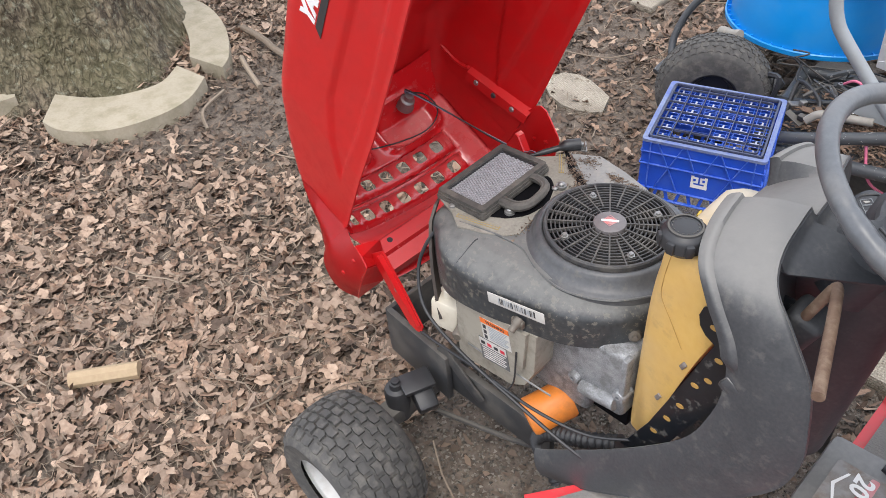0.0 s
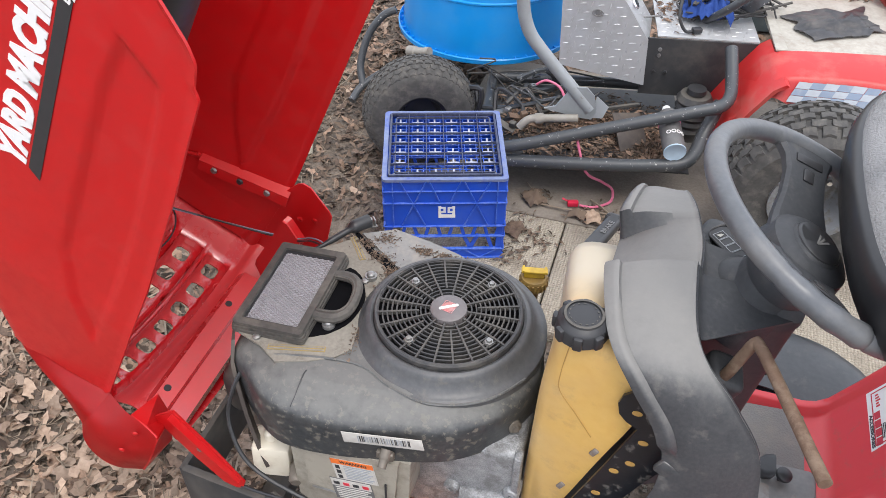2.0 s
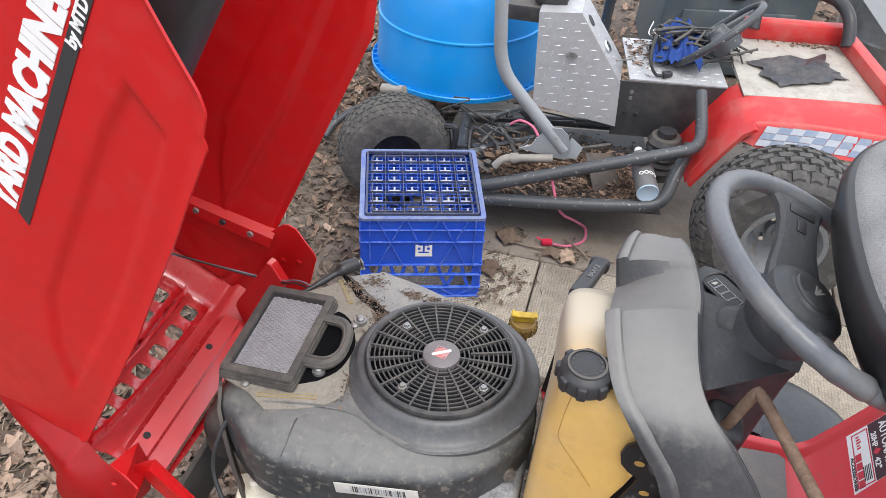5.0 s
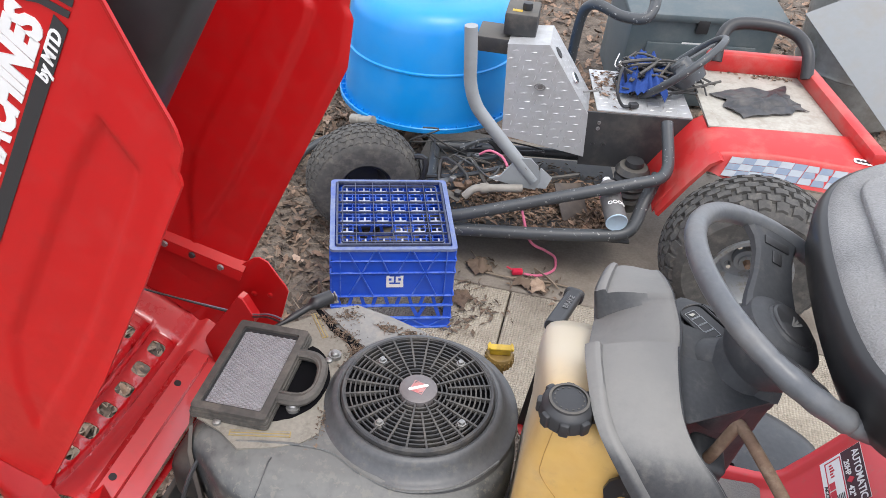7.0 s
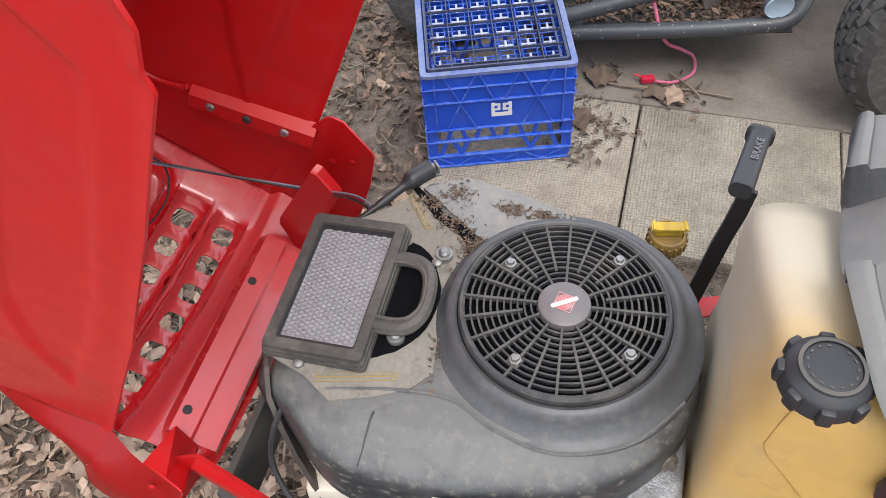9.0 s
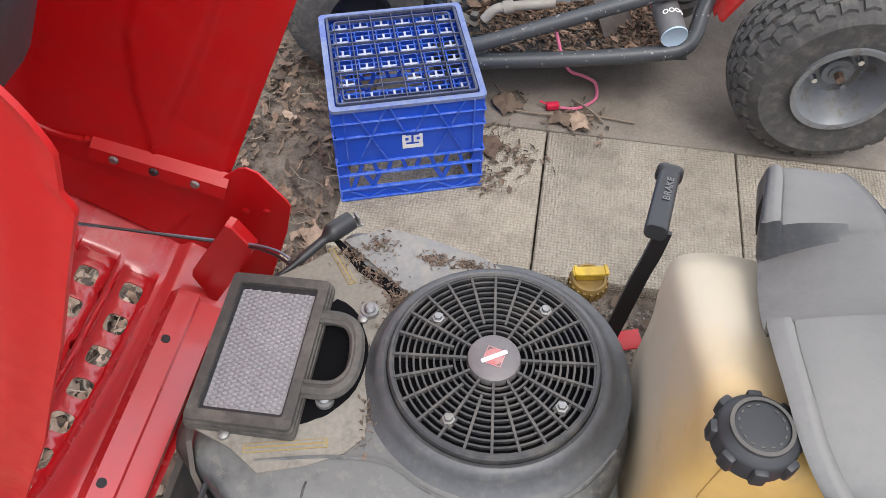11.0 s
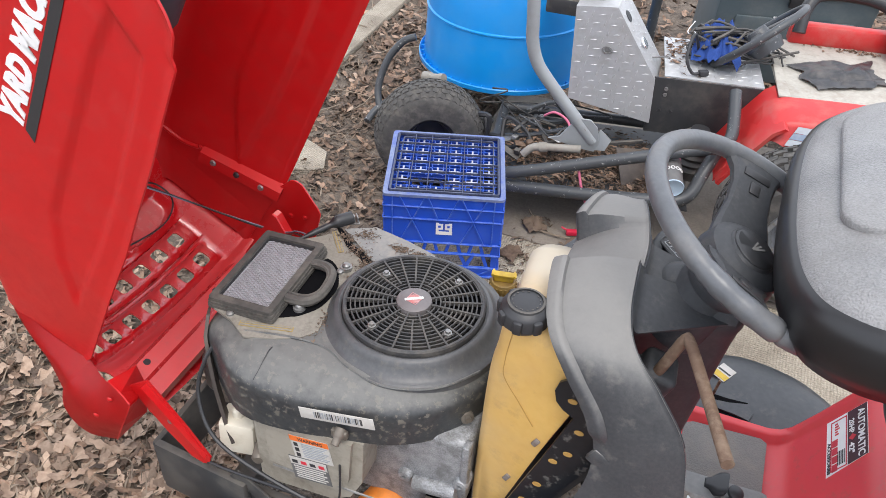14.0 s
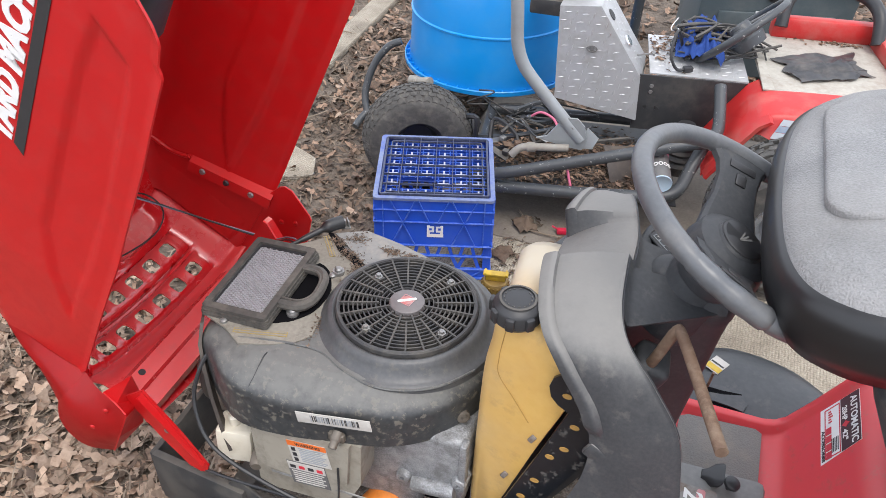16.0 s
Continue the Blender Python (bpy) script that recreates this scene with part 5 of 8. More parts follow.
part("brace", box(0.14, 0.005, 0.03, pose(-0.20, -0.185, 0.285, 0, 38, 0), 0.001), BLACK_DUSTY, tractor)
W = pose(-0.275, -0.430, 0.150, 90, 0, 0)
wheel = part("front_wheel", lathe([(0.0, 0.03), (0.022, 0.03), (0.026, 0.02), (0.05, 0.022), (0.062, 0.035), (0.072, 0.066), (0.084, 0.070), (0.085, 0.062), (0.078, 0.05), (0.078, -0.065), (0.03, -0.03), (0.0, -0.03)], 36), RIM_WHITE, tractor, "dirty off-white steel wheel", at=W)
tyre("tyre", 0.154, 0.182, 0.076, RUBBER, wheel, Matrix(), 30, 8, 0.006, label="worn black turf tyre with chevron tread")
part("valve_stem", lathe([(0.0045, 0), (0.0045, 0.022), (0, 0.023)], 8, pose(0.02, 0.055, 0.032)), BLACK, wheel)


# ---- fuel tank ----
def tank_loops():
    prof = [(0.180, 0.825), (0.172, 0.78), (0.164, 0.72), (0.160, 0.60), (0.158, 0.44), (0.164, 0.405), (0.180, 0.412), (0.225, 0.54), (0.29, 0.735), (0.295, 0.77), (0.283, 0.805), (0.26, 0.828), (0.215, 0.838)]
    out = []
    for y, grow, low, lift in ((-0.209, 0.80, 0.43, -0.02), (-0.205, 0.93, 0.41, -0.006), (-0.195, 1.0, 0.400, 0.0), (-0.12, 1.0, 0.42, 0.002), (-0.07, 1.0, 0.50, -0.004), (-0.02, 1.0, 0.55, -0.014), (0.05, 0.98, 0.60, -0.024), (0.085, 0.93, 0.62, -0.034), (0.098, 0.80, 0.66, -0.050)):
        loop = []
        for x, z in spline2(prof, 4):
            z = max(z, low)
            px_ = 0.225 + (x - 0.225) * grow
            back = ease((-0.05 - y) / 0.14) * (0.044 + 0.030 * max(0.0, min(1.0, (0.275 - px_) / 0.115)))
            px_ -= (0.003 + 0.014 * ease((z - 0.70) / 0.10)) * ease((y + 0.10) / 0.16) * max(0.0, min(1.0, (0.26 - px_) / 0.08))
            loop.append((px_, y + back, 0.68 + (z - 0.68) * (grow if z > 0.68 else 1) + lift))
        out.append(loop)
    return out


tank = part("fuel_tank", loft(tank_loops()), TANK, tractor, "translucent yellowed plastic fuel tank stained by fuel", angle=70)
part("mould_line", tube([(0.198, -0.128, 0.836), (0.193, -0.140, 0.815), (0.188, -0.1425, 0.765), (0.190, -0.143, 0.735), (0.215, -0.150, 0.705), (0.240, -0.1575, 0.675)], 0.0006, 5, steps=6), TANK_LINE, tank)
CAP = pose(0.203, -0.134, 0, 0, 0, 0)
cap_prof = [(0, 0.868), (0.019, 0.868), (0.024, 0.866), (0.026, 0.8635), (0.029, 0.862), (0.031, 0.858), (0.032, 0.842), (0.026, 0.836), (0.022, 0.83)]
cap = part("fuel_cap", lathe(cap_prof, 40, CAP), BLACK, tank, "black ribbed fuel cap")
lug = part("grip_lug", box(0.010, 0.012, 0.019, pose(0.0305, 0, 0.850), 0.003), BLACK, cap, at=CAP)
for k in range(1, 8):
    ob = new("grip_lug", lug.data)
    ob.parent, ob.matrix_basis = cap, CAP @ pose(0, 0, 0, 0, 0, 45 * k)
part("cap_ring", lathe([(0.0205, 0.8682), (0.0205, 0.8692), (0.0235, 0.8688), (0.024, 0.866)], 40, CAP), BLACK_DUSTY, cap)
for k in range(14):
    part("cap_print", box(0.003, 0.0012, 0.0006, CAP @ pose(0, 0, 0, 0, 0, 24 * k + 8) @ pose(0.0, 0.017, 0.8683)), BLACK_DUSTY, cap)
STRAP = Matrix(((1, 0, 0, 0), (0, 0, -1, -0.169), (0, 1, 0, 0), (0, 0, 0, 1)))
strap = part("tank_strap", prism([(0.172, 0.400), (0.184, 0.421), (0.216, 0.495), (0.240, 0.570), (0.260, 0.632), (0.291, 0.735), (0.276, 0.744), (0.266, 0.756), (0.262, 0.774), (0.266, 0.790), (0.276, 0.800), (0.300, 0.800), (0.345, 0.76), (0.350, 0.70), (0.316, 0.63), (0.275, 0.53), (0.225, 0.400)], 0.004, STRAP, 0.001), CHIPPED, tractor, "black perforated steel tank bracket")
for x, z in ((0.228, 0.487), (0.246, 0.535), (0.262, 0.580), (0.277, 0.640), (0.294, 0.664), (0.302, 0.712), (0.286, 0.765)):
    part("bracket_hole", lathe([(0, 0.0008), (0.0045, 0.0008), (0.0045, 0)], 10, Matrix(((1.4, 0, 0, x), (0, 0, -1, -0.1732), (0, 1, 0, z), (0, 0, 0, 1)))), TANK_LINE, strap)
part("strap_backing", prism([(0.172, 0.405), (0.262, 0.66), (0.290, 0.80), (0.350, 0.80), (0.372, 0.70), (0.345, 0.58), (0.262, 0.40)], 0.004, Matrix(((1, 0, 0, 0), (0, 0, -1, -0.095), (0, 1, 0, 0), (0, 0, 0, 1)))), CHIPPED, strap, "black plate behind the tank bracket")
part("strap_bolt", lathe([(0, 0.010), (0.010, 0.009), (0.011, 0.0)], 6, STRAP @ pose(0.306, 0.770, 0.004)), BLACK_DUSTY, strap)
for x, y, z in ((0.2482, -0.1590, 0.647), (0.2141, -0.1500, 0.538)):
    part("tank_clip", box(0.008, 0.004, 0.016, pose(x, y, z, 0, 24, -14), 0.0015), RUSTY_GREY, tank, "small moulded clip")

# ---- dash cowl ----
STEER_AT = pose(0.4416, -0.005, 0.9355, -3.2, 26.1, 0)
FRONT = [(0.27, 0.172, 0.74), (0.256, 0.160, 0.785), (0.247, 0.146, 0.830), (0.237, 0.11, 0.850), (0.226, 0.06, 0.856), (0.220, 0.0, 0.862), (0.223, -0.056, 0.866), (0.236, -0.11, 0.866), (0.254, -0.15, 0.852),
         (0.279, -0.176, 0.82), (0.312, -0.19, 0.77), (0.327, -0.197, 0.71), (0.320, -0.203, 0.64), (0.286, -0.207, 0.555), (0.18, -0.212, 0.43), (0.065, -0.216, 0.318), (0.028, -0.216, 0.285)]
REAR = [(0.300, 0.150, 0.76), (0.298, 0.148, 0.84), (0.297, 0.132, 0.884), (0.303, 0.100, 0.904), (0.312, 0.055, 0.916), (0.321, 0.004, 0.914), (0.324, -0.054, 0.897), (0.332, -0.11, 0.884), (0.352, -0.15, 0.862),
        (0.385, -0.175, 0.825), (0.422, -0.188, 0.77), (0.438, -0.195, 0.71), (0.445, -0.201, 0.64), (0.415, -0.206, 0.555), (0.30, -0.213, 0.415), (0.15, -0.22, 0.285), (0.045, -0.222, 0.225)]
FR, RE = smooth_path(FRONT, 6), smooth_path(REAR, 6)


def cowl_shape(s, t):
    k = s * (len(FR) - 1)
    i = min(int(k), len(FR) - 2)
    a, b = FR[i].lerp(FR[i + 1], k - i), RE[i].lerp(RE[i + 1], k - i)
    p = a.lerp(b, t)
    up = Vector((-0.25, -0.55 * ease((s - 0.3) / 0.25) + 0.4 * ease((0.12 - s) / 0.1), 0.8 - 0.75 * ease((s - 0.35) / 0.25))).normalized()
    p += up * 0.007 * math.sin(math.pi * min(1, t * 1.05)) ** 0.8
    cap_step = ease((0.262 - s) / 0.007) * (0.032 - 0.028 * ease(t / 0.95)) * ease(t / 0.04)
    near_step = ease((s - 0.352) / 0.007) * 0.020 * ease((0.62 - s) / 0.2)
    lip = 0.008 * ease((0.17 - t) / 0.03) * ease((0.66 - s) / 0.02) * (1 - ease((s - 0.255) / 0.005) * ease((0.357 - s) / 0.005))
    hollow = -0.005 * math.sin(math.pi * min(1, max(0, (s - 0.262) / 0.09))) * (1 - t * 0.5)
    crown = 0.004 * math.sin(math.pi * min(1, s / 0.262)) if s < 0.262 else 0.0
    p.z -= 0.022 * ease((0.56 - s) / 0.12)
    return p + up * (cap_step + near_step + lip + hollow + crown)


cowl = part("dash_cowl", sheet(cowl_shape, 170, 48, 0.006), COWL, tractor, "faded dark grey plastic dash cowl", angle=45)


def dash_wall(s, t):
    """The wall that falls from the cowl's rear crest into the dash."""
    k = (0.03 + 0.60 * s) * (len(RE) - 1)
    p = Vector(cowl_shape(0.03 + 0.60 * s, 1.0))
    inner = Vector((0.41, -0.01, 0.70))
    q_ = p.lerp(inner, 0.18)
    q_.z = p.z - 0.13
    q_.x = max(q_.x, p.x + 0.012)
    return p.lerp(q_, t)


part("dash_wall", sheet(dash_wall, 70, 8, 0.003), COWL_DARK, cowl, "dark inner wall behind the cowl crest", 35)
part("cowl_tab", box(0.044, 0.010, 0.026, pose(0.342, -0.1985, 0.705, 0, 25, -4), 0.004), COWL, cowl)
def rubbed(s0, s1, t0, t1):
    """A thin worn patch that follows the cowl's surface."""
    def f(s, t):
        w = 0.5 + 0.5 * noise.noise((s * 5, s0 * 40, 2))
        p = Vector(cowl_shape(s0 + (s1 - s0) * s, t0 + (t1 - t0) * (0.5 + (t - 0.5) * (0.4 + 0.6 * w) * math.sin(math.pi * (0.08 + 0.84 * s)))))
        return p + Vector((-0.0005, -0.0006, 0.0009))
    return sheet(f, 24, 3, 0.0003)


for s0, s1, t0, t1 in ((0.375, 0.455, 0.50, 0.62), (0.10, 0.22, 0.55, 0.66), (0.39, 0.43, 0.72, 0.76)):
    part("rubbed_streak", rubbed(s0, s1, t0, t1), CONSOLE, cowl, "pale rubbed streak")
COLUMN = [(0.312, -0.056), (0.375, -0.046), (0.425, -0.036), (0.452, -0.018), (0.462, 0.02), (0.455, 0.06), (0.43, 0.10), (0.36, 0.125), (0.325, 0.11)]
col_loop = spline2(COLUMN[::-1], 5)
shroud = part("column_shroud", loft([[(0.385 + (x - 0.385) * k - lean, 0.035 + (y - 0.035) * k, z) for x, y in col_loop] for k, z, lean in
              ((0.72, 0.42, 0.02), (0.86, 0.62, 0.01), (0.97, 0.77, 0.003), (1.0, 0.806, 0), (1.03, 0.811, 0), (1.03, 0.828, 0), (1.0, 0.838, 0), (0.92, 0.843, 0), (0.5, 0.846, 0))]), COWL_DARK, tractor, "dark grey steering column shroud", angle=40)
part("shroud_hump", loft([[(x + 0.12 * r * math.cos(a), y + r * math.cos(a) * 1.0, z + r * 1.05 * math.sin(a)) for a in [math.pi * k / 12 for k in range(13)]] for x, y, z, r in
     ((0.330, 0.0, 0.844, 0.004), (0.338, 0.0, 0.843, 0.020), (0.355, -0.001, 0.842, 0.032), (0.39, -0.003, 0.842, 0.042), (0.43, -0.005, 0.844, 0.047), (0.452, -0.005, 0.848, 0.045))]), COWL_DARK, shroud, "half-round hump towards the column", 60)
def dash_deck(s, t):
    """The sloping deck from the crest back to the steering column."""
    p = Vector(cowl_shape(0.285 + 0.165 * s, 1.0))
    q_ = Vector((0.445, 0.030 - 0.075 * s, 0.846))
    m = p.lerp(q_, t)
    m.z -= 0.016 * ease(t / 0.06) * (1 - t)
    return m


part("dash_deck", sheet(dash_deck, 24, 24, 0.004), COWL_DARK, shroud, "dark deck sloping to the column", 50)
part("column_tube", lathe([(0.048, -0.16), (0.044, -0.10), (0.040, -0.06), (0.040, -0.02)], 28, STEER_AT), COWL_DARK, shroud, "grey column sleeve")
# Black sheet laid on the shroud as the shade behind the crest.
part("dash_bay_shade", prism([(0.330, 0.004), (0.336, 0.045), (0.340, 0.100), (0.362, 0.112), (0.392, 0.085), (0.402, 0.050), (0.388, 0.012)], 0.0012, pose(0, 0, 0.8465)), CAVITY_SHADE, shroud, "black sheet painting the shade behind the cowl crest")
PANEL = pose(0.363, 0.060, 0.850, 12, -6, -55)
panel = part("gauge_panel", prism(rounded(0.074, 0.030, 0.012, 5), 0.007, PANEL, 0.002), BLACK, shroud, "black switch panel with printed symbols")
part("panel_rim", tube([PANEL @ Vector((x, y + 0.002, 0.007)) for x, y in rounded(0.078, 0.034, 0.014, 5)], 0.0016, 6, closed=True), BLACK, panel)
for k in range(4):
    part("switch_label", frame_bar(rounded(0.0135, 0.015, 0.001, 2), rounded(0.0120, 0.0135, 0.0008, 2), 0.0006, PANEL @ pose(-0.0215 + 0.0143 * k, -0.003, 0.0072)), GREY_INK, panel, "printed switch outline")
part("switch_symbol", prism([(-0.003, -0.004), (0.003, -0.002), (0.001, 0.004), (-0.002, 0.002)], 0.0006, PANEL @ pose(-0.0215, -0.003, 0.0073)), AGED_PAPER, panel)
part("lever_boss", box(0.045, 0.05, 0.07, pose(0.366, -0.105, 0.775, 8, 20, 8), 0.010, 3), COWL_DARK, tractor, "moulded boss round the lever")
part("lift_lever", tube([(0.366, -0.112, 0.785), (0.374, -0.122, 0.812), (0.386, -0.117, 0.848), (0.391, -0.117, 0.862), (0.400, -0.130, 0.868), (0.454, -0.293, 0.883)], 0.0070, 12, steps=5), RUST, tractor, "rusty bent steel lever")

# ---- steering wheel ----
STEER = STEER_AT
ring = [2 * math.pi * k / 90 for k in range(90)]


def ring_radius(t):
    """Thumb bumps on the grip stretches, with a groove at each seam."""
    near = 0.68 < t < 0.77
    seam = min(abs(t - q_) for q_ in (0.225, 0.328, 0.672, 0.775))
    return 0.0128 + (0.0006 + 0.0005 * math.cos(t * 2 * math.pi * 30) if near else 0.0) - 0.0016 * ease(1 - seam / 0.004)


sw = part("steering_wheel", tube([(0.161 * math.cos(a), 0.161 * math.sin(a), 0.02) for a in [2 * math.pi * k / 240 for k in range(240)]], ring_radius, 14, closed=True), RING_GREY, tractor, "grey steering wheel with a worn grip", at=STEER)
hub = part("hub", lathe([(0, 0.012), (0.030, 0.012), (0.032, 0.009), (0.040, 0.008), (0.050, 0.0), (0.055, -0.025), (0.050, -0.045), (0.040, -0.06)], 36, pose(0, 0, -0.014) @ Matrix.Diagonal((1, 1.15, 1, 1))), COWL_DARK, sw, "dark hub with an oval badge")
part("hub_badge", lathe([(0, 0.0155), (0.026, 0.0155), (0.0285, 0.0135), (0.029, 0.011)], 32, pose(0, 0, -0.014) @ Matrix.Diagonal((1, 1.15, 1, 1))), BLACK, hub)
for k in (-1, 0, 1):
    part("hub_mark", prism([(-0.012, -0.001), (0.010, -0.0025 + 0.006 * k), (0.012, 0.0005 + 0.006 * k), (-0.012, 0.001)], 0.0006, pose(0, 0, 0.0016, 0, 0, 60)), COWL, hub)
for a in (100, -100):
    sp = loft([[(r * math.cos(radians(a)) - w * q_ * math.sin(radians(a)), r * math.sin(radians(a)) + w * q_ * math.cos(radians(a)), z + h) for q_, h in ((-1, -0.006), (1, -0.006), (1.0, 0.002), (0.86, 0.006), (-0.86, 0.006), (-1.0, 0.002))] for r, w, z in ((0.025, 0.046, -0.024), (0.05, 0.040, -0.018), (0.08, 0.032, -0.006), (0.11, 0.030, 0.007), (0.13, 0.034, 0.014), (0.148, 0.044, 0.018), (0.158, 0.060, 0.020))])
    spoke = part("spoke", sp, COWL_DARK, sw, "dark moulded spoke", 30)
    part("spoke_recess", join(box(0.012, 0.040, 0.003, pose(0, 0, 0, 0, 0, a) @ pose(0.128, 0, 0.0200, 0, -20, 0), 0.001), box(0.018, 0.016, 0.003, pose(0, 0, 0, 0, 0, a) @ pose(0.108, 0.0, 0.0128, 0, -22, 0), 0.002)), BLACK, spoke)

# ---- seat, tipped forward ----
seat_outline = spline2([(0.0, 0.0), (0.012, 0.15), (0.06, 0.225), (0.16, 0.252), (0.42, 0.24), (0.42, -0.24), (0.16, -0.252), (0.06, -0.225), (0.012, -0.15)], 8)
SEATM = pose(0.452, 0.012, 1.0, 0, -8, 0)
seat = part("seat", loft([[(x, y, z + 0.02 * math.sin(math.pi * min(1, max(0, x / 0.42)))) for x, y in inset_loop(seat_outline, d)] for d, z in ((0.014, 0.004), (0.018, 0.009), (0.026, 0.014), (0.05, 0.021), (0.09, 0.027), (0.13, 0.030))]), SEAT, tractor, "black grained vinyl seat tipped forward", at=SEATM, angle=60)
part("edge_band", loft([[(x, y, z + 0.02 * math.sin(math.pi * min(1, max(0, x / 0.42)))) for x, y in inset_loop(seat_outline, d)] for d, z in ((0.05, -0.09), (0.01, -0.075), (0.0, -0.05), (0.0, -0.015), (0.006, 0.0), (0.016, 0.006))]), BLACK_GLOSS, seat, "smooth black edge band", angle=60)
panel_outline = [(0.205 + x, 0.03 + y) for x, y in reversed(rounded(0.30, 0.27, 0.04, 6))]
part("raised_panel", loft([[(x, y, 0.0285 + h + 0.02 * math.sin(math.pi * min(1, max(0, x / 0.42)))) for x, y in [(0.205 + (a - 0.205) * k, 0.03 + (b - 0.03) * k) for a, b in panel_outline]] for k, h in
     ((1.0, -0.006), (1.0, 0.001), (0.985, 0.003), (0.96, 0.004), (0.8, 0.0044), (0.6, 0.0047), (0.4, 0.005), (0.2, 0.0052))]), SEAT, seat, "raised grained panel", angle=60)
part("cushion", box(0.09, 0.42, 0.46, pose(0.725, 0.01, 0.735, 0, -27, 0), 0.03, 4), COWL, tractor, "grey vinyl seat cushion standing on edge")


# ---- fender body ----
def fender_shape(s, t):
    x = 0.44 + 0.72 * s
    y = -0.38 + 0.70 * t
    z = along([(0.44, 0.305), (0.612, 0.306), (0.632, 0.313), (0.648, 0.328), (0.68, 0.388), (0.729, 0.490), (0.745, 0.508), (0.77, 0.516), (1.2, 0.52)], x)
    z += 0.016 * ease((y - 0.278) / 0.012)
    z -= 0.05 * ease((y - 0.306) / 0.012)
    z += 0.022 * max(0, 1 - ((x - 0.655) ** 2 + (y - 0.055) ** 2) / 0.032 ** 2) ** 0.6
    return (x, y, z)


body = part("fender", sheet(fender_shape, 90, 90, 0.004), RED_OLD, tractor, "faded red plastic fender body and footrest", angle=60)
part("foot_pad", prism([(0.46, 0.10), (0.611, 0.10), (0.612, 0.272), (0.60, 0.280), (0.475, 0.270), (0.46, 0.26)], 0.006, pose(0, 0, 0.311), 0.002), PAD, body, "grey gritty foot pad")
near = part("near_board", prism([(0.07, -0.30), (0.16, -0.36), (0.46, -0.36), (0.46, -0.10), (0.30, -0.08), (0.16, -0.17)], 0.02, pose(0, 0, 0.255), 0.006), RED_OLD, tractor, "faded red running board with leaf crumbs")
# Unseen pad, mirrored from the far side, added to cut red bounce onto the column.
part("added_near_pad", prism([(0.10, -0.30), (0.17, -0.345), (0.445, -0.345), (0.445, -0.115), (0.30, -0.095), (0.165, -0.185)], 0.006, pose(0, 0, 0.2752), 0.002), PAD, near, "grey gritty foot pad")
console = part("console", box(0.19, 0.16, 0.05, pose(0.515, 0.02, 0.36, 4, -3, 0), 0.012), CONSOLE, tractor, "grey plastic lever console")
CON = pose(0.49, 0.0, 0.3875, 4, -3, 0)
part("console_decal", prism(rounded(0.086, 0.096, 0.006), 0.0008, CON), RUSTY_GREY, console, "faded grey and red sticker")
part("decal_panel", prism(rounded(0.014, 0.088, 0.004), 0.0006, CON @ pose(0.018, 0.0, 0.0008)), PALE_RED, console, "faded red field of the sticker")
letters("decal_word", "20", 0.042, WHITE, console, CON @ pose(-0.008, 0.040, 0.0016, 0, 0, -90), "", 0.15, 0.9, 0.0012)
for k in range(4):
    part("decal_bar", box(0.013, 0.008, 0.0006, CON @ pose(0.012, -0.006 - 0.0105 * k, 0.0014)), RED_INK, console)
part("decal_arrow", prism([(-0.016, -0.030), (-0.028, 0.0), (-0.016, 0.030), (-0.020, 0.030), (-0.034, 0.0), (-0.020, -0.030)], 0.0006, CON @ pose(0, 0, 0.0016)), WHITE, console)
part("console_cover", sheet(lambda q, w: (0.556 + 0.054 * q, 0.084 - 0.092 * w - 0.02 * q, 0.384 + 0.012 * math.sin(math.pi * q) - 0.018 * q), 12, 8, 0.003), RUSTY_GREY, console, "curved grey cover plate with rust stains")
part("lever", join(tube([(0.455, 0.085, 0.366), (0.505, 0.080, 0.385)], 0.0035, 8), loft([[(0.503 + 0.9 * h + 0.25 * x, 0.080 + y * k, 0.384 + 0.42 * h + x) for x, y in rounded(0.018, 0.026, 0.006, 3)] for h, k in ((0.0, 0.7), (0.010, 0.9), (0.022, 1.7), (0.034, 1.8), (0.038, 1.6))])), BLACK, tractor, "black cross-handled lever knob")
for x, y in ((0.551, 0.065), (0.549, -0.027)):
    part("choke_knob", join(tube([(x - 0.006, y, 0.37), (x, y, 0.40)], 0.004, 8), lathe([(0, 0.0), (0.011, 0.0), (0.0135, 0.004), (0.013, 0.009), (0.009, 0.012), (0, 0.0125)], 16, pose(x, y, 0.400, 6, 12, 0))), BLACK, tractor, "black round knob")
RAMP = axes((0.6905, 0.275, 0.4105), (0.0, -1, 0), (0.0445, 0, 0.0925))
decal = part("fender_decal", prism([(0.0, 0.0), (0.125, 0.0), (0.115, 0.089), (0.0, 0.089)], 0.001, RAMP @ pose(0, 0, 0.001)), WHITE, body, "white and black specification sticker")
part("dark_field", prism([(0.001, 0.047), (0.119, 0.047), (0.1145, 0.0885), (0.001, 0.0885)], 0.0012, RAMP @ pose(0, 0, 0.0014)), PLUM, decal)
for txt, x, y, h, c, w in (("AUTOMATIC", 0.008, 0.070, 0.020, WHITE, 0.105), ("20HP", 0.022, 0.051, 0.015, WHITE, 0.032), ("42\"", 0.075, 0.051, 0.015, WHITE, 0.024), ("ACCESSORIES", 0.05, 0.003, 0.009, INK, 0.07)):
    letters("decal_word", txt, h, c, decal, RAMP @ pose(x, y, 0.0028 if c is WHITE else 0.0022), "", 0, 0.0, 0.0004, 0.0002, width=w)
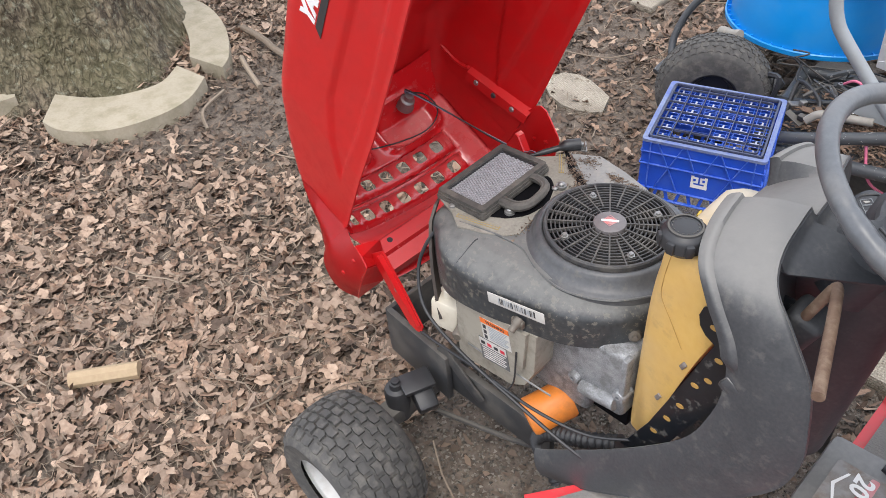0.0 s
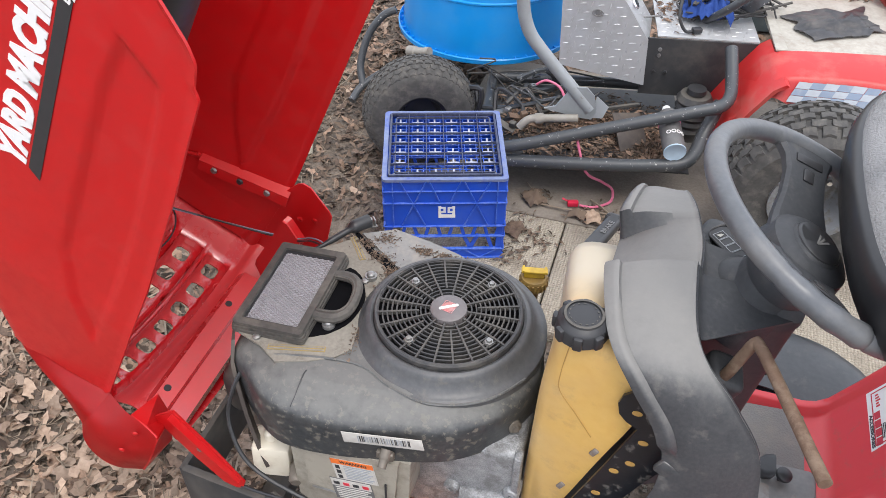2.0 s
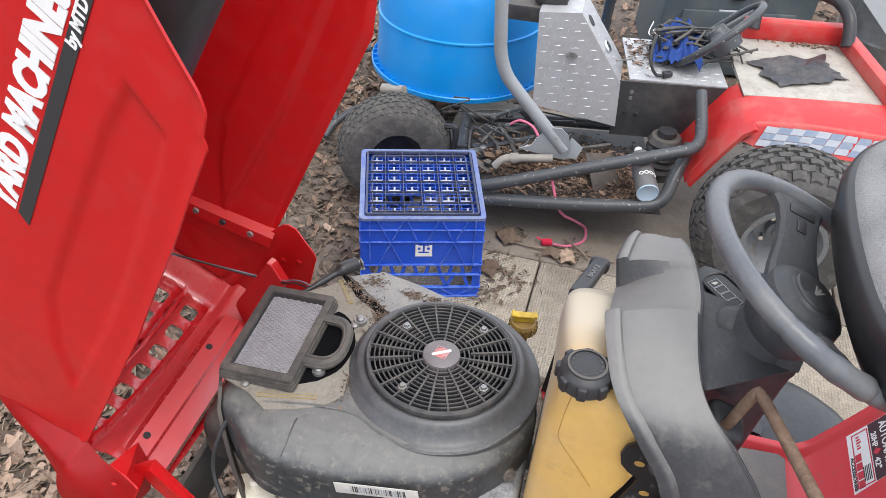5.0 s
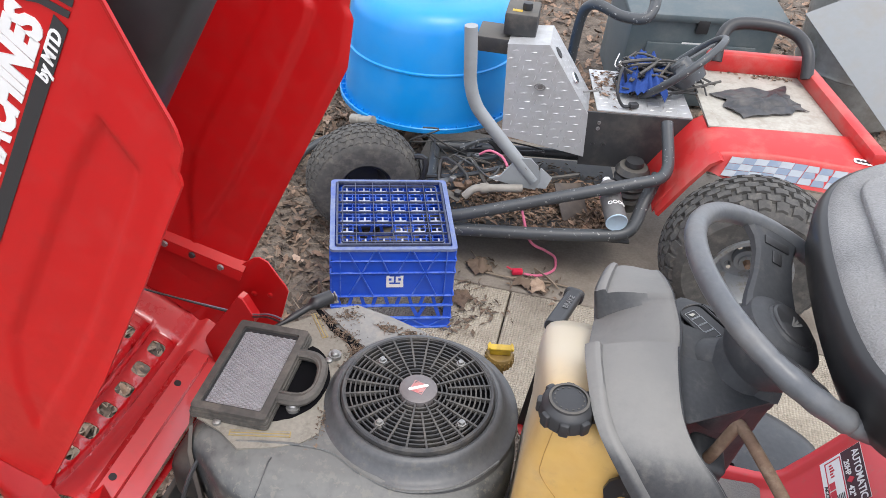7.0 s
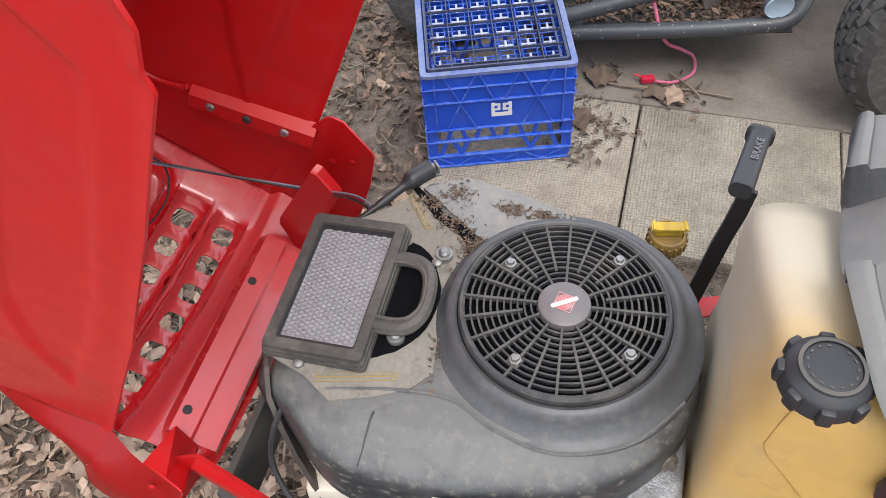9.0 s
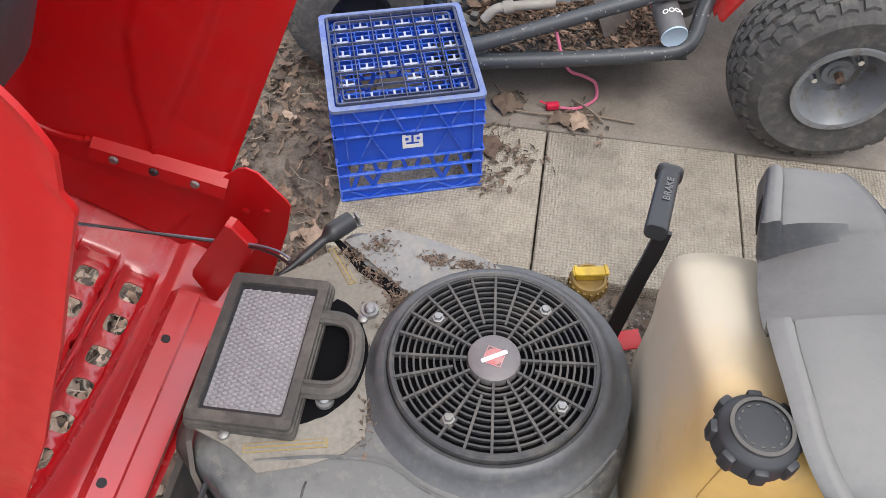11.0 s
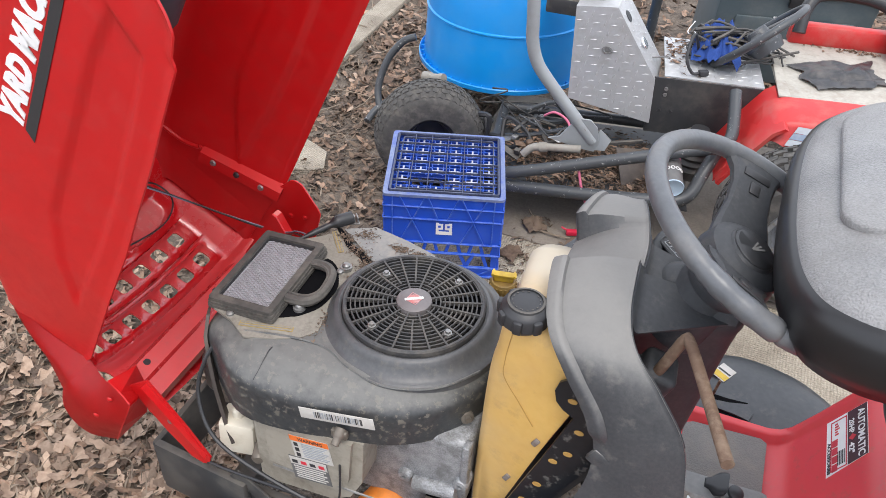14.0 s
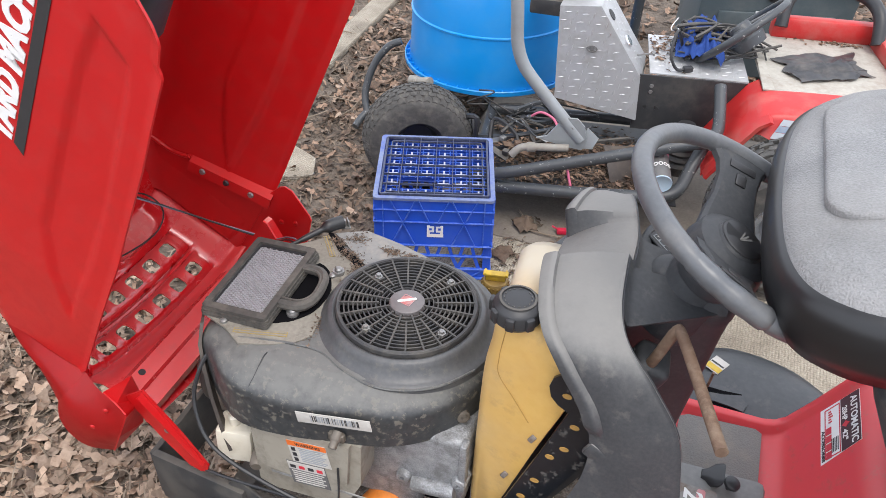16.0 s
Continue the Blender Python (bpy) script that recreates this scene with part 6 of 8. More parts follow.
for k in range(4):
    part("decal_block", box(0.015, 0.012, 0.0006, RAMP @ pose(0.058 + 0.018 * k, 0.019, 0.0024)), RED_INK, decal)
part("decal_frame", frame_bar([(0.006, 0.010), (0.118, 0.010), (0.118, 0.045), (0.006, 0.045)], [(0.008, 0.012), (0.116, 0.012), (0.116, 0.043), (0.008, 0.043)], 0.0006, RAMP @ pose(0, 0, 0.0021)), RED_INK, decal)
for k in range(5):
    part("decal_block", box(0.003, 0.006 + 0.002 * (k % 3), 0.0006, RAMP @ pose(0.015 + 0.006 * k, 0.022 + 0.001 * (k % 3), 0.0024)), RED_INK, decal)
    part("decal_bar", box(0.03, 0.0016, 0.0006, RAMP @ pose(0.095, 0.026 + 0.0034 * k, 0.0024)), INK, decal)
part("decal_diamond", prism([(-0.007, 0), (0, -0.008), (0.007, 0), (0, 0.008)], 0.0008, RAMP @ pose(0.064, 0.058, 0.0026)), RED_INK, decal)
CHUTE = spline2([(0.45, 0.30), (0.452, 0.49), (0.50, 0.545), (0.566, 0.563), (0.656, 0.55), (0.72, 0.518), (0.772, 0.46), (0.78, 0.33), (0.64, 0.285), (0.50, 0.285)], 5)
mid_x, mid_y = sum(p[0] for p in CHUTE) / len(CHUTE), sum(p[1] for p in CHUTE) / len(CHUTE)
chute = part("mower_deck", loft([[(mid_x + (x - mid_x) * k, mid_y + (y - mid_y) * k, z) for x, y in CHUTE] for k, z in ((1.0, 0.14), (1.0, 0.238), (0.985, 0.246), (0.95, 0.252), (0.80, 0.260), (0.6, 0.266), (0.3, 0.270), (0.05, 0.271))]), CHUTE_BLACK, tractor, "black plastic discharge chute", angle=50)
# Black sheets on the chute paint the shade of the gaps by the flap.
for gap in ([(0.506, 0.384), (0.540, 0.388), (0.579, 0.401), (0.577, 0.405), (0.540, 0.401), (0.506, 0.402)], [(0.515, 0.346), (0.582, 0.342), (0.585, 0.352), (0.560, 0.360), (0.517, 0.364)]):
    part("flap_gap_shade", prism(gap, 0.003, pose(0, 0, 0.2695)), CAVITY_SHADE, chute, "black sheet painting the shade beside the chute flap")
part("chute_flap", prism([(0.512, 0.363), (0.556, 0.360), (0.582, 0.354), (0.590, 0.375), (0.580, 0.399), (0.540, 0.387), (0.508, 0.383)], 0.004, pose(0, 0, 0.2720), 0.0015), CHUTE_BLACK, chute, "raised black plastic flap")
part("chute_post", tube([(0.507, 0.400, 0.262), (0.512, 0.404, 0.312)], 0.003, 8), RUST, chute, "thin rusty post")
sticker = part("chute_label", box(0.045, 0.034, 0.001, pose(0.522, 0.475, 0.2690, 2, 0, 60)), AGED_PAPER, tractor, "torn yellow and white warning sticker")
part("label_stripe", box(0.016, 0.034, 0.0008, pose(0.522, 0.475, 0.2699, 2, 0, 60) @ pose(-0.012, 0, 0)), YELLOW, sticker)
part("label_stripe", box(0.004, 0.030, 0.0008, pose(0.522, 0.475, 0.2699, 2, 0, 60) @ pose(0.003, 0, 0)), INK, sticker)
LEVER = axes((0.156, 0.222, 0.405), (0.95, 0.0, -0.1), (0.017, 0.012, 0.240))
part("brake_lever", prism([(-0.011, 0), (0.011, 0), (0.011, 0.16), (0.013, 0.20), (0.012, 0.242), (-0.008, 0.242), (-0.009, 0.18), (-0.011, 0.14)], 0.006, LEVER, 0.001), BLACK, tractor, "black flat brake lever")
part("lever_foot", box(0.06, 0.03, 0.004, pose(0.176, 0.222, 0.400, 10, 0, 20), 0.001), RED, tractor, "small red lever bracket")
GRIP_AT, GRIP_WAY = Vector((0.173, 0.228, 0.648)), Vector((0.029, 0.151, -0.048))
GRIP = Matrix.Translation(GRIP_AT) @ GRIP_WAY.to_track_quat("Z", "Y").to_matrix().to_4x4()
part("brake_grip", join(loft([[(x, y, z) for x, y in rounded(0.029 * k, 0.022 * k, 0.008 * k, 4)] for z, k in ((-0.004, 0.9), (0.0, 1.0), (0.148, 1.0), (0.152, 1.28), (0.160, 1.28), (0.164, 1.0))])), BLACK, tractor, "black rubber brake grip", at=GRIP)
letters("grip_word", "BRAKE", 0.013, GREY_LABEL, tractor, axes(GRIP_AT + GRIP_WAY * 0.40 + Vector((0.007, 0.0, 0.0125)), GRIP_WAY, (-1, 0.2, 0)), "", 0, 0.0, 0.0003, 0.0003, width=0.062)


# ---- rear wheels, under the fender ----
for y, side in ((-0.30, 1), (0.30, -1)):
    RWH = pose(0.98, y, 0.232, 90 * side, 0, 0)
    back = part("rear_wheel", lathe([(0.0, 0.02), (0.03, 0.02), (0.05, 0.0), (0.09, 0.01), (0.105, 0.07), (0.115, 0.072), (0.108, 0.06), (0.108, -0.06), (0, -0.06)], 32), RIM_WHITE, tractor, "dirty off-white rear wheel", at=RWH)
    tyre("tyre", 0.232, 0.18, 0.108, RUBBER, back, Matrix(), 26, 5, 0.009, label="wide black turf tyre")


# ---- milk crate ----
crate = thing("milk_crate", "scuffed blue plastic milk crate standing upside down on slabs", "crate", pose(-0.139, 1.003, 0.0, 0, 0, 9))
S = 0.165


def crate_wall():
    """One moulded side: solid upper panel, two rows of openings, solid foot."""
    b = [box(0.322, 0.003, 0.160, pose(0, -S + 0.004, 0.196)), box(0.322, 0.003, 0.036, pose(0, -S + 0.004, 0.018))]
    for k in range(10):
        b.append(box(0.009, 0.004, 0.036, pose(-0.146 + 0.0325 * k, -S + 0.005, 0.100, 0, 14 if k % 2 else -14, 0)))
    for x, a in ((-0.128, 18), (-0.098, -24), (-0.080, 24), (0.062, -24), (0.082, 24), (0.125, -18)):
        b.append(box(0.010, 0.004, 0.056, pose(x, -S + 0.005, 0.060, 0, a, 0)))
    for x in (-0.154, 0.154):
        b.append(box(0.022, 0.003, 0.09, pose(x, -S + 0.0045, 0.075)))
    return join(*b)


def crate_ribs():
    b = []
    for z, d, h in ((0.240, 0.009, 0.003), (0.200, 0.010, 0.004), (0.120, 0.011, 0.004), (0.083, 0.010, 0.005), (0.036, 0.010, 0.005), (0.003, 0.010, 0.006)):
        b.append(box(0.332, d, h, pose(0, -S + 0.002, z), 0.001, 1))
    for x in (-0.140, 0.140):
        b.append(box(0.003, 0.009, 0.15, pose(x, -S + 0.001, 0.197)))
    for x, a in ((-0.085, 24), (-0.085, -24), (0.085, 24), (0.085, -24)):
        b.append(box(0.0028, 0.008, 0.172, pose(x, -S + 0.0015, 0.195, 0, a, 0)))
    for x, a in ((-0.028, -22), (0.028, 22)):
        b.append(box(0.0028, 0.008, 0.078, pose(x, -S + 0.0015, 0.238, 0, a, 0)))
    for k in range(6):
        b.append(box(0.0026, 0.007, 0.058, pose(-0.125 + 0.050 * k, -S + 0.0015, 0.019, 0, 56 if k % 2 else -56, 0)))
    return join(*b)


wall0 = part("side_wall", crate_wall(), BLUE, crate)
rib0 = part("ribs", crate_ribs(), BLUE_RIB, wall0, "paler scuffed stiffening ribs", angle=30)
for a in (90, 180, 270):
    w = new("side_wall", wall0.data)
    w.parent, w.matrix_basis = crate, pose(0, 0, 0, 0, 0, a)
    r = new("ribs", rib0.data)
    r.parent = w
part("rim", frame_bar(rounded(0.334, 0.334, 0.012, 4), rounded(0.308, 0.308, 0.006, 4), 0.008, pose(0, 0, 0.272)), BLUE_RIM, crate, "greyed worn flat rim", angle=30)
coarse = []
for i in range(7):
    q = -0.1464 + 0.0488 * i
    for turn in (0, 90):
        coarse.append(box(0.0020, 0.296, 0.007, pose(0, 0, 0, 0, 0, turn) @ pose(q, 0, 0.2805)))
coarse += [frame_bar(rounded(0.302, 0.302, 0.008, 3), rounded(0.295, 0.295, 0.006, 3), 0.010, pose(0, 0, 0.275)), frame_bar(rounded(0.270, 0.270, 0.008, 3), rounded(0.264, 0.264, 0.006, 3), 0.006, pose(0, 0, 0.275))]
part("lattice", join(*coarse), BLUE_DARK, crate, "dark blue lattice of the upturned base")
fine, thin = [], []
for i in range(6):
    for j in range(6):
        if (i, j) in ((1, 1), (2, 1)):
            continue
        x, y = -0.122 + 0.0488 * i, -0.122 + 0.0488 * j
        fine += [box(0.033, 0.0050, 0.003, pose(x, y, 0.2675)), box(0.0050, 0.033, 0.003, pose(x, y, 0.2680))]
        thin += [box(0.046, 0.0022, 0.002, pose(x, y + 0.016, 0.268)), box(0.046, 0.0026, 0.002, pose(x, y - 0.016, 0.268)), box(0.0026, 0.046, 0.002, pose(x - 0.016, y, 0.268)), box(0.0026, 0.046, 0.002, pose(x + 0.016, y, 0.268))]
part("thin_lattice", join(*thin), BLUE_RIB, crate, "thin blue bars between the crosses")
part("fine_lattice", join(*fine), BLUE_PALE, crate, "pale scuffed crosses between the bars")
MARK = Matrix(((1, 0, 0, 0.005), (0, 0, -1, -S + 0.0015), (0, 1, 0, 0.168), (0, 0, 0, 1)))
for k, (x, z, w, h) in enumerate(((-0.013, 0.008, 0.020, 0.020), (0.012, 0.008, 0.020, 0.020), (0.0, -0.013, 0.046, 0.011), (-0.019, 0.005, 0.008, 0.034), (0.018, 0.005, 0.008, 0.034))):
    part("emblem_block", box(w, h, 0.0008, MARK @ pose(x, z, 0.0004 * k)), WHITE, crate)
for x in (-0.013, 0.012):
    part("emblem_eye", box(0.007, 0.007, 0.0008, MARK @ pose(x, 0.010, 0.0024)), BLUE, crate)

# ---- drum ----
drum = thing("blue_drum", "sky blue plastic tub turned over behind the kart", "drum", pose(-0.10, 1.93, 0.2))
WIDE = Matrix.Diagonal((1.18, 1.18, 1, 1))
shell = part("shell", lathe([(0, 0.0), (0.262, 0.0), (0.265, 0.004), (0.262, 0.012), (0.262, 0.03), (0.258, 0.10), (0.2545, 0.195), (0.2575, 0.198), (0.2575, 0.203), (0.2525, 0.206), (0.246, 0.33), (0.238, 0.36), (0.222, 0.385), (0.20, 0.396), (0.16, 0.402), (0.11, 0.404), (0, 0.404)], 72), BARREL, drum, at=WIDE)
part("rim", join(lathe([(0.262, 0.0), (0.275, -0.002), (0.279, 0.002), (0.279, 0.016), (0.276, 0.019), (0.273, 0.014), (0.272, 0.004), (0.262, 0.004)], 72), *[box(0.012, 0.003, 0.014, pose(0, 0, 0, 0, 0, 7.5 * k) @ pose(0.268, 0, 0.010)) for k in range(48)]), BARREL, drum, "ribbed blue rim", at=WIDE)
part("vent_ring", join(lathe([(0.05, 0.404), (0.05, 0.43), (0.085, 0.432), (0.088, 0.425), (0.088, 0.404)], 36), *[tube([(0, 0, 0.43), (0.052 * math.cos(a), 0.052 * math.sin(a), 0.428)], 0.003, 5) for a in [math.pi / 8 * k for k in range(16)]]), ALLOY, drum, "pale metal vent ring with fine slats", at=WIDE)

# ---- kart ----
kart = thing("go_kart", "stripped go-kart, black tube frame and red rear fenders", "go-kart")
part("side_rail", tube([(-0.06, 1.16, 0.165), (0.05, 1.16, 0.185), (0.30, 1.185, 0.25), (0.56, 1.215, 0.315), (0.625, 1.235, 0.325), (0.655, 1.275, 0.335), (0.662, 1.33, 0.36), (0.66, 1.42, 0.415)], 0.0185, 14, steps=6), KTUBE, kart, "black tube rail with chipped paint")
part("lower_rail", tube([(-0.06, 1.165, 0.125), (0.05, 1.155, 0.135), (0.30, 1.135, 0.16), (0.47, 1.13, 0.178), (0.535, 1.135, 0.187), (0.57, 1.165, 0.20), (0.60, 1.23, 0.235), (0.64, 1.30, 0.30)], 0.0195, 14, steps=6), KTUBE, kart, "black tube rail with chipped paint")
part("far_rail", tube([(-0.05, 1.62, 0.15), (0.3, 1.60, 0.17), (0.6, 1.55, 0.2)], 0.018, 10, steps=4), KTUBE, kart)
part("cross_tube", tube([(-0.02, 1.16, 0.14), (-0.05, 1.40, 0.15), (-0.05, 1.62, 0.15)], 0.017, 10), KTUBE, kart)
part("floor_pan", box(0.60, 0.46, 0.004, pose(0.27, 1.40, 0.125, 0, 0, 1)), DARK_STEEL, kart, "dark floor pan under litter")
part("pole", tube([(0.262, 1.25, 0.275), (0.20, 1.25, 0.345), (0.10, 1.25, 0.46), (0.065, 1.25, 0.51), (0.046, 1.25, 0.57), (0.040, 1.25, 0.64), (0.033, 1.25, 0.735)], 0.0185, 14, steps=6), GREY_PAINT, kart, "bent grey enamelled lever tube")
BR = Matrix(((1, 0, 0, 0), (0, 0, -1, 1.245), (0, 1, 0, 0), (0, 0, 0, 1)))
bracket = part("pole_bracket", join(prism([(0.128, 0.272), (0.160, 0.282), (0.196, 0.336), (0.216, 0.350), (0.246, 0.350), (0.270, 0.326), (0.282, 0.276), (0.270, 0.246), (0.232, 0.250)], 0.006, BR, 0.0015),
               plate([(0.262, 1.245, 0.248), (0.30, 1.225, 0.262), (0.315, 1.235, 0.295), (0.278, 1.25, 0.318)], 0.004)), GREY_PAINT, kart, "grey pivot bracket with bolts")
for x, z in ((0.232, 0.318), (0.258, 0.285)):
    part("bolt", lathe([(0, 0.006), (0.005, 0.006), (0.006, 0)], 8, BR @ pose(x, z, 0.006)), STEEL, bracket)


def tread_marks(poly, step, size, lift=0.0012):
    """Raised lozenges in two directions, kept inside an outline."""
    bm = bmesh.new()
    xs, ys = [p[0] for p in poly], [p[1] for p in poly]
    ni, nj = int((max(xs) - min(xs)) / step) + 2, int((max(ys) - min(ys)) / step) + 2
    for i in range(ni):
        for j in range(nj):
            x, y = min(xs) + step * (i + 0.5 * (j % 2)), min(ys) + step * j
            if into(poly, x, y) < size * 0.8:
                continue
            a = radians(12 if (i + j) % 2 else 78)
            c, s = math.cos(a), math.sin(a)
            base = [(x + c * p - s * q, y + s * p + c * q, 0.0) for p, q in ((-size, 0), (0, -size * 0.22), (size, 0), (0, size * 0.22))]
            v = [bm.verts.new(p) for p in base] + [bm.verts.new((x - c * size * 0.4, y - s * size * 0.4, lift)), bm.verts.new((x + c * size * 0.4, y + s * size * 0.4, lift))]
            for f in ((0, 1, 4), (1, 5, 4), (1, 2, 5), (2, 3, 5), (3, 4, 5), (3, 0, 4)):
                bm.faces.new([v[k] for k in f])
    return bm


BOX = [(0.166, 0.288), (0.150, 0.595), (0.275, 0.610), (0.425, 0.405), (0.436, 0.255)]
BF = Matrix(((0.99, 0, -0.13, 0.0), (-0.13, 0, -0.99, 1.505), (0, 1, 0, 0), (0, 0, 0, 1)))
pb = part("plate_box", prism(BOX, -0.16, BF, 0.002), PLATE, kart, "diamond plate aluminium box")
tm = part("tread_pattern", moved(tread_marks(BOX, 0.027, 0.0115), BF @ pose(0, 0, 0.0002)), PLATE_BRIGHT, pb, "raised tread pattern", angle=10)
tm["kind"] = "stuff"
SL = axes(BF @ Vector((0.275, 0.610, 0)), BF.to_3x3() @ Vector((0.15, -0.205, 0)), BF.to_3x3() @ Vector((0, 0, -1)))
tm2 = part("tread_pattern", moved(tread_marks([(0, 0), (0.254, 0), (0.254, 0.16), (0, 0.16)], 0.026, 0.011), SL @ pose(0, 0, 0.0003)), PLATE_BRIGHT, pb, "raised tread pattern", angle=10)
tm2["kind"] = "stuff"
part("latch_ring", join(tube([(0.016 * math.cos(a), 0.010 * math.sin(a), 0.004) for a in [2 * math.pi * k / 20 for k in range(20)]], 0.0018, 6, closed=True), lathe([(0, 0.005), (0.008, 0.004), (0.009, 0)], 12)), STEEL, pb, "steel latch ring", at=BF @ pose(0.265, 0.475, 0.001))
part("gauge_hole", lathe([(0, 0.002), (0.017, 0.002), (0.019, 0.0)], 20, SL @ pose(0.05, 0.05, 0.001)), BLACK, pb)
part("chrome_gauge", lathe([(0, 0.008), (0.017, 0.008), (0.021, 0.004), (0.021, 0.0)], 20, SL @ pose(0.15, 0.06, 0.001)), CHROME, pb, "chrome gauge ring")
part("t_handle", join(tube([(0, 0, 0), (0.02, 0.0, 0.05)], 0.003, 6), tube([(0.02, -0.015, 0.05), (0.02, 0.015, 0.05)], 0.004, 6)), STEEL, pb, "steel pull handle", at=SL @ pose(0.21, 0.08, 0.0))
part("battery", join(box(0.10, 0.13, 0.07, pose(0.19, 1.60, 0.635, 0, 0, -7), 0.006), box(0.11, 0.13, 0.05, pose(0.115, 1.60, 0.565, 0, 0, -7), 0.006)), BLACK_DUSTY, kart, "black battery with a worn sticker")
part("battery_post", lathe([(0.014, 0.0), (0.016, 0.01), (0.014, 0.022), (0, 0.024)], 14, pose(0.20, 1.58, 0.67)), BLACK, kart)
part("battery_sticker", box(0.03, 0.018, 0.001, pose(0.17, 1.565, 0.6708, 0, 0, -7)), YELLOW, kart)
sp = part("side_panel", box(0.33, 0.006, 0.19, pose(0.585, 1.465, 0.315, 0, 0, 1)), DARK_STEEL, kart, "black sheet steel panel with bolts")
for x, z in ((0.462, 0.375), (0.462, 0.355), (0.455, 0.30), (0.49, 0.30)):
    part("bolt", lathe([(0, 0.006), (0.0055, 0.006), (0.007, 0)], 8, pose(x, 1.461, z, 90, 0, 0)), BLACK if z < 0.32 else STEEL, sp)
shelf = part("plate_shelf", box(0.30, 0.30, 0.004, pose(0.60, 1.62, 0.412)), PLATE, kart, "diamond plate shelf")
tm3 = part("tread_pattern", moved(tread_marks([(-0.14, -0.145), (0.145, -0.145), (0.145, 0.145), (-0.14, 0.145)], 0.026, 0.011), pose(0.60, 1.62, 0.4142)), PLATE_BRIGHT, shelf, "raised tread pattern", angle=10)
tm3["kind"] = "stuff"
KW = pose(0.855, 1.018, 0.235, 90, 0, -5)
rw = part("rear_wheel", lathe([(0.0, 0.035), (0.020, 0.035), (0.022, 0.03), (0.034, 0.028), (0.036, 0.01), (0.066, 0.012), (0.078, 0.030), (0.090, 0.070), (0.100, 0.092), (0.113, 0.094), (0.114, 0.084), (0.103, 0.075), (0.103, -0.09), (0, -0.09)], 40), RIM, kart, "dusty grey steel wheel", at=KW)
tyre("tyre", 0.236, 0.20, 0.112, RUBBER, rw, Matrix(), 30, 7, 0.009, label="knobbly black off-road tyre")
for k in range(4):
    part("lug_nut", lathe([(0, 0.014), (0.007, 0.014), (0.008, 0.0), (0.010, -0.002)], 6, pose(0.05 * math.cos(1.57 * k + 0.6), 0.05 * math.sin(1.57 * k + 0.6), 0.013)), CHROME, rw)
part("axle_nut", lathe([(0, 0.055), (0.010, 0.055), (0.011, 0.034)], 6), RUST, rw)
fw = part("front_wheel", lathe([(0.0, 0.01), (0.05, 0.01), (0.07, 0.05), (0.083, 0.055), (0.083, -0.055), (0, -0.06)], 32), BLACK, kart, "black wheel", at=pose(-0.262, 1.335, 0.172, 90, 0, 16))
tyre("tyre", 0.182, 0.145, 0.082, RUBBER, fw, Matrix(), 40, 7, 0.004, label="small black pneumatic tyre")
part("front_bumper", join(tube([(-0.50, 1.58, 0.10), (-0.515, 1.62, 0.16), (-0.49, 1.66, 0.25), (-0.44, 1.68, 0.315), (-0.395, 1.69, 0.335)], 0.013, 10, steps=5), tube([(-0.53, 1.52, 0.07), (-0.50, 1.58, 0.10), (-0.40, 1.62, 0.15), (-0.25, 1.60, 0.17)], 0.013, 10, steps=5)), KTUBE, kart, "bent black front bumper tubes")
part("drain_fitting", lathe([(0.018, 0), (0.018, 0.03), (0.014, 0.034), (0.014, 0.07), (0.017, 0.072), (0.017, 0.09), (0, 0.092)], 12, pose(-0.33, 1.55, 0.26, 0, 75, -30)), OLD_PIPE, kart, "grimy white pipe fitting")


# red rear fender: front slope, top strip, near skirt
def red_fender(near_y, far_y, flip):
    prof = [(0.632, 0.222), (0.655, 0.262), (0.70, 0.335), (0.745, 0.405), (0.775, 0.428), (0.83, 0.436), (1.00, 0.440), (1.20, 0.440), (1.26, 0.43)]
    path = smooth_path([(x, 0, z) for x, z in prof], 4)
    loops = []
    for p in path:
        k = ease((p.x - 0.70) / 0.12)
        yn = near_y + 0.05 * (1 - k) * 0 - 0.04 * ease((p.x - 0.9) / 0.3)
        drop = 0.055 * k
        loops.append([(p.x, far_y, p.z + 0.002), (p.x, yn + 0.016, p.z), (p.x, yn + 0.004, p.z - 0.006), (p.x, yn, p.z - 0.016), (p.x, yn - 0.75 * drop, p.z - 0.016 - drop), (p.x + 0.004, yn - 0.75 * drop + 0.005, p.z - 0.018 - drop), (p.x + 0.004, yn + 0.006, p.z - 0.018), (p.x + 0.004, far_y, p.z - 0.008)])
    return loft(loops)


fender = part("rear_fender", red_fender(1.235, 1.385, False), RED_KART, kart, "red fibreglass rear fender with a checkered stripe", angle=45)
part("fender_slope", loft([[(x, y, z) for y in (1.20, 1.47)] + [(x + 0.01, y, z - 0.005) for y in (1.47, 1.20)] for x, z in ((0.635, 0.222), (0.70, 0.337), (0.745, 0.408), (0.775, 0.428))]), RED_KART, fender)
deck = part("rear_deck", box(0.42, 0.46, 0.006, pose(0.99, 1.60, 0.428), 0.002), DECK, kart, "worn white tread deck")
part("deck_corner", plate([(0.775, 1.385, 0.4335), (0.79, 1.83, 0.4335), (0.80, 1.83, 0.4335), (0.81, 1.385, 0.4335)], 0.004), DECK, deck)
part("back_wall", join(box(0.36, 0.05, 0.07, pose(1.03, 1.83, 0.462), 0.012), ), RED_KART, kart, "red rear wall of the deck")
part("side_wall", box(0.045, 0.62, 0.055, pose(1.205, 1.53, 0.452, 0, 0, 3), 0.012), RED_KART, kart, "red side wall of the deck")
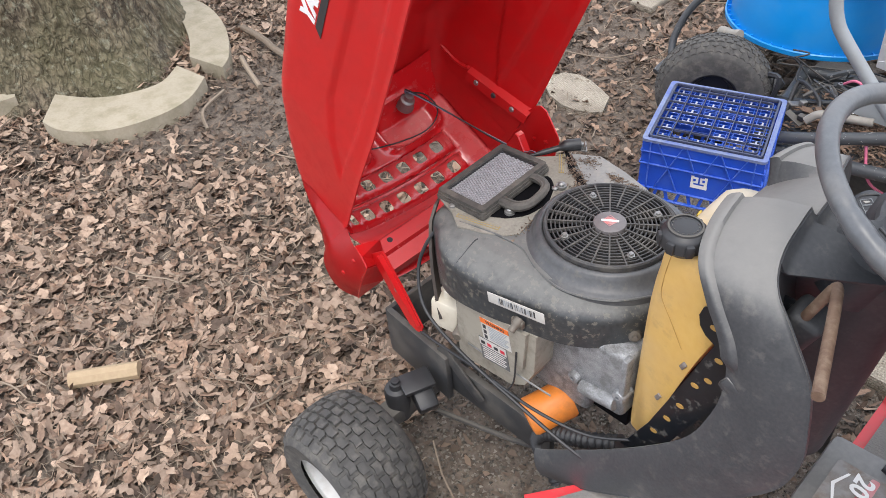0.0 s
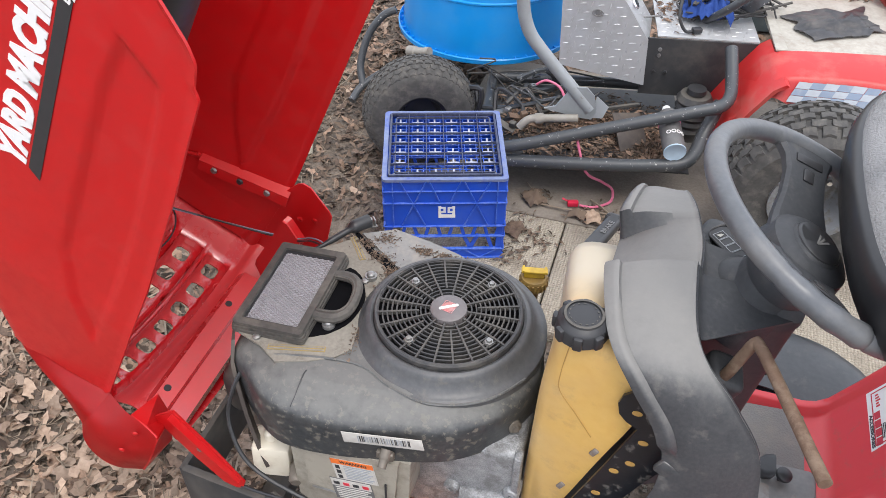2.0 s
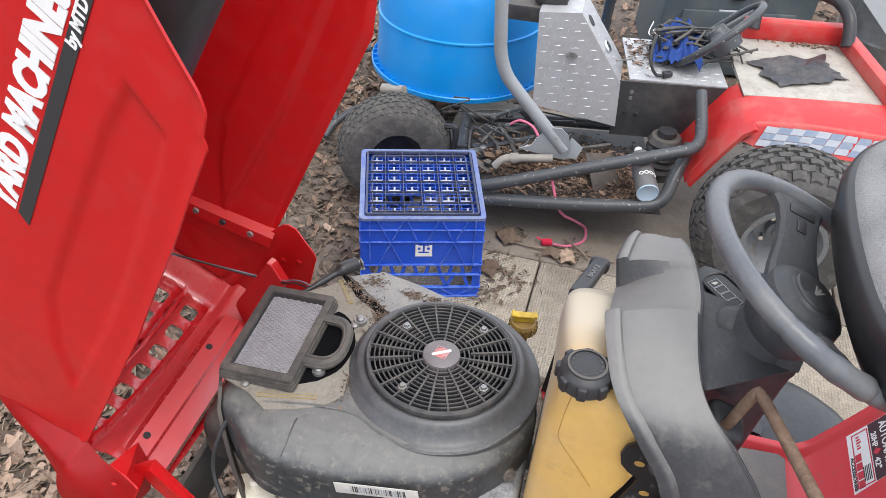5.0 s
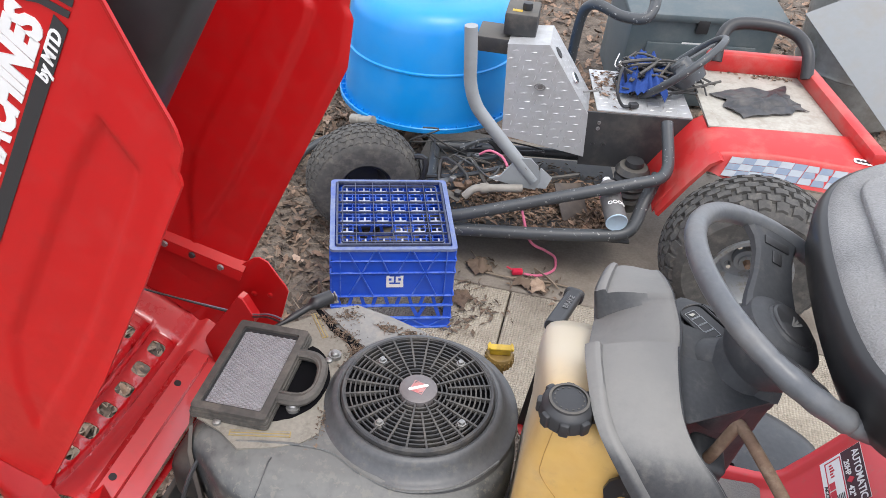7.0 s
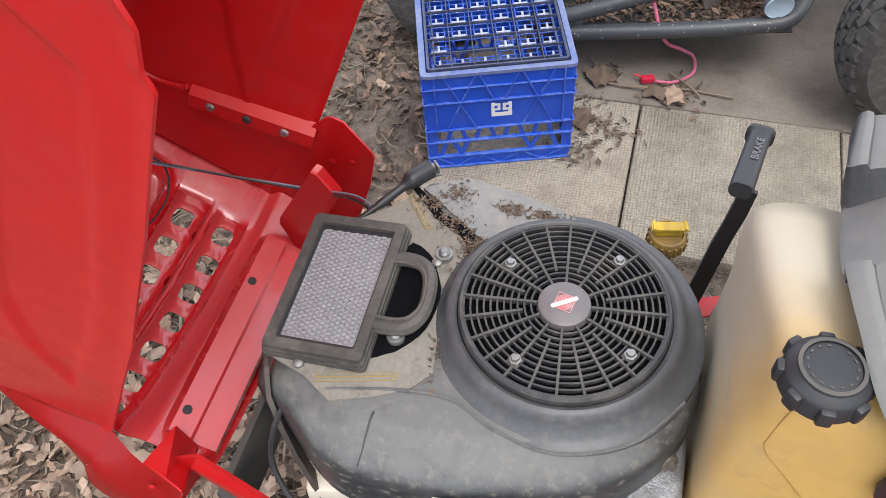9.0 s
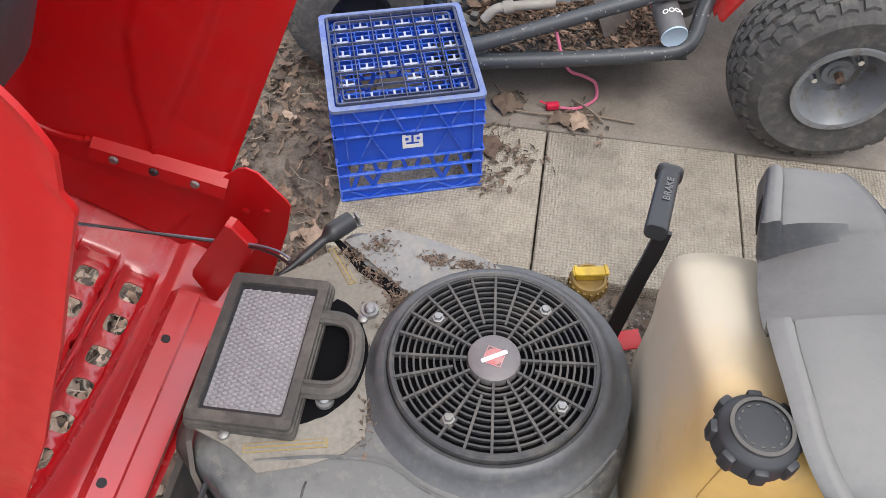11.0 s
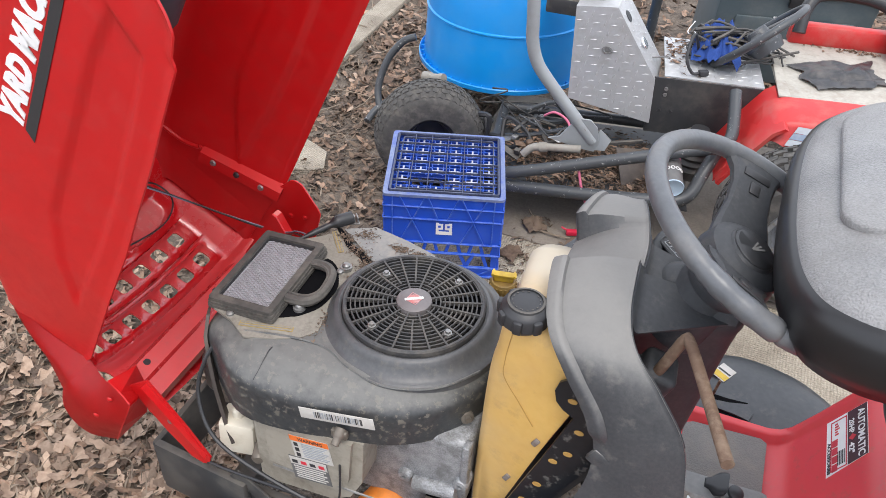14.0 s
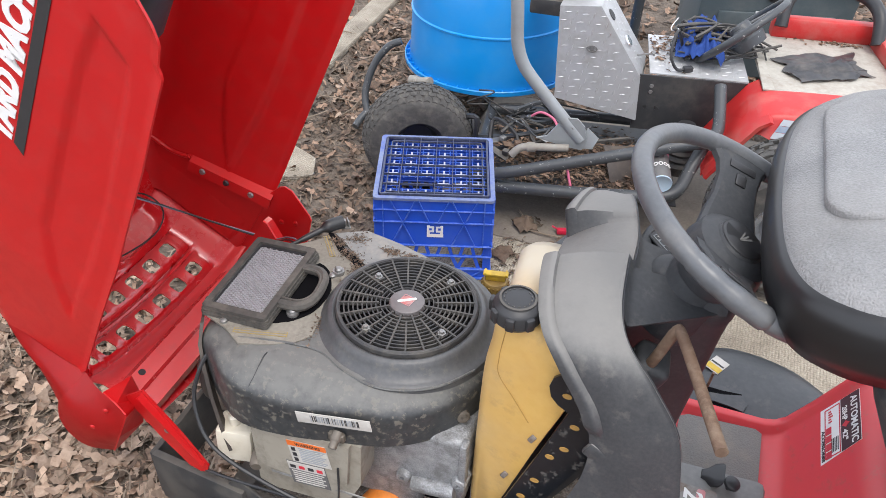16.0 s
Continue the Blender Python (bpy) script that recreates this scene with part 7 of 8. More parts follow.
# checkered stripe on the skirt
for i in range(11):
    for j in range(3):
        x, f = 0.785 + 0.036 * i + 0.010 * j, 0.14 + 0.28 * j
        yn = 1.235 - 0.04 * ease((x - 0.9) / 0.3)
        part("check", prism([(0, 0), (0.0355, 0.0), (0.044, 0.0185), (0.0085, 0.0185)], 0.0008, axes((x, yn - 0.041 * (1 - f) - 0.0016, 0.424 - 0.055 * (1 - f) + 0.0022), (1, -0.1, 0), (0, 0.6, 0.8))), GREY_BLUE if (i + j) % 2 else PALE_GREY, fender)
part("sticker", prism(rounded(0.05, 0.03, 0.008), 0.001, pose(1.185, 1.235, 0.4425, 0, 0, -14)), WHITE, fender, "white round-cornered sticker")
for k in range(3):
    part("sticker_block", box(0.010, 0.014, 0.0008, pose(1.172 + 0.013 * k, 1.237 - 0.003 * k, 0.4438, 0, 0, 20 * k)), INK, fender)
part("hoop", tube([(0.875, 1.80, 0.47), (0.885, 1.84, 0.54), (0.93, 1.88, 0.575), (1.04, 1.89, 0.578), (1.13, 1.86, 0.568), (1.165, 1.79, 0.535), (1.17, 1.74, 0.46)], 0.021, 12, steps=6), BLACK, kart, "black taped roll hoop")

# loose things on the kart
KS = axes((0.720, 1.64, 0.505), (0.73, 0, 0.68), (0.27, 0.88, -0.38)) @ pose(0, 0, 0, 9, 0, 0)
ks = thing("loose_steering_wheel", "dusty black steering wheel lying across the kart", "steering wheel", KS)
part("rim", tube([(0.155 * math.cos(a), 0.155 * math.sin(a), 0) for a in [2 * math.pi * k / 40 for k in range(40)]], 0.0125, 10, closed=True), KTUBE, ks)
part("hub", lathe([(0, 0.02), (0.035, 0.02), (0.04, 0.0), (0.06, -0.03), (0.055, -0.06), (0, -0.06)], 24), KTUBE, ks)
for a in (30, 150, 270):
    part("spoke", box(0.12, 0.035, 0.008, pose(0, 0, 0, 0, 0, a) @ pose(0.09, 0, 0.0, 0, 6, 0), 0.003), KTUBE, ks)


def crumple(name, label, cat, cx, cy, cz, sx, sy, sz, mat, seed, n=26):
    """A crumpled sheet of cloth or film."""
    def f(u, v):
        p = Vector((u * 3 + seed, v * 3, seed))
        rim = 1 + 0.35 * noise.noise(p * 1.3)
        x, y = (u - 0.5) * sx * rim, (v - 0.5) * sy * rim
        h = noise.noise(p) + 0.6 * noise.noise(p * 2.7) + 0.35 * noise.noise(p * 6)
        return (x, y, sz * (0.5 + 0.5 * h) * (1 - ((2 * u - 1) ** 2 + (2 * v - 1) ** 2) * 0.42))
    ob = part(name, sheet(f, n, n, 0.0015), mat, None, at=pose(cx, cy, cz, 0, 0, seed * 40), angle=80)
    return tagged(ob, label, cat)


crumple("blue_rag", "crumpled blue shop rag on the kart shelf", "rag", 0.615, 1.67, 0.425, 0.25, 0.14, 0.12, BLUE_CLOTH, 2, 34)
crumple("black_film", "torn black plastic film on the white deck", "plastic film", 0.99, 1.58, 0.433, 0.25, 0.16, 0.03, FILM, 5)
bundle = thing("cable_bundle", "tangle of black and white cables on the kart shelf", "cables", pose(0, 0, 0))
rng = random.Random(11)
for k in range(18):
    pts = [(0.50 + 0.35 * rng.random() * (i + 1) / 5 + 0.02 * k / 18, 1.56 + 0.16 * rng.random(), 0.425 + 0.09 * rng.random()) for i in range(5)]
    part("cable", tube(pts, 0.0017 if k == 3 else rng.choice((0.003, 0.004, 0.006)), 6, steps=5), WHITE if k == 3 else BLACK_DUSTY, bundle)
part("connector", box(0.03, 0.02, 0.016, pose(0.565, 1.50, 0.425, 0, 0, 20), 0.003), BLACK, bundle)
part("drop_cable", tube([(0.55, 1.60, 0.45), (0.52, 1.56, 0.52), (0.505, 1.50, 0.47), (0.53, 1.49, 0.425), (0.56, 1.50, 0.425)], 0.005, 8, steps=6), BLACK, bundle)
can = thing("spray_can", "white and black spray can lying on the kart floor", "spray can", axes((0.507, 1.145, 0.222), (1, 0.1, 0), (0, 0.5, 0.9)) @ pose(0, 0, 0, 0, 0, 0))
CAN = Vector((-0.08, 0.94, 0.14)).normalized().to_track_quat("Z", "Y").to_matrix().to_4x4()
can.matrix_basis = Matrix.Translation((0.508, 1.125, 0.232)) @ CAN
part("body", lathe([(0, 0.004), (0.026, 0.003), (0.030, 0.0), (0.032, 0.003), (0.032, 0.15), (0.03, 0.157)], 28), GREY_LABEL, can, "printed black and grey can wall")
part("base", lathe([(0, 0.002), (0.027, 0.001), (0.0315, -0.002), (0.0325, 0.001)], 28), PALE_BLUE, can, "pale blue can base")
part("band", lathe([(0.0325, 0.105), (0.0325, 0.135)], 28), PINK, can, "pink printed band")
part("top", lathe([(0.03, 0.157), (0.02, 0.17), (0.012, 0.172), (0.012, 0.19), (0, 0.192)], 20), WHITE, can)
for k in range(4):
    part("print_ring", frame_bar(rounded(0.014, 0.014, 0.0069, 4), rounded(0.009, 0.009, 0.0044, 4), 0.0012, Matrix.Rotation(radians(60 + 26 * k), 4, "Z") @ pose(0.0318, 0, 0.055, 0, 90, 0)), WHITE, can)
pump = thing("ribbed_boot", "black ribbed rubber boot on the kart floor", "rubber boot", pose(0.585, 1.39, 0.127))
part("boot", lathe([(0.05, 0.0)] + [(0.052 + (0.004 if k % 2 else -0.003), 0.02 + 0.012 * k) for k in range(10)] + [(0.045, 0.145), (0, 0.15)], 28), BLACK_DUSTY, pump)
part("cap", lathe([(0.03, 0.15), (0.028, 0.165), (0, 0.168)], 20), BLACK, pump)
tin = thing("metal_scrap", "bent rusty sheet scrap in the kart", "scrap", pose(0.39, 1.33, 0.14, 35, 10, 25))
part("sheet", join(box(0.10, 0.13, 0.003, pose(0, 0, 0.03), 0.001), box(0.003, 0.13, 0.05, pose(0.05, 0, 0.006), 0.001)), BROWN_RUBBER, tin)
elbow = thing("pipe_elbow", "dirty white plastic pipe elbow in the kart", "pipe", pose(0, 0, 0))
part("pipe", tube([(0.06, 1.20, 0.225), (0.085, 1.205, 0.25), (0.12, 1.21, 0.255), (0.23, 1.215, 0.262)], 0.012, 12, steps=5), OLD_PIPE, elbow)
part("collar", tube([(0.105, 1.209, 0.253), (0.13, 1.211, 0.256)], 0.016, 12), OLD_PIPE, elbow)
pink = thing("pink_battery_lead", "pink battery lead with a red clip on the slab", "battery lead", pose(0, 0, 0))
part("wire", tube([(0.235, 1.175, 0.21), (0.27, 1.15, 0.12), (0.33, 1.20, 0.05), (0.365, 1.21, 0.018), (0.36, 1.16, 0.008), (0.31, 1.125, 0.008), (0.265, 1.125, 0.010)], 0.0042, 8, steps=8), PINK, pink)
part("clip", join(box(0.034, 0.018, 0.018, pose(0.245, 1.13, 0.012, 0, 0, 8), 0.004), tube([(0.235, 1.13, 0.015), (0.212, 1.14, 0.02)], 0.003, 6)), RED_CLIP, pink, "red clip boot")
part("upper_wire", tube([(0.10, 1.43, 0.24), (0.13, 1.42, 0.262), (0.17, 1.41, 0.25), (0.19, 1.38, 0.235)], 0.0042, 8, steps=6), PINK, pink)
part("ring_terminal", lathe([(0.004, 0), (0.004, 0.002), (0.009, 0.002), (0.009, 0), (0.004, 0)], 12, pose(0.092, 1.433, 0.235)), STEEL, pink)
loom = thing("wiring_loom", "greasy black wires and brackets under the tub", "wires", pose(0, 0, 0))
rng = random.Random(4)
for k in range(12):
    x0, y0 = -0.10 + 0.34 * rng.random(), 1.32 + 0.26 * rng.random()
    pts = [(x0 + 0.07 * i * rng.uniform(-0.6, 1), y0 + 0.05 * rng.uniform(-1, 1), 0.15 + 0.11 * rng.random()) for i in range(5)]
    part("wire", tube(pts, rng.choice((0.003, 0.004, 0.007, 0.009)), 6, steps=5), (BLACK, BLACK_DUSTY, KTUBE)[k % 3], loom)
for x, y, z, a, mat in ((0.05, 1.30, 0.20, 30, RUST), (0.02, 1.24, 0.2, -20, BLACK_DUSTY), (0.16, 1.36, 0.20, 70, WHITE), (0.10, 1.28, 0.19, 10, RUST), (0.20, 1.40, 0.21, 50, CREAM), (0.0, 1.32, 0.20, 60, STEEL)):
    part("bracket", join(box(0.06, 0.022, 0.004, pose(x, y, z, 15, 20, a), 0.001), box(0.02, 0.018, 0.018, pose(x + 0.02, y, z + 0.008, 10, 0, a), 0.003)), mat, loom)

# ---- things beyond the kart ----
tote = thing("storage_tote", "dark grey-green plastic storage tote behind the kart", "tote", pose(0.98, 2.62, 0, 0, 0, 4))
part("body", box(0.62, 0.40, 0.42, pose(0, 0, 0.21, 8, 0, 0), 0.02), TOTE, tote)
part("panel", box(0.46, 0.012, 0.18, pose(0, -0.212, 0.20, 8, 0, 0), 0.006), TOTE, tote)
part("lid", box(0.66, 0.44, 0.035, pose(0, -0.03, 0.43, 8, 0, 0), 0.01), TOTE, tote)
part("latch", box(0.05, 0.02, 0.06, pose(-0.02, -0.235, 0.37, 8, 0, 0), 0.004), BLACK, tote)
part("paper_label", box(0.11, 0.002, 0.05, pose(-0.03, -0.222, 0.27, 8, 0, 0)), WHITE, tote, "white printed label")
for k in range(4):
    part("print_bar", box(0.04, 0.002, 0.006, pose(-0.05 + 0.05 * (k % 2), -0.2235, 0.282 - 0.02 * (k // 2), 8, 0, 0)), GREY_INK, tote)
handle = thing("tube_handle", "grey bent tube handle standing behind the kart", "handle", pose(0, 0, 0))
part("tube", tube([(0.42, 2.02, 0.05), (0.42, 2.0, 0.45), (0.45, 1.96, 0.57), (0.55, 1.90, 0.56), (0.63, 1.88, 0.57), (0.66, 1.95, 0.62), (0.62, 2.05, 0.66)], 0.019, 10, steps=6), KTUBE, handle)
part("foot", box(0.08, 0.06, 0.03, pose(0.42, 2.02, 0.015), 0.005), BLACK, handle)
sheetm = thing("metal_sheet", "pale folded metal sheet leaning behind the deck", "sheet metal", pose(1.62, 2.05, 0))
part("panel", plate([(-0.12, -0.35, 0.30), (0.05, -0.30, 0.42), (0.02, 0.32, 0.62), (-0.28, 0.28, 0.48)], 0.004), PALE_METAL, sheetm)
part("stand", plate([(-0.10, -0.33, 0.30), (0.05, -0.30, 0.42), (0.10, -0.15, 0.0), (-0.05, -0.25, 0.0)], 0.004), PALE_METAL, sheetm)
binm = thing("metal_bin", "dented galvanised metal bin", "bin", pose(1.72, 2.55, 0))
part("shell", lathe([(0, 0.0), (0.24, 0.0), (0.25, 0.02), (0.245, 0.2), (0.255, 0.205), (0.25, 0.22), (0.27, 0.55), (0.28, 0.56)], 40), GALV, binm)
part("rim", tube([(0.28 * math.cos(a), 0.28 * math.sin(a), 0.56) for a in [2 * math.pi * k / 40 for k in range(40)]], 0.008, 8, closed=True), GALV, binm)

tub = thing("red_tub", "red tapered plastic tub standing on weathered boards", "tub", pose(-2.17, 2.13, 0.035))
part("shell", lathe([(0, 0.0), (0.20, 0.0), (0.212, 0.01), (0.25, 0.27), (0.262, 0.275), (0.262, 0.30), (0.255, 0.302), (0.245, 0.28), (0, 0.26)], 10), RED_TUB, tub, angle=20)
part("white_rope", tube([(-0.05, -0.2, 0.31), (0.02, -0.22, 0.36), (0.10, -0.21, 0.35), (0.13, -0.2, 0.30)], 0.022, 8, steps=5), CREAM, tub, "loop of dirty white rope")
for k, (x, y, a, ln) in enumerate(((-2.05, 1.86, 12, 1.5), (-2.0, 1.67, 12, 1.5))):
    ob = part("timber_board", box(ln, 0.17, 0.035, None, 0.004), BOARD, None, at=pose(x, y, 0.015, 0, 0, a))
    tagged(ob, "weathered grey timber board lying on the soil", "board", "boards by the tub")
ob = part("concrete_strip", box(0.11, 0.95, 0.03, None, 0.005), SLAB, None, at=pose(-0.79, 2.58, 0.0, 0, 0, -8))
tagged(ob, "narrow pale concrete strip sunk in the leaves", "concrete strip")
for x, y, w, d, a in ((-0.76, 1.36, 0.20, 0.11, -28),):
    poly = [(w * math.cos(t) * (0.8 + 0.25 * noise.noise((x, t, 1))), d * math.sin(t) * (0.8 + 0.25 * noise.noise((y, t, 2)))) for t in [2 * math.pi * k / 14 for k in range(14)]]
    ob = part("flat_stone", prism(poly, 0.02, None, 0.004), SLAB, None, at=pose(x, y, -0.014, 2, 0, a))
    tagged(ob, "flat pale stone sunk in the soil", "stone")

# ---- tree and edging ----
tree = thing("tree", "thick grey-brown tree trunk with flared roots", "tree", pose(-2.84, 0.63, 0))


def trunk():
    bm, rings = bmesh.new(), []
    for j in range(90):
        z = -0.08 + 5.6 * (j / 89) ** 2.3
        ring_ = []
        for k in range(120):
            a = 2 * math.pi * k / 120
            flare = 0.13 * math.exp(-z / 0.12) * (1 + 0.35 * math.cos(5 * a + 0.6))
            r = 0.40 - 0.042 * z + flare
            q = Vector((math.cos(a) * 3.2, math.sin(a) * 3.2, z * 1.6))
            r += 0.022 * abs(noise.noise(q * 2.6)) + 0.016 * noise.noise(q * 6.5) + 0.012 * noise.noise(q * 1.1)
            ring_.append(bm.verts.new((r * math.cos(a), r * math.sin(a), z)))
        rings.append(ring_)
    for a, b in zip(rings, rings[1:]):
        for k in range(120):
            bm.faces.new((a[k], a[(k + 1) % 120], b[(k + 1) % 120], b[k]))
    return bm


part("trunk", trunk(), BARK, tree, angle=180)
rng = random.Random(31)


def limb(base, heading, rise, length, r0, depth_):
    pts, p, d = [base], Vector(base), Vector((math.cos(heading) * math.cos(rise), math.sin(heading) * math.cos(rise), math.sin(rise)))
    for n in range(5):
        d = (d + Vector((rng.uniform(-0.22, 0.22), rng.uniform(-0.22, 0.22), rng.uniform(-0.05, 0.22)))).normalized()
        p = p + d * length / 5
        pts.append(tuple(p))
    bms = [tube(pts, lambda t: r0 * (1 - 0.75 * t), 7, steps=3)]
    if depth_:
        for n in (2, 3, 4, 5):
            for s in (-1, 1):
                bms.append(limb(pts[n], heading + s * rng.uniform(0.4, 0.9), rise * 0.6 + 0.25, length * 0.5, r0 * 0.42, depth_ - 1))
    return join(*bms)


for n in range(7):
    a = 2 * math.pi * n / 7 + 0.3
    z = 4.2 + 0.2 * n
    part("limb", limb((0.12 * math.cos(a), 0.12 * math.sin(a), z), a, 0.5 + 0.12 * n, 2.6, 0.11, 2), BARK, tree, "bare forked limb")
STONE_PLANS = (
    ([(-2.268, 0.125), (-2.139, 0.128), (-1.985, 0.225), (-1.905, 0.378), (-1.900, 0.52), (-1.970, 0.660)], [(-2.148, 0.668), (-2.098, 0.55), (-2.138, 0.435), (-2.240, 0.335), (-2.405, 0.272)], 0.062),
    ([(-1.955, 0.742), (-2.021, 0.840), (-2.225, 1.005), (-2.479, 1.118), (-2.76, 1.14)], [(-2.72, 1.0), (-2.507, 0.978), (-2.290, 0.857), (-2.148, 0.738)], 0.068),
    ([(-2.50, 0.165), (-2.56, 0.06), (-2.70, -0.03), (-2.86, -0.06)], [(-2.88, 0.10), (-2.74, 0.13), (-2.62, 0.235)], 0.08))
for outer, inner, h in STONE_PLANS:
    pts = [(q.x, q.y) for q in smooth_path([(x, y, 0) for x, y in outer], 5)] + [(q.x, q.y) for q in smooth_path([(x, y, 0) for x, y in inner], 5)]
    ob = part("edging_stone", prism(pts, h, None, 0.006), STONE, None, at=pose(-0.075, 0.038, -0.012))
    tagged(ob, "curved tan concrete edging stone beside the tree", "edging stone", "stones round the tree")
log = part("firewood_stick", prism([(0, 0), (0.044, -0.002), (0.046, 0.014), (0.034, 0.028), (0.018, 0.031), (0.003, 0.022), (-0.003, 0.010)], 0.175, None, 0.003), WOOD, None, at=axes((-1.095, -0.385, 0.004), (0.69, -0.72, 0), (0, 0, 1)) @ pose(0, 0, 0, 0, 0, 0))
tagged(log, "split pale firewood stick on the leaves", "firewood")

# ---- slabs, leaves, twigs ----
SLABS = thing("pavement", "square weathered concrete slabs with leaf litter", "pavement", YARD, kind="structure")
rng = random.Random(3)
for i in range(5):
    part("slab", box(0.4612, 0.4512, 0.05, pose(-0.192 + 0.4655 * i, 0.848, -0.027 + 0.004 * rng.random(), rng.uniform(-0.4, 0.4), rng.uniform(-0.4, 0.4), 0), 0.005), SLAB, SLABS)
for x, w in ((0.236, 1.32), (1.40, 1.00)):
    part("slab", box(w, 0.92, 0.05, pose(x, 1.537, -0.026), 0.006), PAD_CONCRETE, SLABS, "smooth stained concrete slab")


def scatter(name, label, count, area, size, mat, seed, keep, lift=0.012, lobes=True, flat=0.35, slim=(0.32, 0.6)):
    """Many curled leaves or crumbs in one mesh."""
    rng = np.random.default_rng(seed)
    verts, faces, base = [], [], 0
    n = 0
    while n < count:
        x, y = rng.uniform(area[0], area[1]), rng.uniform(area[2], area[3])
        if rng.random() > keep(x, y):
            n += 1
            continue
        n += 1
        ln = size * rng.uniform(0.45, 1.3)
        wd = ln * rng.uniform(*slim)
        yaw = rng.uniform(0, 2 * math.pi)
        tilt, roll = rng.normal(0, flat), rng.normal(0, flat)
        curl, cup = rng.normal(0, 1.6 / max(ln, 0.02) * 0.07), rng.normal(0, 0.4)
        k = 5 if lobes else 2
        z0 = ground_height(x, y) + 0.006 + abs(rng.normal(0, lift))
        cy_, sy_ = math.cos(yaw), math.sin(yaw)
        rows = []
        for i in range(k + 1):
            t = i / k
            half = wd * 0.5 * (math.sin(math.pi * min(1, t * 0.92 + 0.06)) ** 0.6) * (rng.uniform(0.3, 0.8) if lobes and i % 2 else rng.uniform(0.8, 1.15))
            for s in (-1, 0, 1):
                px_, py_ = (t - 0.5) * ln, s * half * rng.uniform(0.85, 1.1)
                pz = curl * px_ * px_ * 6 + cup * abs(py_) * 0.5 + rng.normal(0, ln * 0.02)
                pz += tilt * px_ + roll * py_
                verts.append((x + cy_ * px_ - sy_ * py_, y + sy_ * px_ + cy_ * py_, z0 + max(-0.012, pz)))
        for i in range(k):
            a = base + 3 * i
            faces += [(a, a + 3, a + 4, a + 1), (a + 1, a + 4, a + 5, a + 2)]
        base += 3 * (k + 1)
    me = bpy.data.meshes.new(name)
    me.from_pydata(verts, [], faces)
    me.shade_smooth()
    me.materials.append(mat)
    return tagged(new(name, me), label, "leaves", kind="stuff")


def local(x, y):
    return x * 0.985 - y * 0.174, x * 0.174 + y * 0.985


def leaf_keep(x, y):
    lx, ly = local(x, y)
    if lx > -0.44 and 0.60 < ly:
        return 0.0
    if x < -3.2 + 0.4 * noise.noise((0.7, y * 2, 5)) or y < -1.25 + 0.25 * noise.noise((x * 2, 0.3, 4)) or x > 0.45 + 0.25 * noise.noise((4, y * 3, 1)):
        return 0.25
    if math.hypot(x + 2.78, y - 0.6) < 0.44:
        return 0.0
    bare = math.exp(-((x + 1.75) ** 2 / 0.30 + (y - 0.70) ** 2 / 0.32))
    near_ring = math.exp(-(math.hypot(x + 2.4, y - 0.65) - 0.55) ** 2 / 0.03)
    under = 1.0 if -0.36 < lx < 0.7 and -0.33 < ly < 0.6 else 0
    fine = 0.72 * ease((y - 0.45) / 0.4) * ease((x + 1.9) / 0.5)
    return max(0.0, 0.95 - 0.85 * bare - 0.3 * near_ring - under - fine)


def slab_keep(x, y):
    lx, ly = local(x, y)
    edge = math.exp(-((ly - 1.075) / 0.05) ** 2) + math.exp(-((lx - 0.045) / 0.04) ** 2) * 0.6 + math.exp(-((lx + 0.40) / 0.06) ** 2) * 0.8
    clump = max(0, noise.noise((x * 5, y * 5, 2))) * 0.25
    return (0.10 * edge + 0.25 * clump * edge + 0.03) if lx > -0.44 and ly > 0.6 else 0.0


def crumb_keep(x, y):
    lx, ly = local(x, y)
    if lx > -0.44 and ly > 0.6:
        return slab_keep(x, y) * 1.5
    if -0.42 < lx < 0.75 and -0.36 < ly < 0.6:
        return 0.25
    return 0.9 if math.hypot(x + 2.78, y - 0.6) > 0.42 else 0.0


def pale_keep(x, y):
    return leaf_keep(x, y) * (1 - 0.78 * ease((y - 0.35) / 0.4) * ease((x + 1.7) / 0.5))


scatter("leaf_litter", "curled brown dead oak leaves covering the soil", 34000, (-3.6, 0.7, -1.5, 3.2), 0.046, LEAF, 1, pale_keep, 0.011, flat=0.34, slim=(0.38, 0.8))
scatter("brown_leaves", "darker brown leaves among the litter", 34000, (-3.6, 0.7, -1.5, 3.2), 0.042, LEAF_MID, 11, leaf_keep, 0.009, flat=0.45, slim=(0.3, 0.65))
scatter("leaf_stems", "thin dry stems and needles over the leaves", 34000, (-3.4, 0.7, -1.4, 3.0), 0.05, TWIG, 12, leaf_keep, 0.014, False, 0.15, (0.04, 0.09))
scatter("leaf_litter", "curled brown dead leaves behind the kart", 11000, (-0.7, 4.5, 1.7, 5.2), 0.06, LEAF_MID, 7, lambda x, y: 0.9 if local(x, y)[1] > 1.98 or local(x, y)[0] > 2.15 or local(x, y)[0] < -0.45 else 0.02, 0.012)
scatter("leaf_crumbs", "dark crumbled leaf fragments on soil and slabs", 46000, (-3.4, 1.6, -1.4, 2.6), 0.028, LEAF_DARK, 2, crumb_keep, 0.005, False, 0.5)
scatter("slab_leaves", "a few brown leaves lying on the slabs", 2600, (-0.6, 2.0, 0.4, 2.2), 0.05, LEAF, 3, lambda x, y: slab_keep(x, y) * 0.5, 0.006)


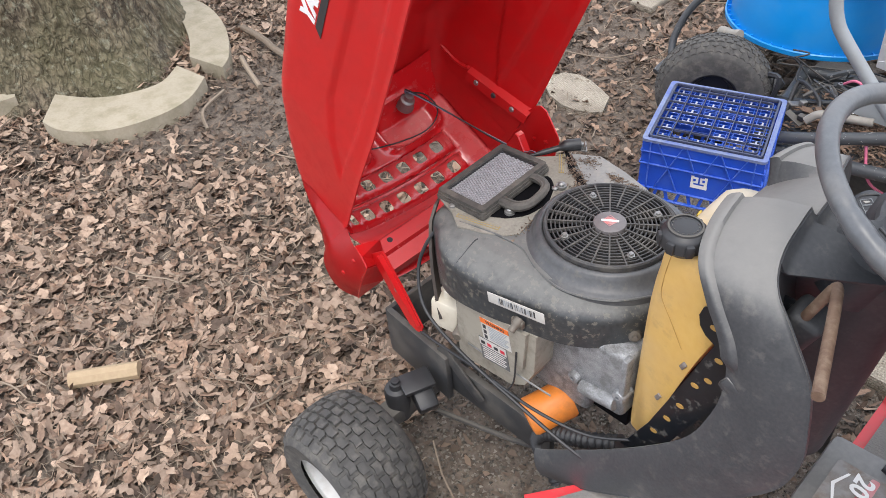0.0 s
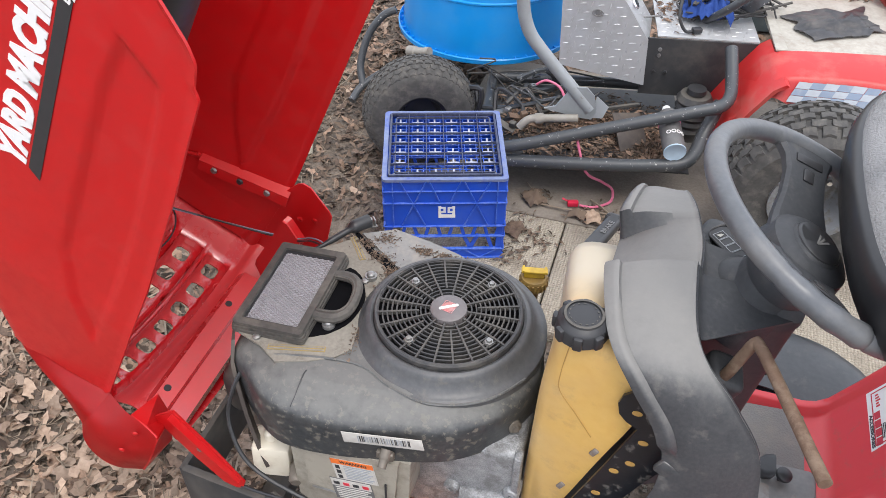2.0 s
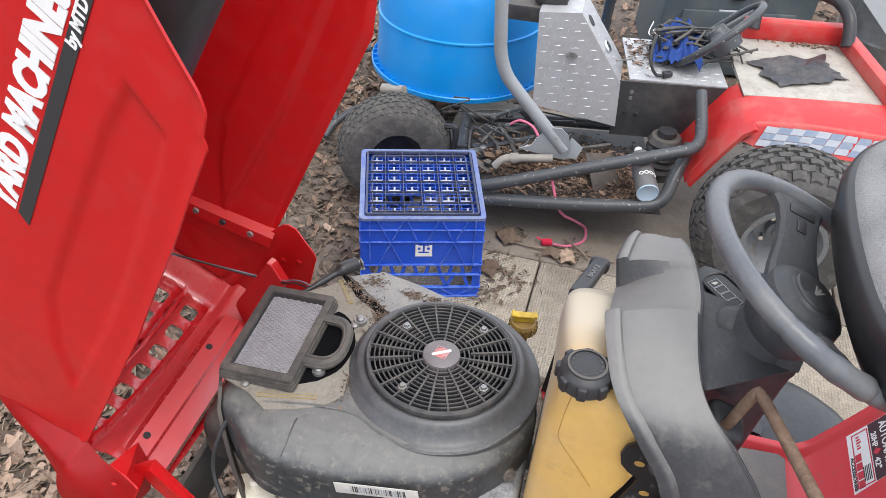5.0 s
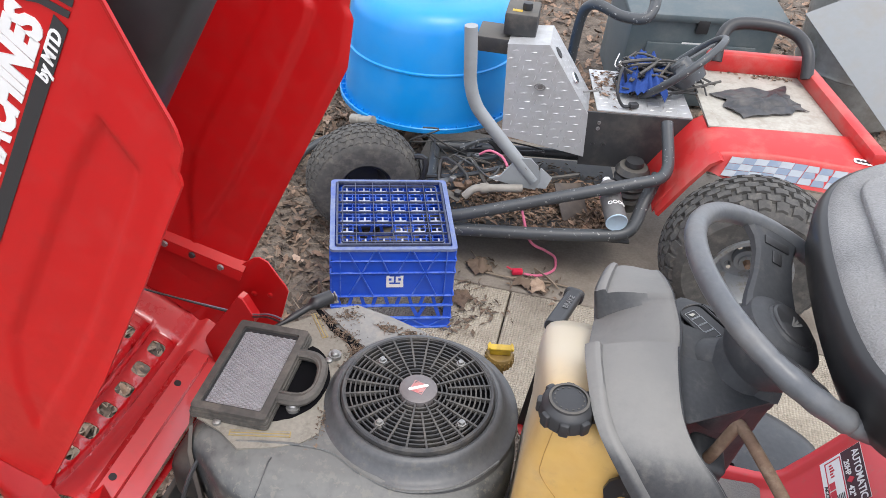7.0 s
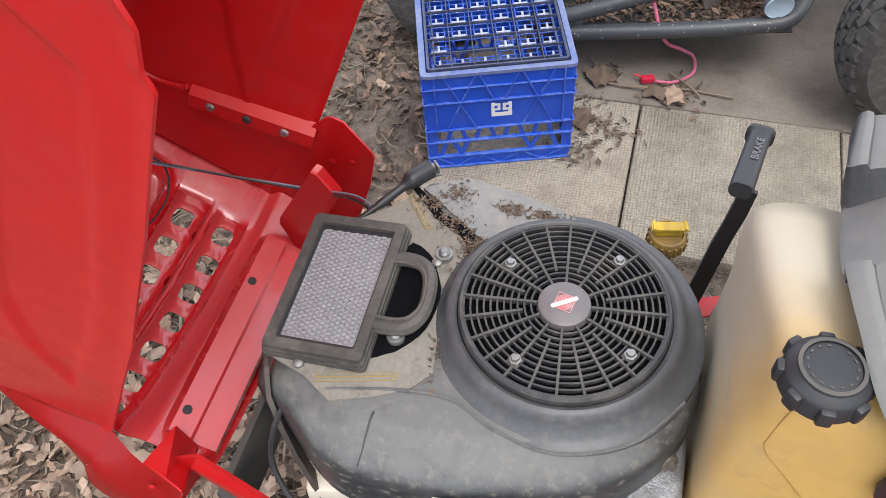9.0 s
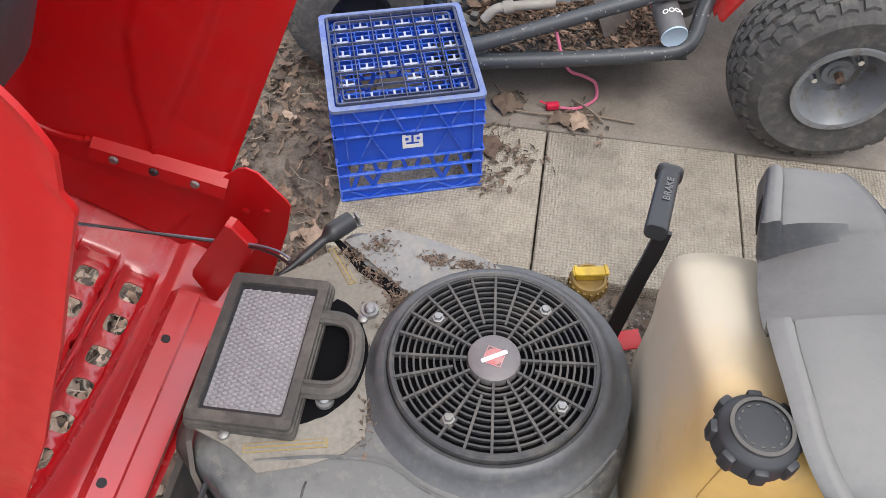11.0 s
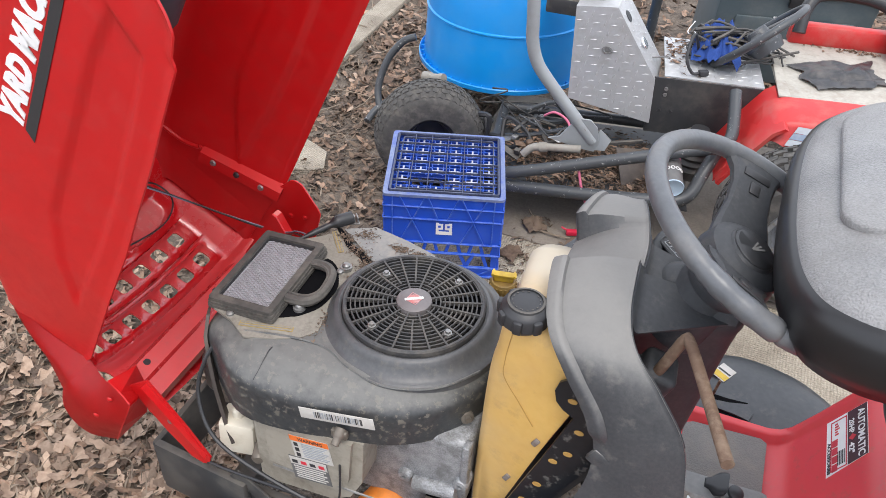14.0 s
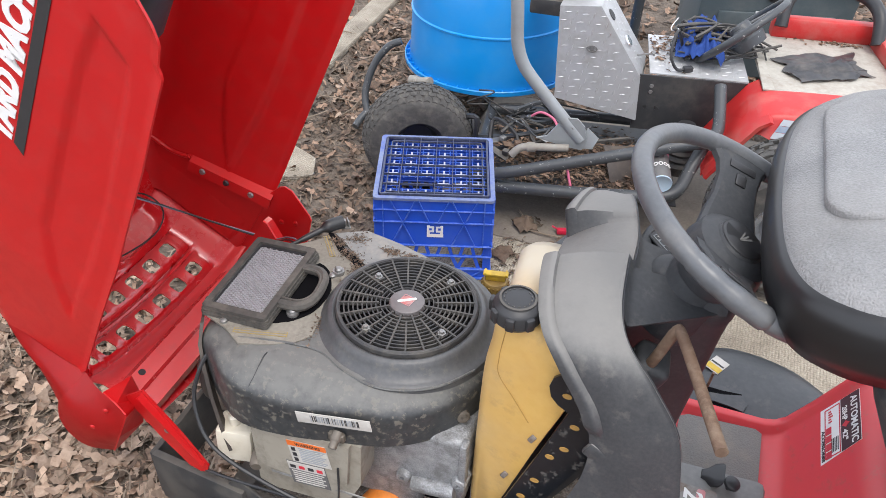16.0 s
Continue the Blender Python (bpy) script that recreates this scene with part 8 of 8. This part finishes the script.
def debris(name, label, count, boxes_, size, mat, seed, lim=(-9, 9, -9, 9)):
    rng = np.random.default_rng(seed)
    verts, faces, base = [], [], 0
    for n in range(count):
        b = boxes_[n % len(boxes_)]
        x, y, z = rng.normal(b[0], b[3]), rng.normal(b[1], b[4]), b[2]
        if not (lim[0] < x < lim[1] and lim[2] < y < lim[3]):
            continue
        ln, yaw = size * rng.uniform(0.3, 1.4), rng.uniform(0, 6.3)
        c, s, w, h = math.cos(yaw), math.sin(yaw), ln * rng.uniform(0.12, 0.5), rng.uniform(0.001, 0.004) * size / 0.02
        for px_, py_, pz in ((-ln / 2, 0, 0), (0, -w / 2, h), (ln / 2, 0, h * 0.3), (0, w / 2, h * 1.4)):
            verts.append((x + c * px_ - s * py_, y + s * px_ + c * py_, z + pz))
        faces += [(base, base + 1, base + 2), (base, base + 2, base + 3)]
        base += 4
    me = bpy.data.meshes.new(name)
    me.from_pydata(verts, [], faces)
    me.materials.append(mat)
    return tagged(new(name, me), label, "plant debris", kind="stuff")


deb = debris("engine_debris", "brown plant crumbs in the slot of the engine cover", 1300, ((-0.122, 0.076, 0.6498, 0.010, 0.010), (-0.109, 0.060, 0.650, 0.007, 0.009), (-0.150, 0.103, 0.650, 0.012, 0.007), (-0.113, 0.068, 0.651, 0.006, 0.007), (-0.185, 0.126, 0.650, 0.010, 0.006), (-0.122, 0.020, 0.6498, 0.006, 0.030), (-0.118, -0.06, 0.6498, 0.006, 0.022), (-0.088, 0.138, 0.6495, 0.010, 0.005), (-0.045, 0.137, 0.6495, 0.012, 0.004), (-0.155, 0.150, 0.6495, 0.010, 0.008)), 0.006, LEAF_DARK, 5)
deb.matrix_world = YARD
FLOOR = (-0.02, 0.545, 1.19, 1.62)
debris("kart_mould", "dark rotted leaf mould over the kart floor", 3200, ((0.40, 1.30, 0.133, 0.12, 0.09), (0.15, 1.34, 0.133, 0.14, 0.12), (0.30, 1.45, 0.133, 0.16, 0.07), (0.48, 1.26, 0.136, 0.06, 0.06)), 0.022, LEAF_DARK, 18, FLOOR)
debris("kart_litter", "dry leaves and scraps in the kart floor", 1300, ((0.40, 1.30, 0.135, 0.10, 0.07), (0.20, 1.33, 0.135, 0.10, 0.10), (0.52, 1.25, 0.14, 0.06, 0.05), (0.10, 1.36, 0.135, 0.08, 0.10), (0.44, 1.40, 0.14, 0.08, 0.05)), 0.030, LEAF_MID, 8, FLOOR)
debris("shelf_litter", "dry leaf scraps on the plate shelf", 160, ((0.50, 1.68, 0.4165, 0.05, 0.06),), 0.024, LEAF_MID, 28, (0.455, 0.74, 1.48, 1.76))
debris("deck_litter", "leaf scraps along the rear wall of the deck", 70, ((1.06, 1.79, 0.4325, 0.06, 0.012),), 0.02, LEAF_MID, 29, (0.82, 1.17, 1.70, 1.803))
clump = debris("slab_clumps", "dark leaf crumbs caught at the slab joints", 260, ((0.13, 1.155, 0.006, 0.035, 0.02), (0.15, 0.945, 0.006, 0.05, 0.035), (0.285, 1.09, 0.006, 0.035, 0.02), (0.32, 1.07, 0.006, 0.03, 0.03), (0.10, 1.02, 0.006, 0.03, 0.04), (0.06, 0.90, 0.006, 0.03, 0.05)), 0.023, LEAF_DARK, 21)


crumple("dry_leaf", "curled tan dry leaf standing on the slab", "leaf", 0.305, 1.075, 0.003, 0.06, 0.045, 0.035, LEAF, 7, 8)
crumple("dark_leaf", "dark shrivelled leaf lying beside the crate", "leaf", 0.125, 1.14, 0.003, 0.07, 0.06, 0.05, LEAF_DARK, 3, 10)
crumple("dark_leaf", "dark shrivelled leaf lying at the slab joint", "leaf", 0.262, 1.085, 0.003, 0.05, 0.04, 0.03, LEAF_DARK, 4, 8)
crumple("dark_leaf", "brown shrivelled leaf lying beside the crate", "leaf", 0.075, 0.985, 0.003, 0.06, 0.06, 0.03, LEAF_MID, 6, 8)
for pts_ in ([(0.14, 1.12, 0.008), (0.22, 1.10, 0.012), (0.33, 1.10, 0.008), (0.45, 1.07, 0.008)], [(0.30, 1.16, 0.008), (0.34, 1.11, 0.014), (0.37, 1.07, 0.008)], [(0.10, 1.22, 0.008), (0.12, 1.17, 0.02), (0.14, 1.15, 0.03)]):
    tagged(part("slab_twig", tube(pts_, 0.0028, 6, steps=4), TWIG), "thin dark twig lying on the slabs", "twig", "twigs on the slabs")


def twigs(count, seed, keep):
    rng = random.Random(seed)
    bms = []
    for n in range(count):
        x, y = rng.uniform(-3.0, 0.4), rng.uniform(-1.1, 2.8)
        if rng.random() > keep(x, y) + 0.15 or (local(x, y)[0] > -0.44 and local(x, y)[1] > 0.6 and rng.random() < 0.7):
            continue
        a, ln = rng.uniform(0, 6.3), rng.uniform(0.05, 0.26)
        pts = [(x + math.cos(a) * ln * t + 0.02 * rng.uniform(-1, 1), y + math.sin(a) * ln * t + 0.02 * rng.uniform(-1, 1), max(0, ground_height(x, y)) + 0.016 + 0.01 * rng.random()) for t in (0, 0.35, 0.7, 1)]
        bms.append(tube(pts, rng.uniform(0.0012, 0.003), 5, steps=2))
    return join(*bms)


tagged(part("twigs", twigs(170, 6, leaf_keep), TWIG), "thin dry twigs among the leaves", "twigs", kind="stuff")
for pts, r in (([(-2.28, 1.12, 0.02), (-2.1, 1.07, 0.03), (-1.98, 1.03, 0.025), (-1.80, 1.0, 0.015)], 0.014), ([(-2.08, 0.92, 0.02), (-1.98, 0.86, 0.025), (-1.84, 0.79, 0.015)], 0.011), ([(-1.95, 0.70, 0.015), (-1.90, 0.55, 0.02), (-1.80, 0.48, 0.01)], 0.007)):
    ob = tagged(part("fallen_branch", tube(pts, r, 8, steps=5), TWIG), "bare fallen branch lying beside the edging stones", "branch", "branches by the stones")


def gravel():
    rng = np.random.default_rng(9)
    verts, faces, base = [], [], 0
    for n in range(20000):
        lx, ly = rng.uniform(-0.45, 0.75), rng.uniform(-0.75, 0.62)
        x, y = lx * 0.985 + ly * 0.174, -lx * 0.174 + ly * 0.985
        s = rng.uniform(0.002, 0.0065)
        z = ground_height(x, y) + s * 0.3
        p = [(s, 0, 0), (-s * rng.uniform(0.5, 1), s * 0.8, 0), (-s * 0.6, -s * rng.uniform(0.5, 1), 0), (0.2 * s, 0.1 * s, s * rng.uniform(0.6, 1.1))]
        a = rng.uniform(0, 6.3)
        for q in p:
            verts.append((x + math.cos(a) * q[0] - math.sin(a) * q[1], y + math.sin(a) * q[0] + math.cos(a) * q[1], z + q[2]))
        faces += [(base, base + 1, base + 3), (base + 1, base + 2, base + 3), (base + 2, base, base + 3)]
        base += 4
    me = bpy.data.meshes.new("gravel")
    me.from_pydata(verts, [], faces)
    me.materials.append(GRAVEL)
    tagged(new("gravel", me), "small mixed gravel and leaf crumbs under the tractor", "gravel", kind="stuff")


gravel()
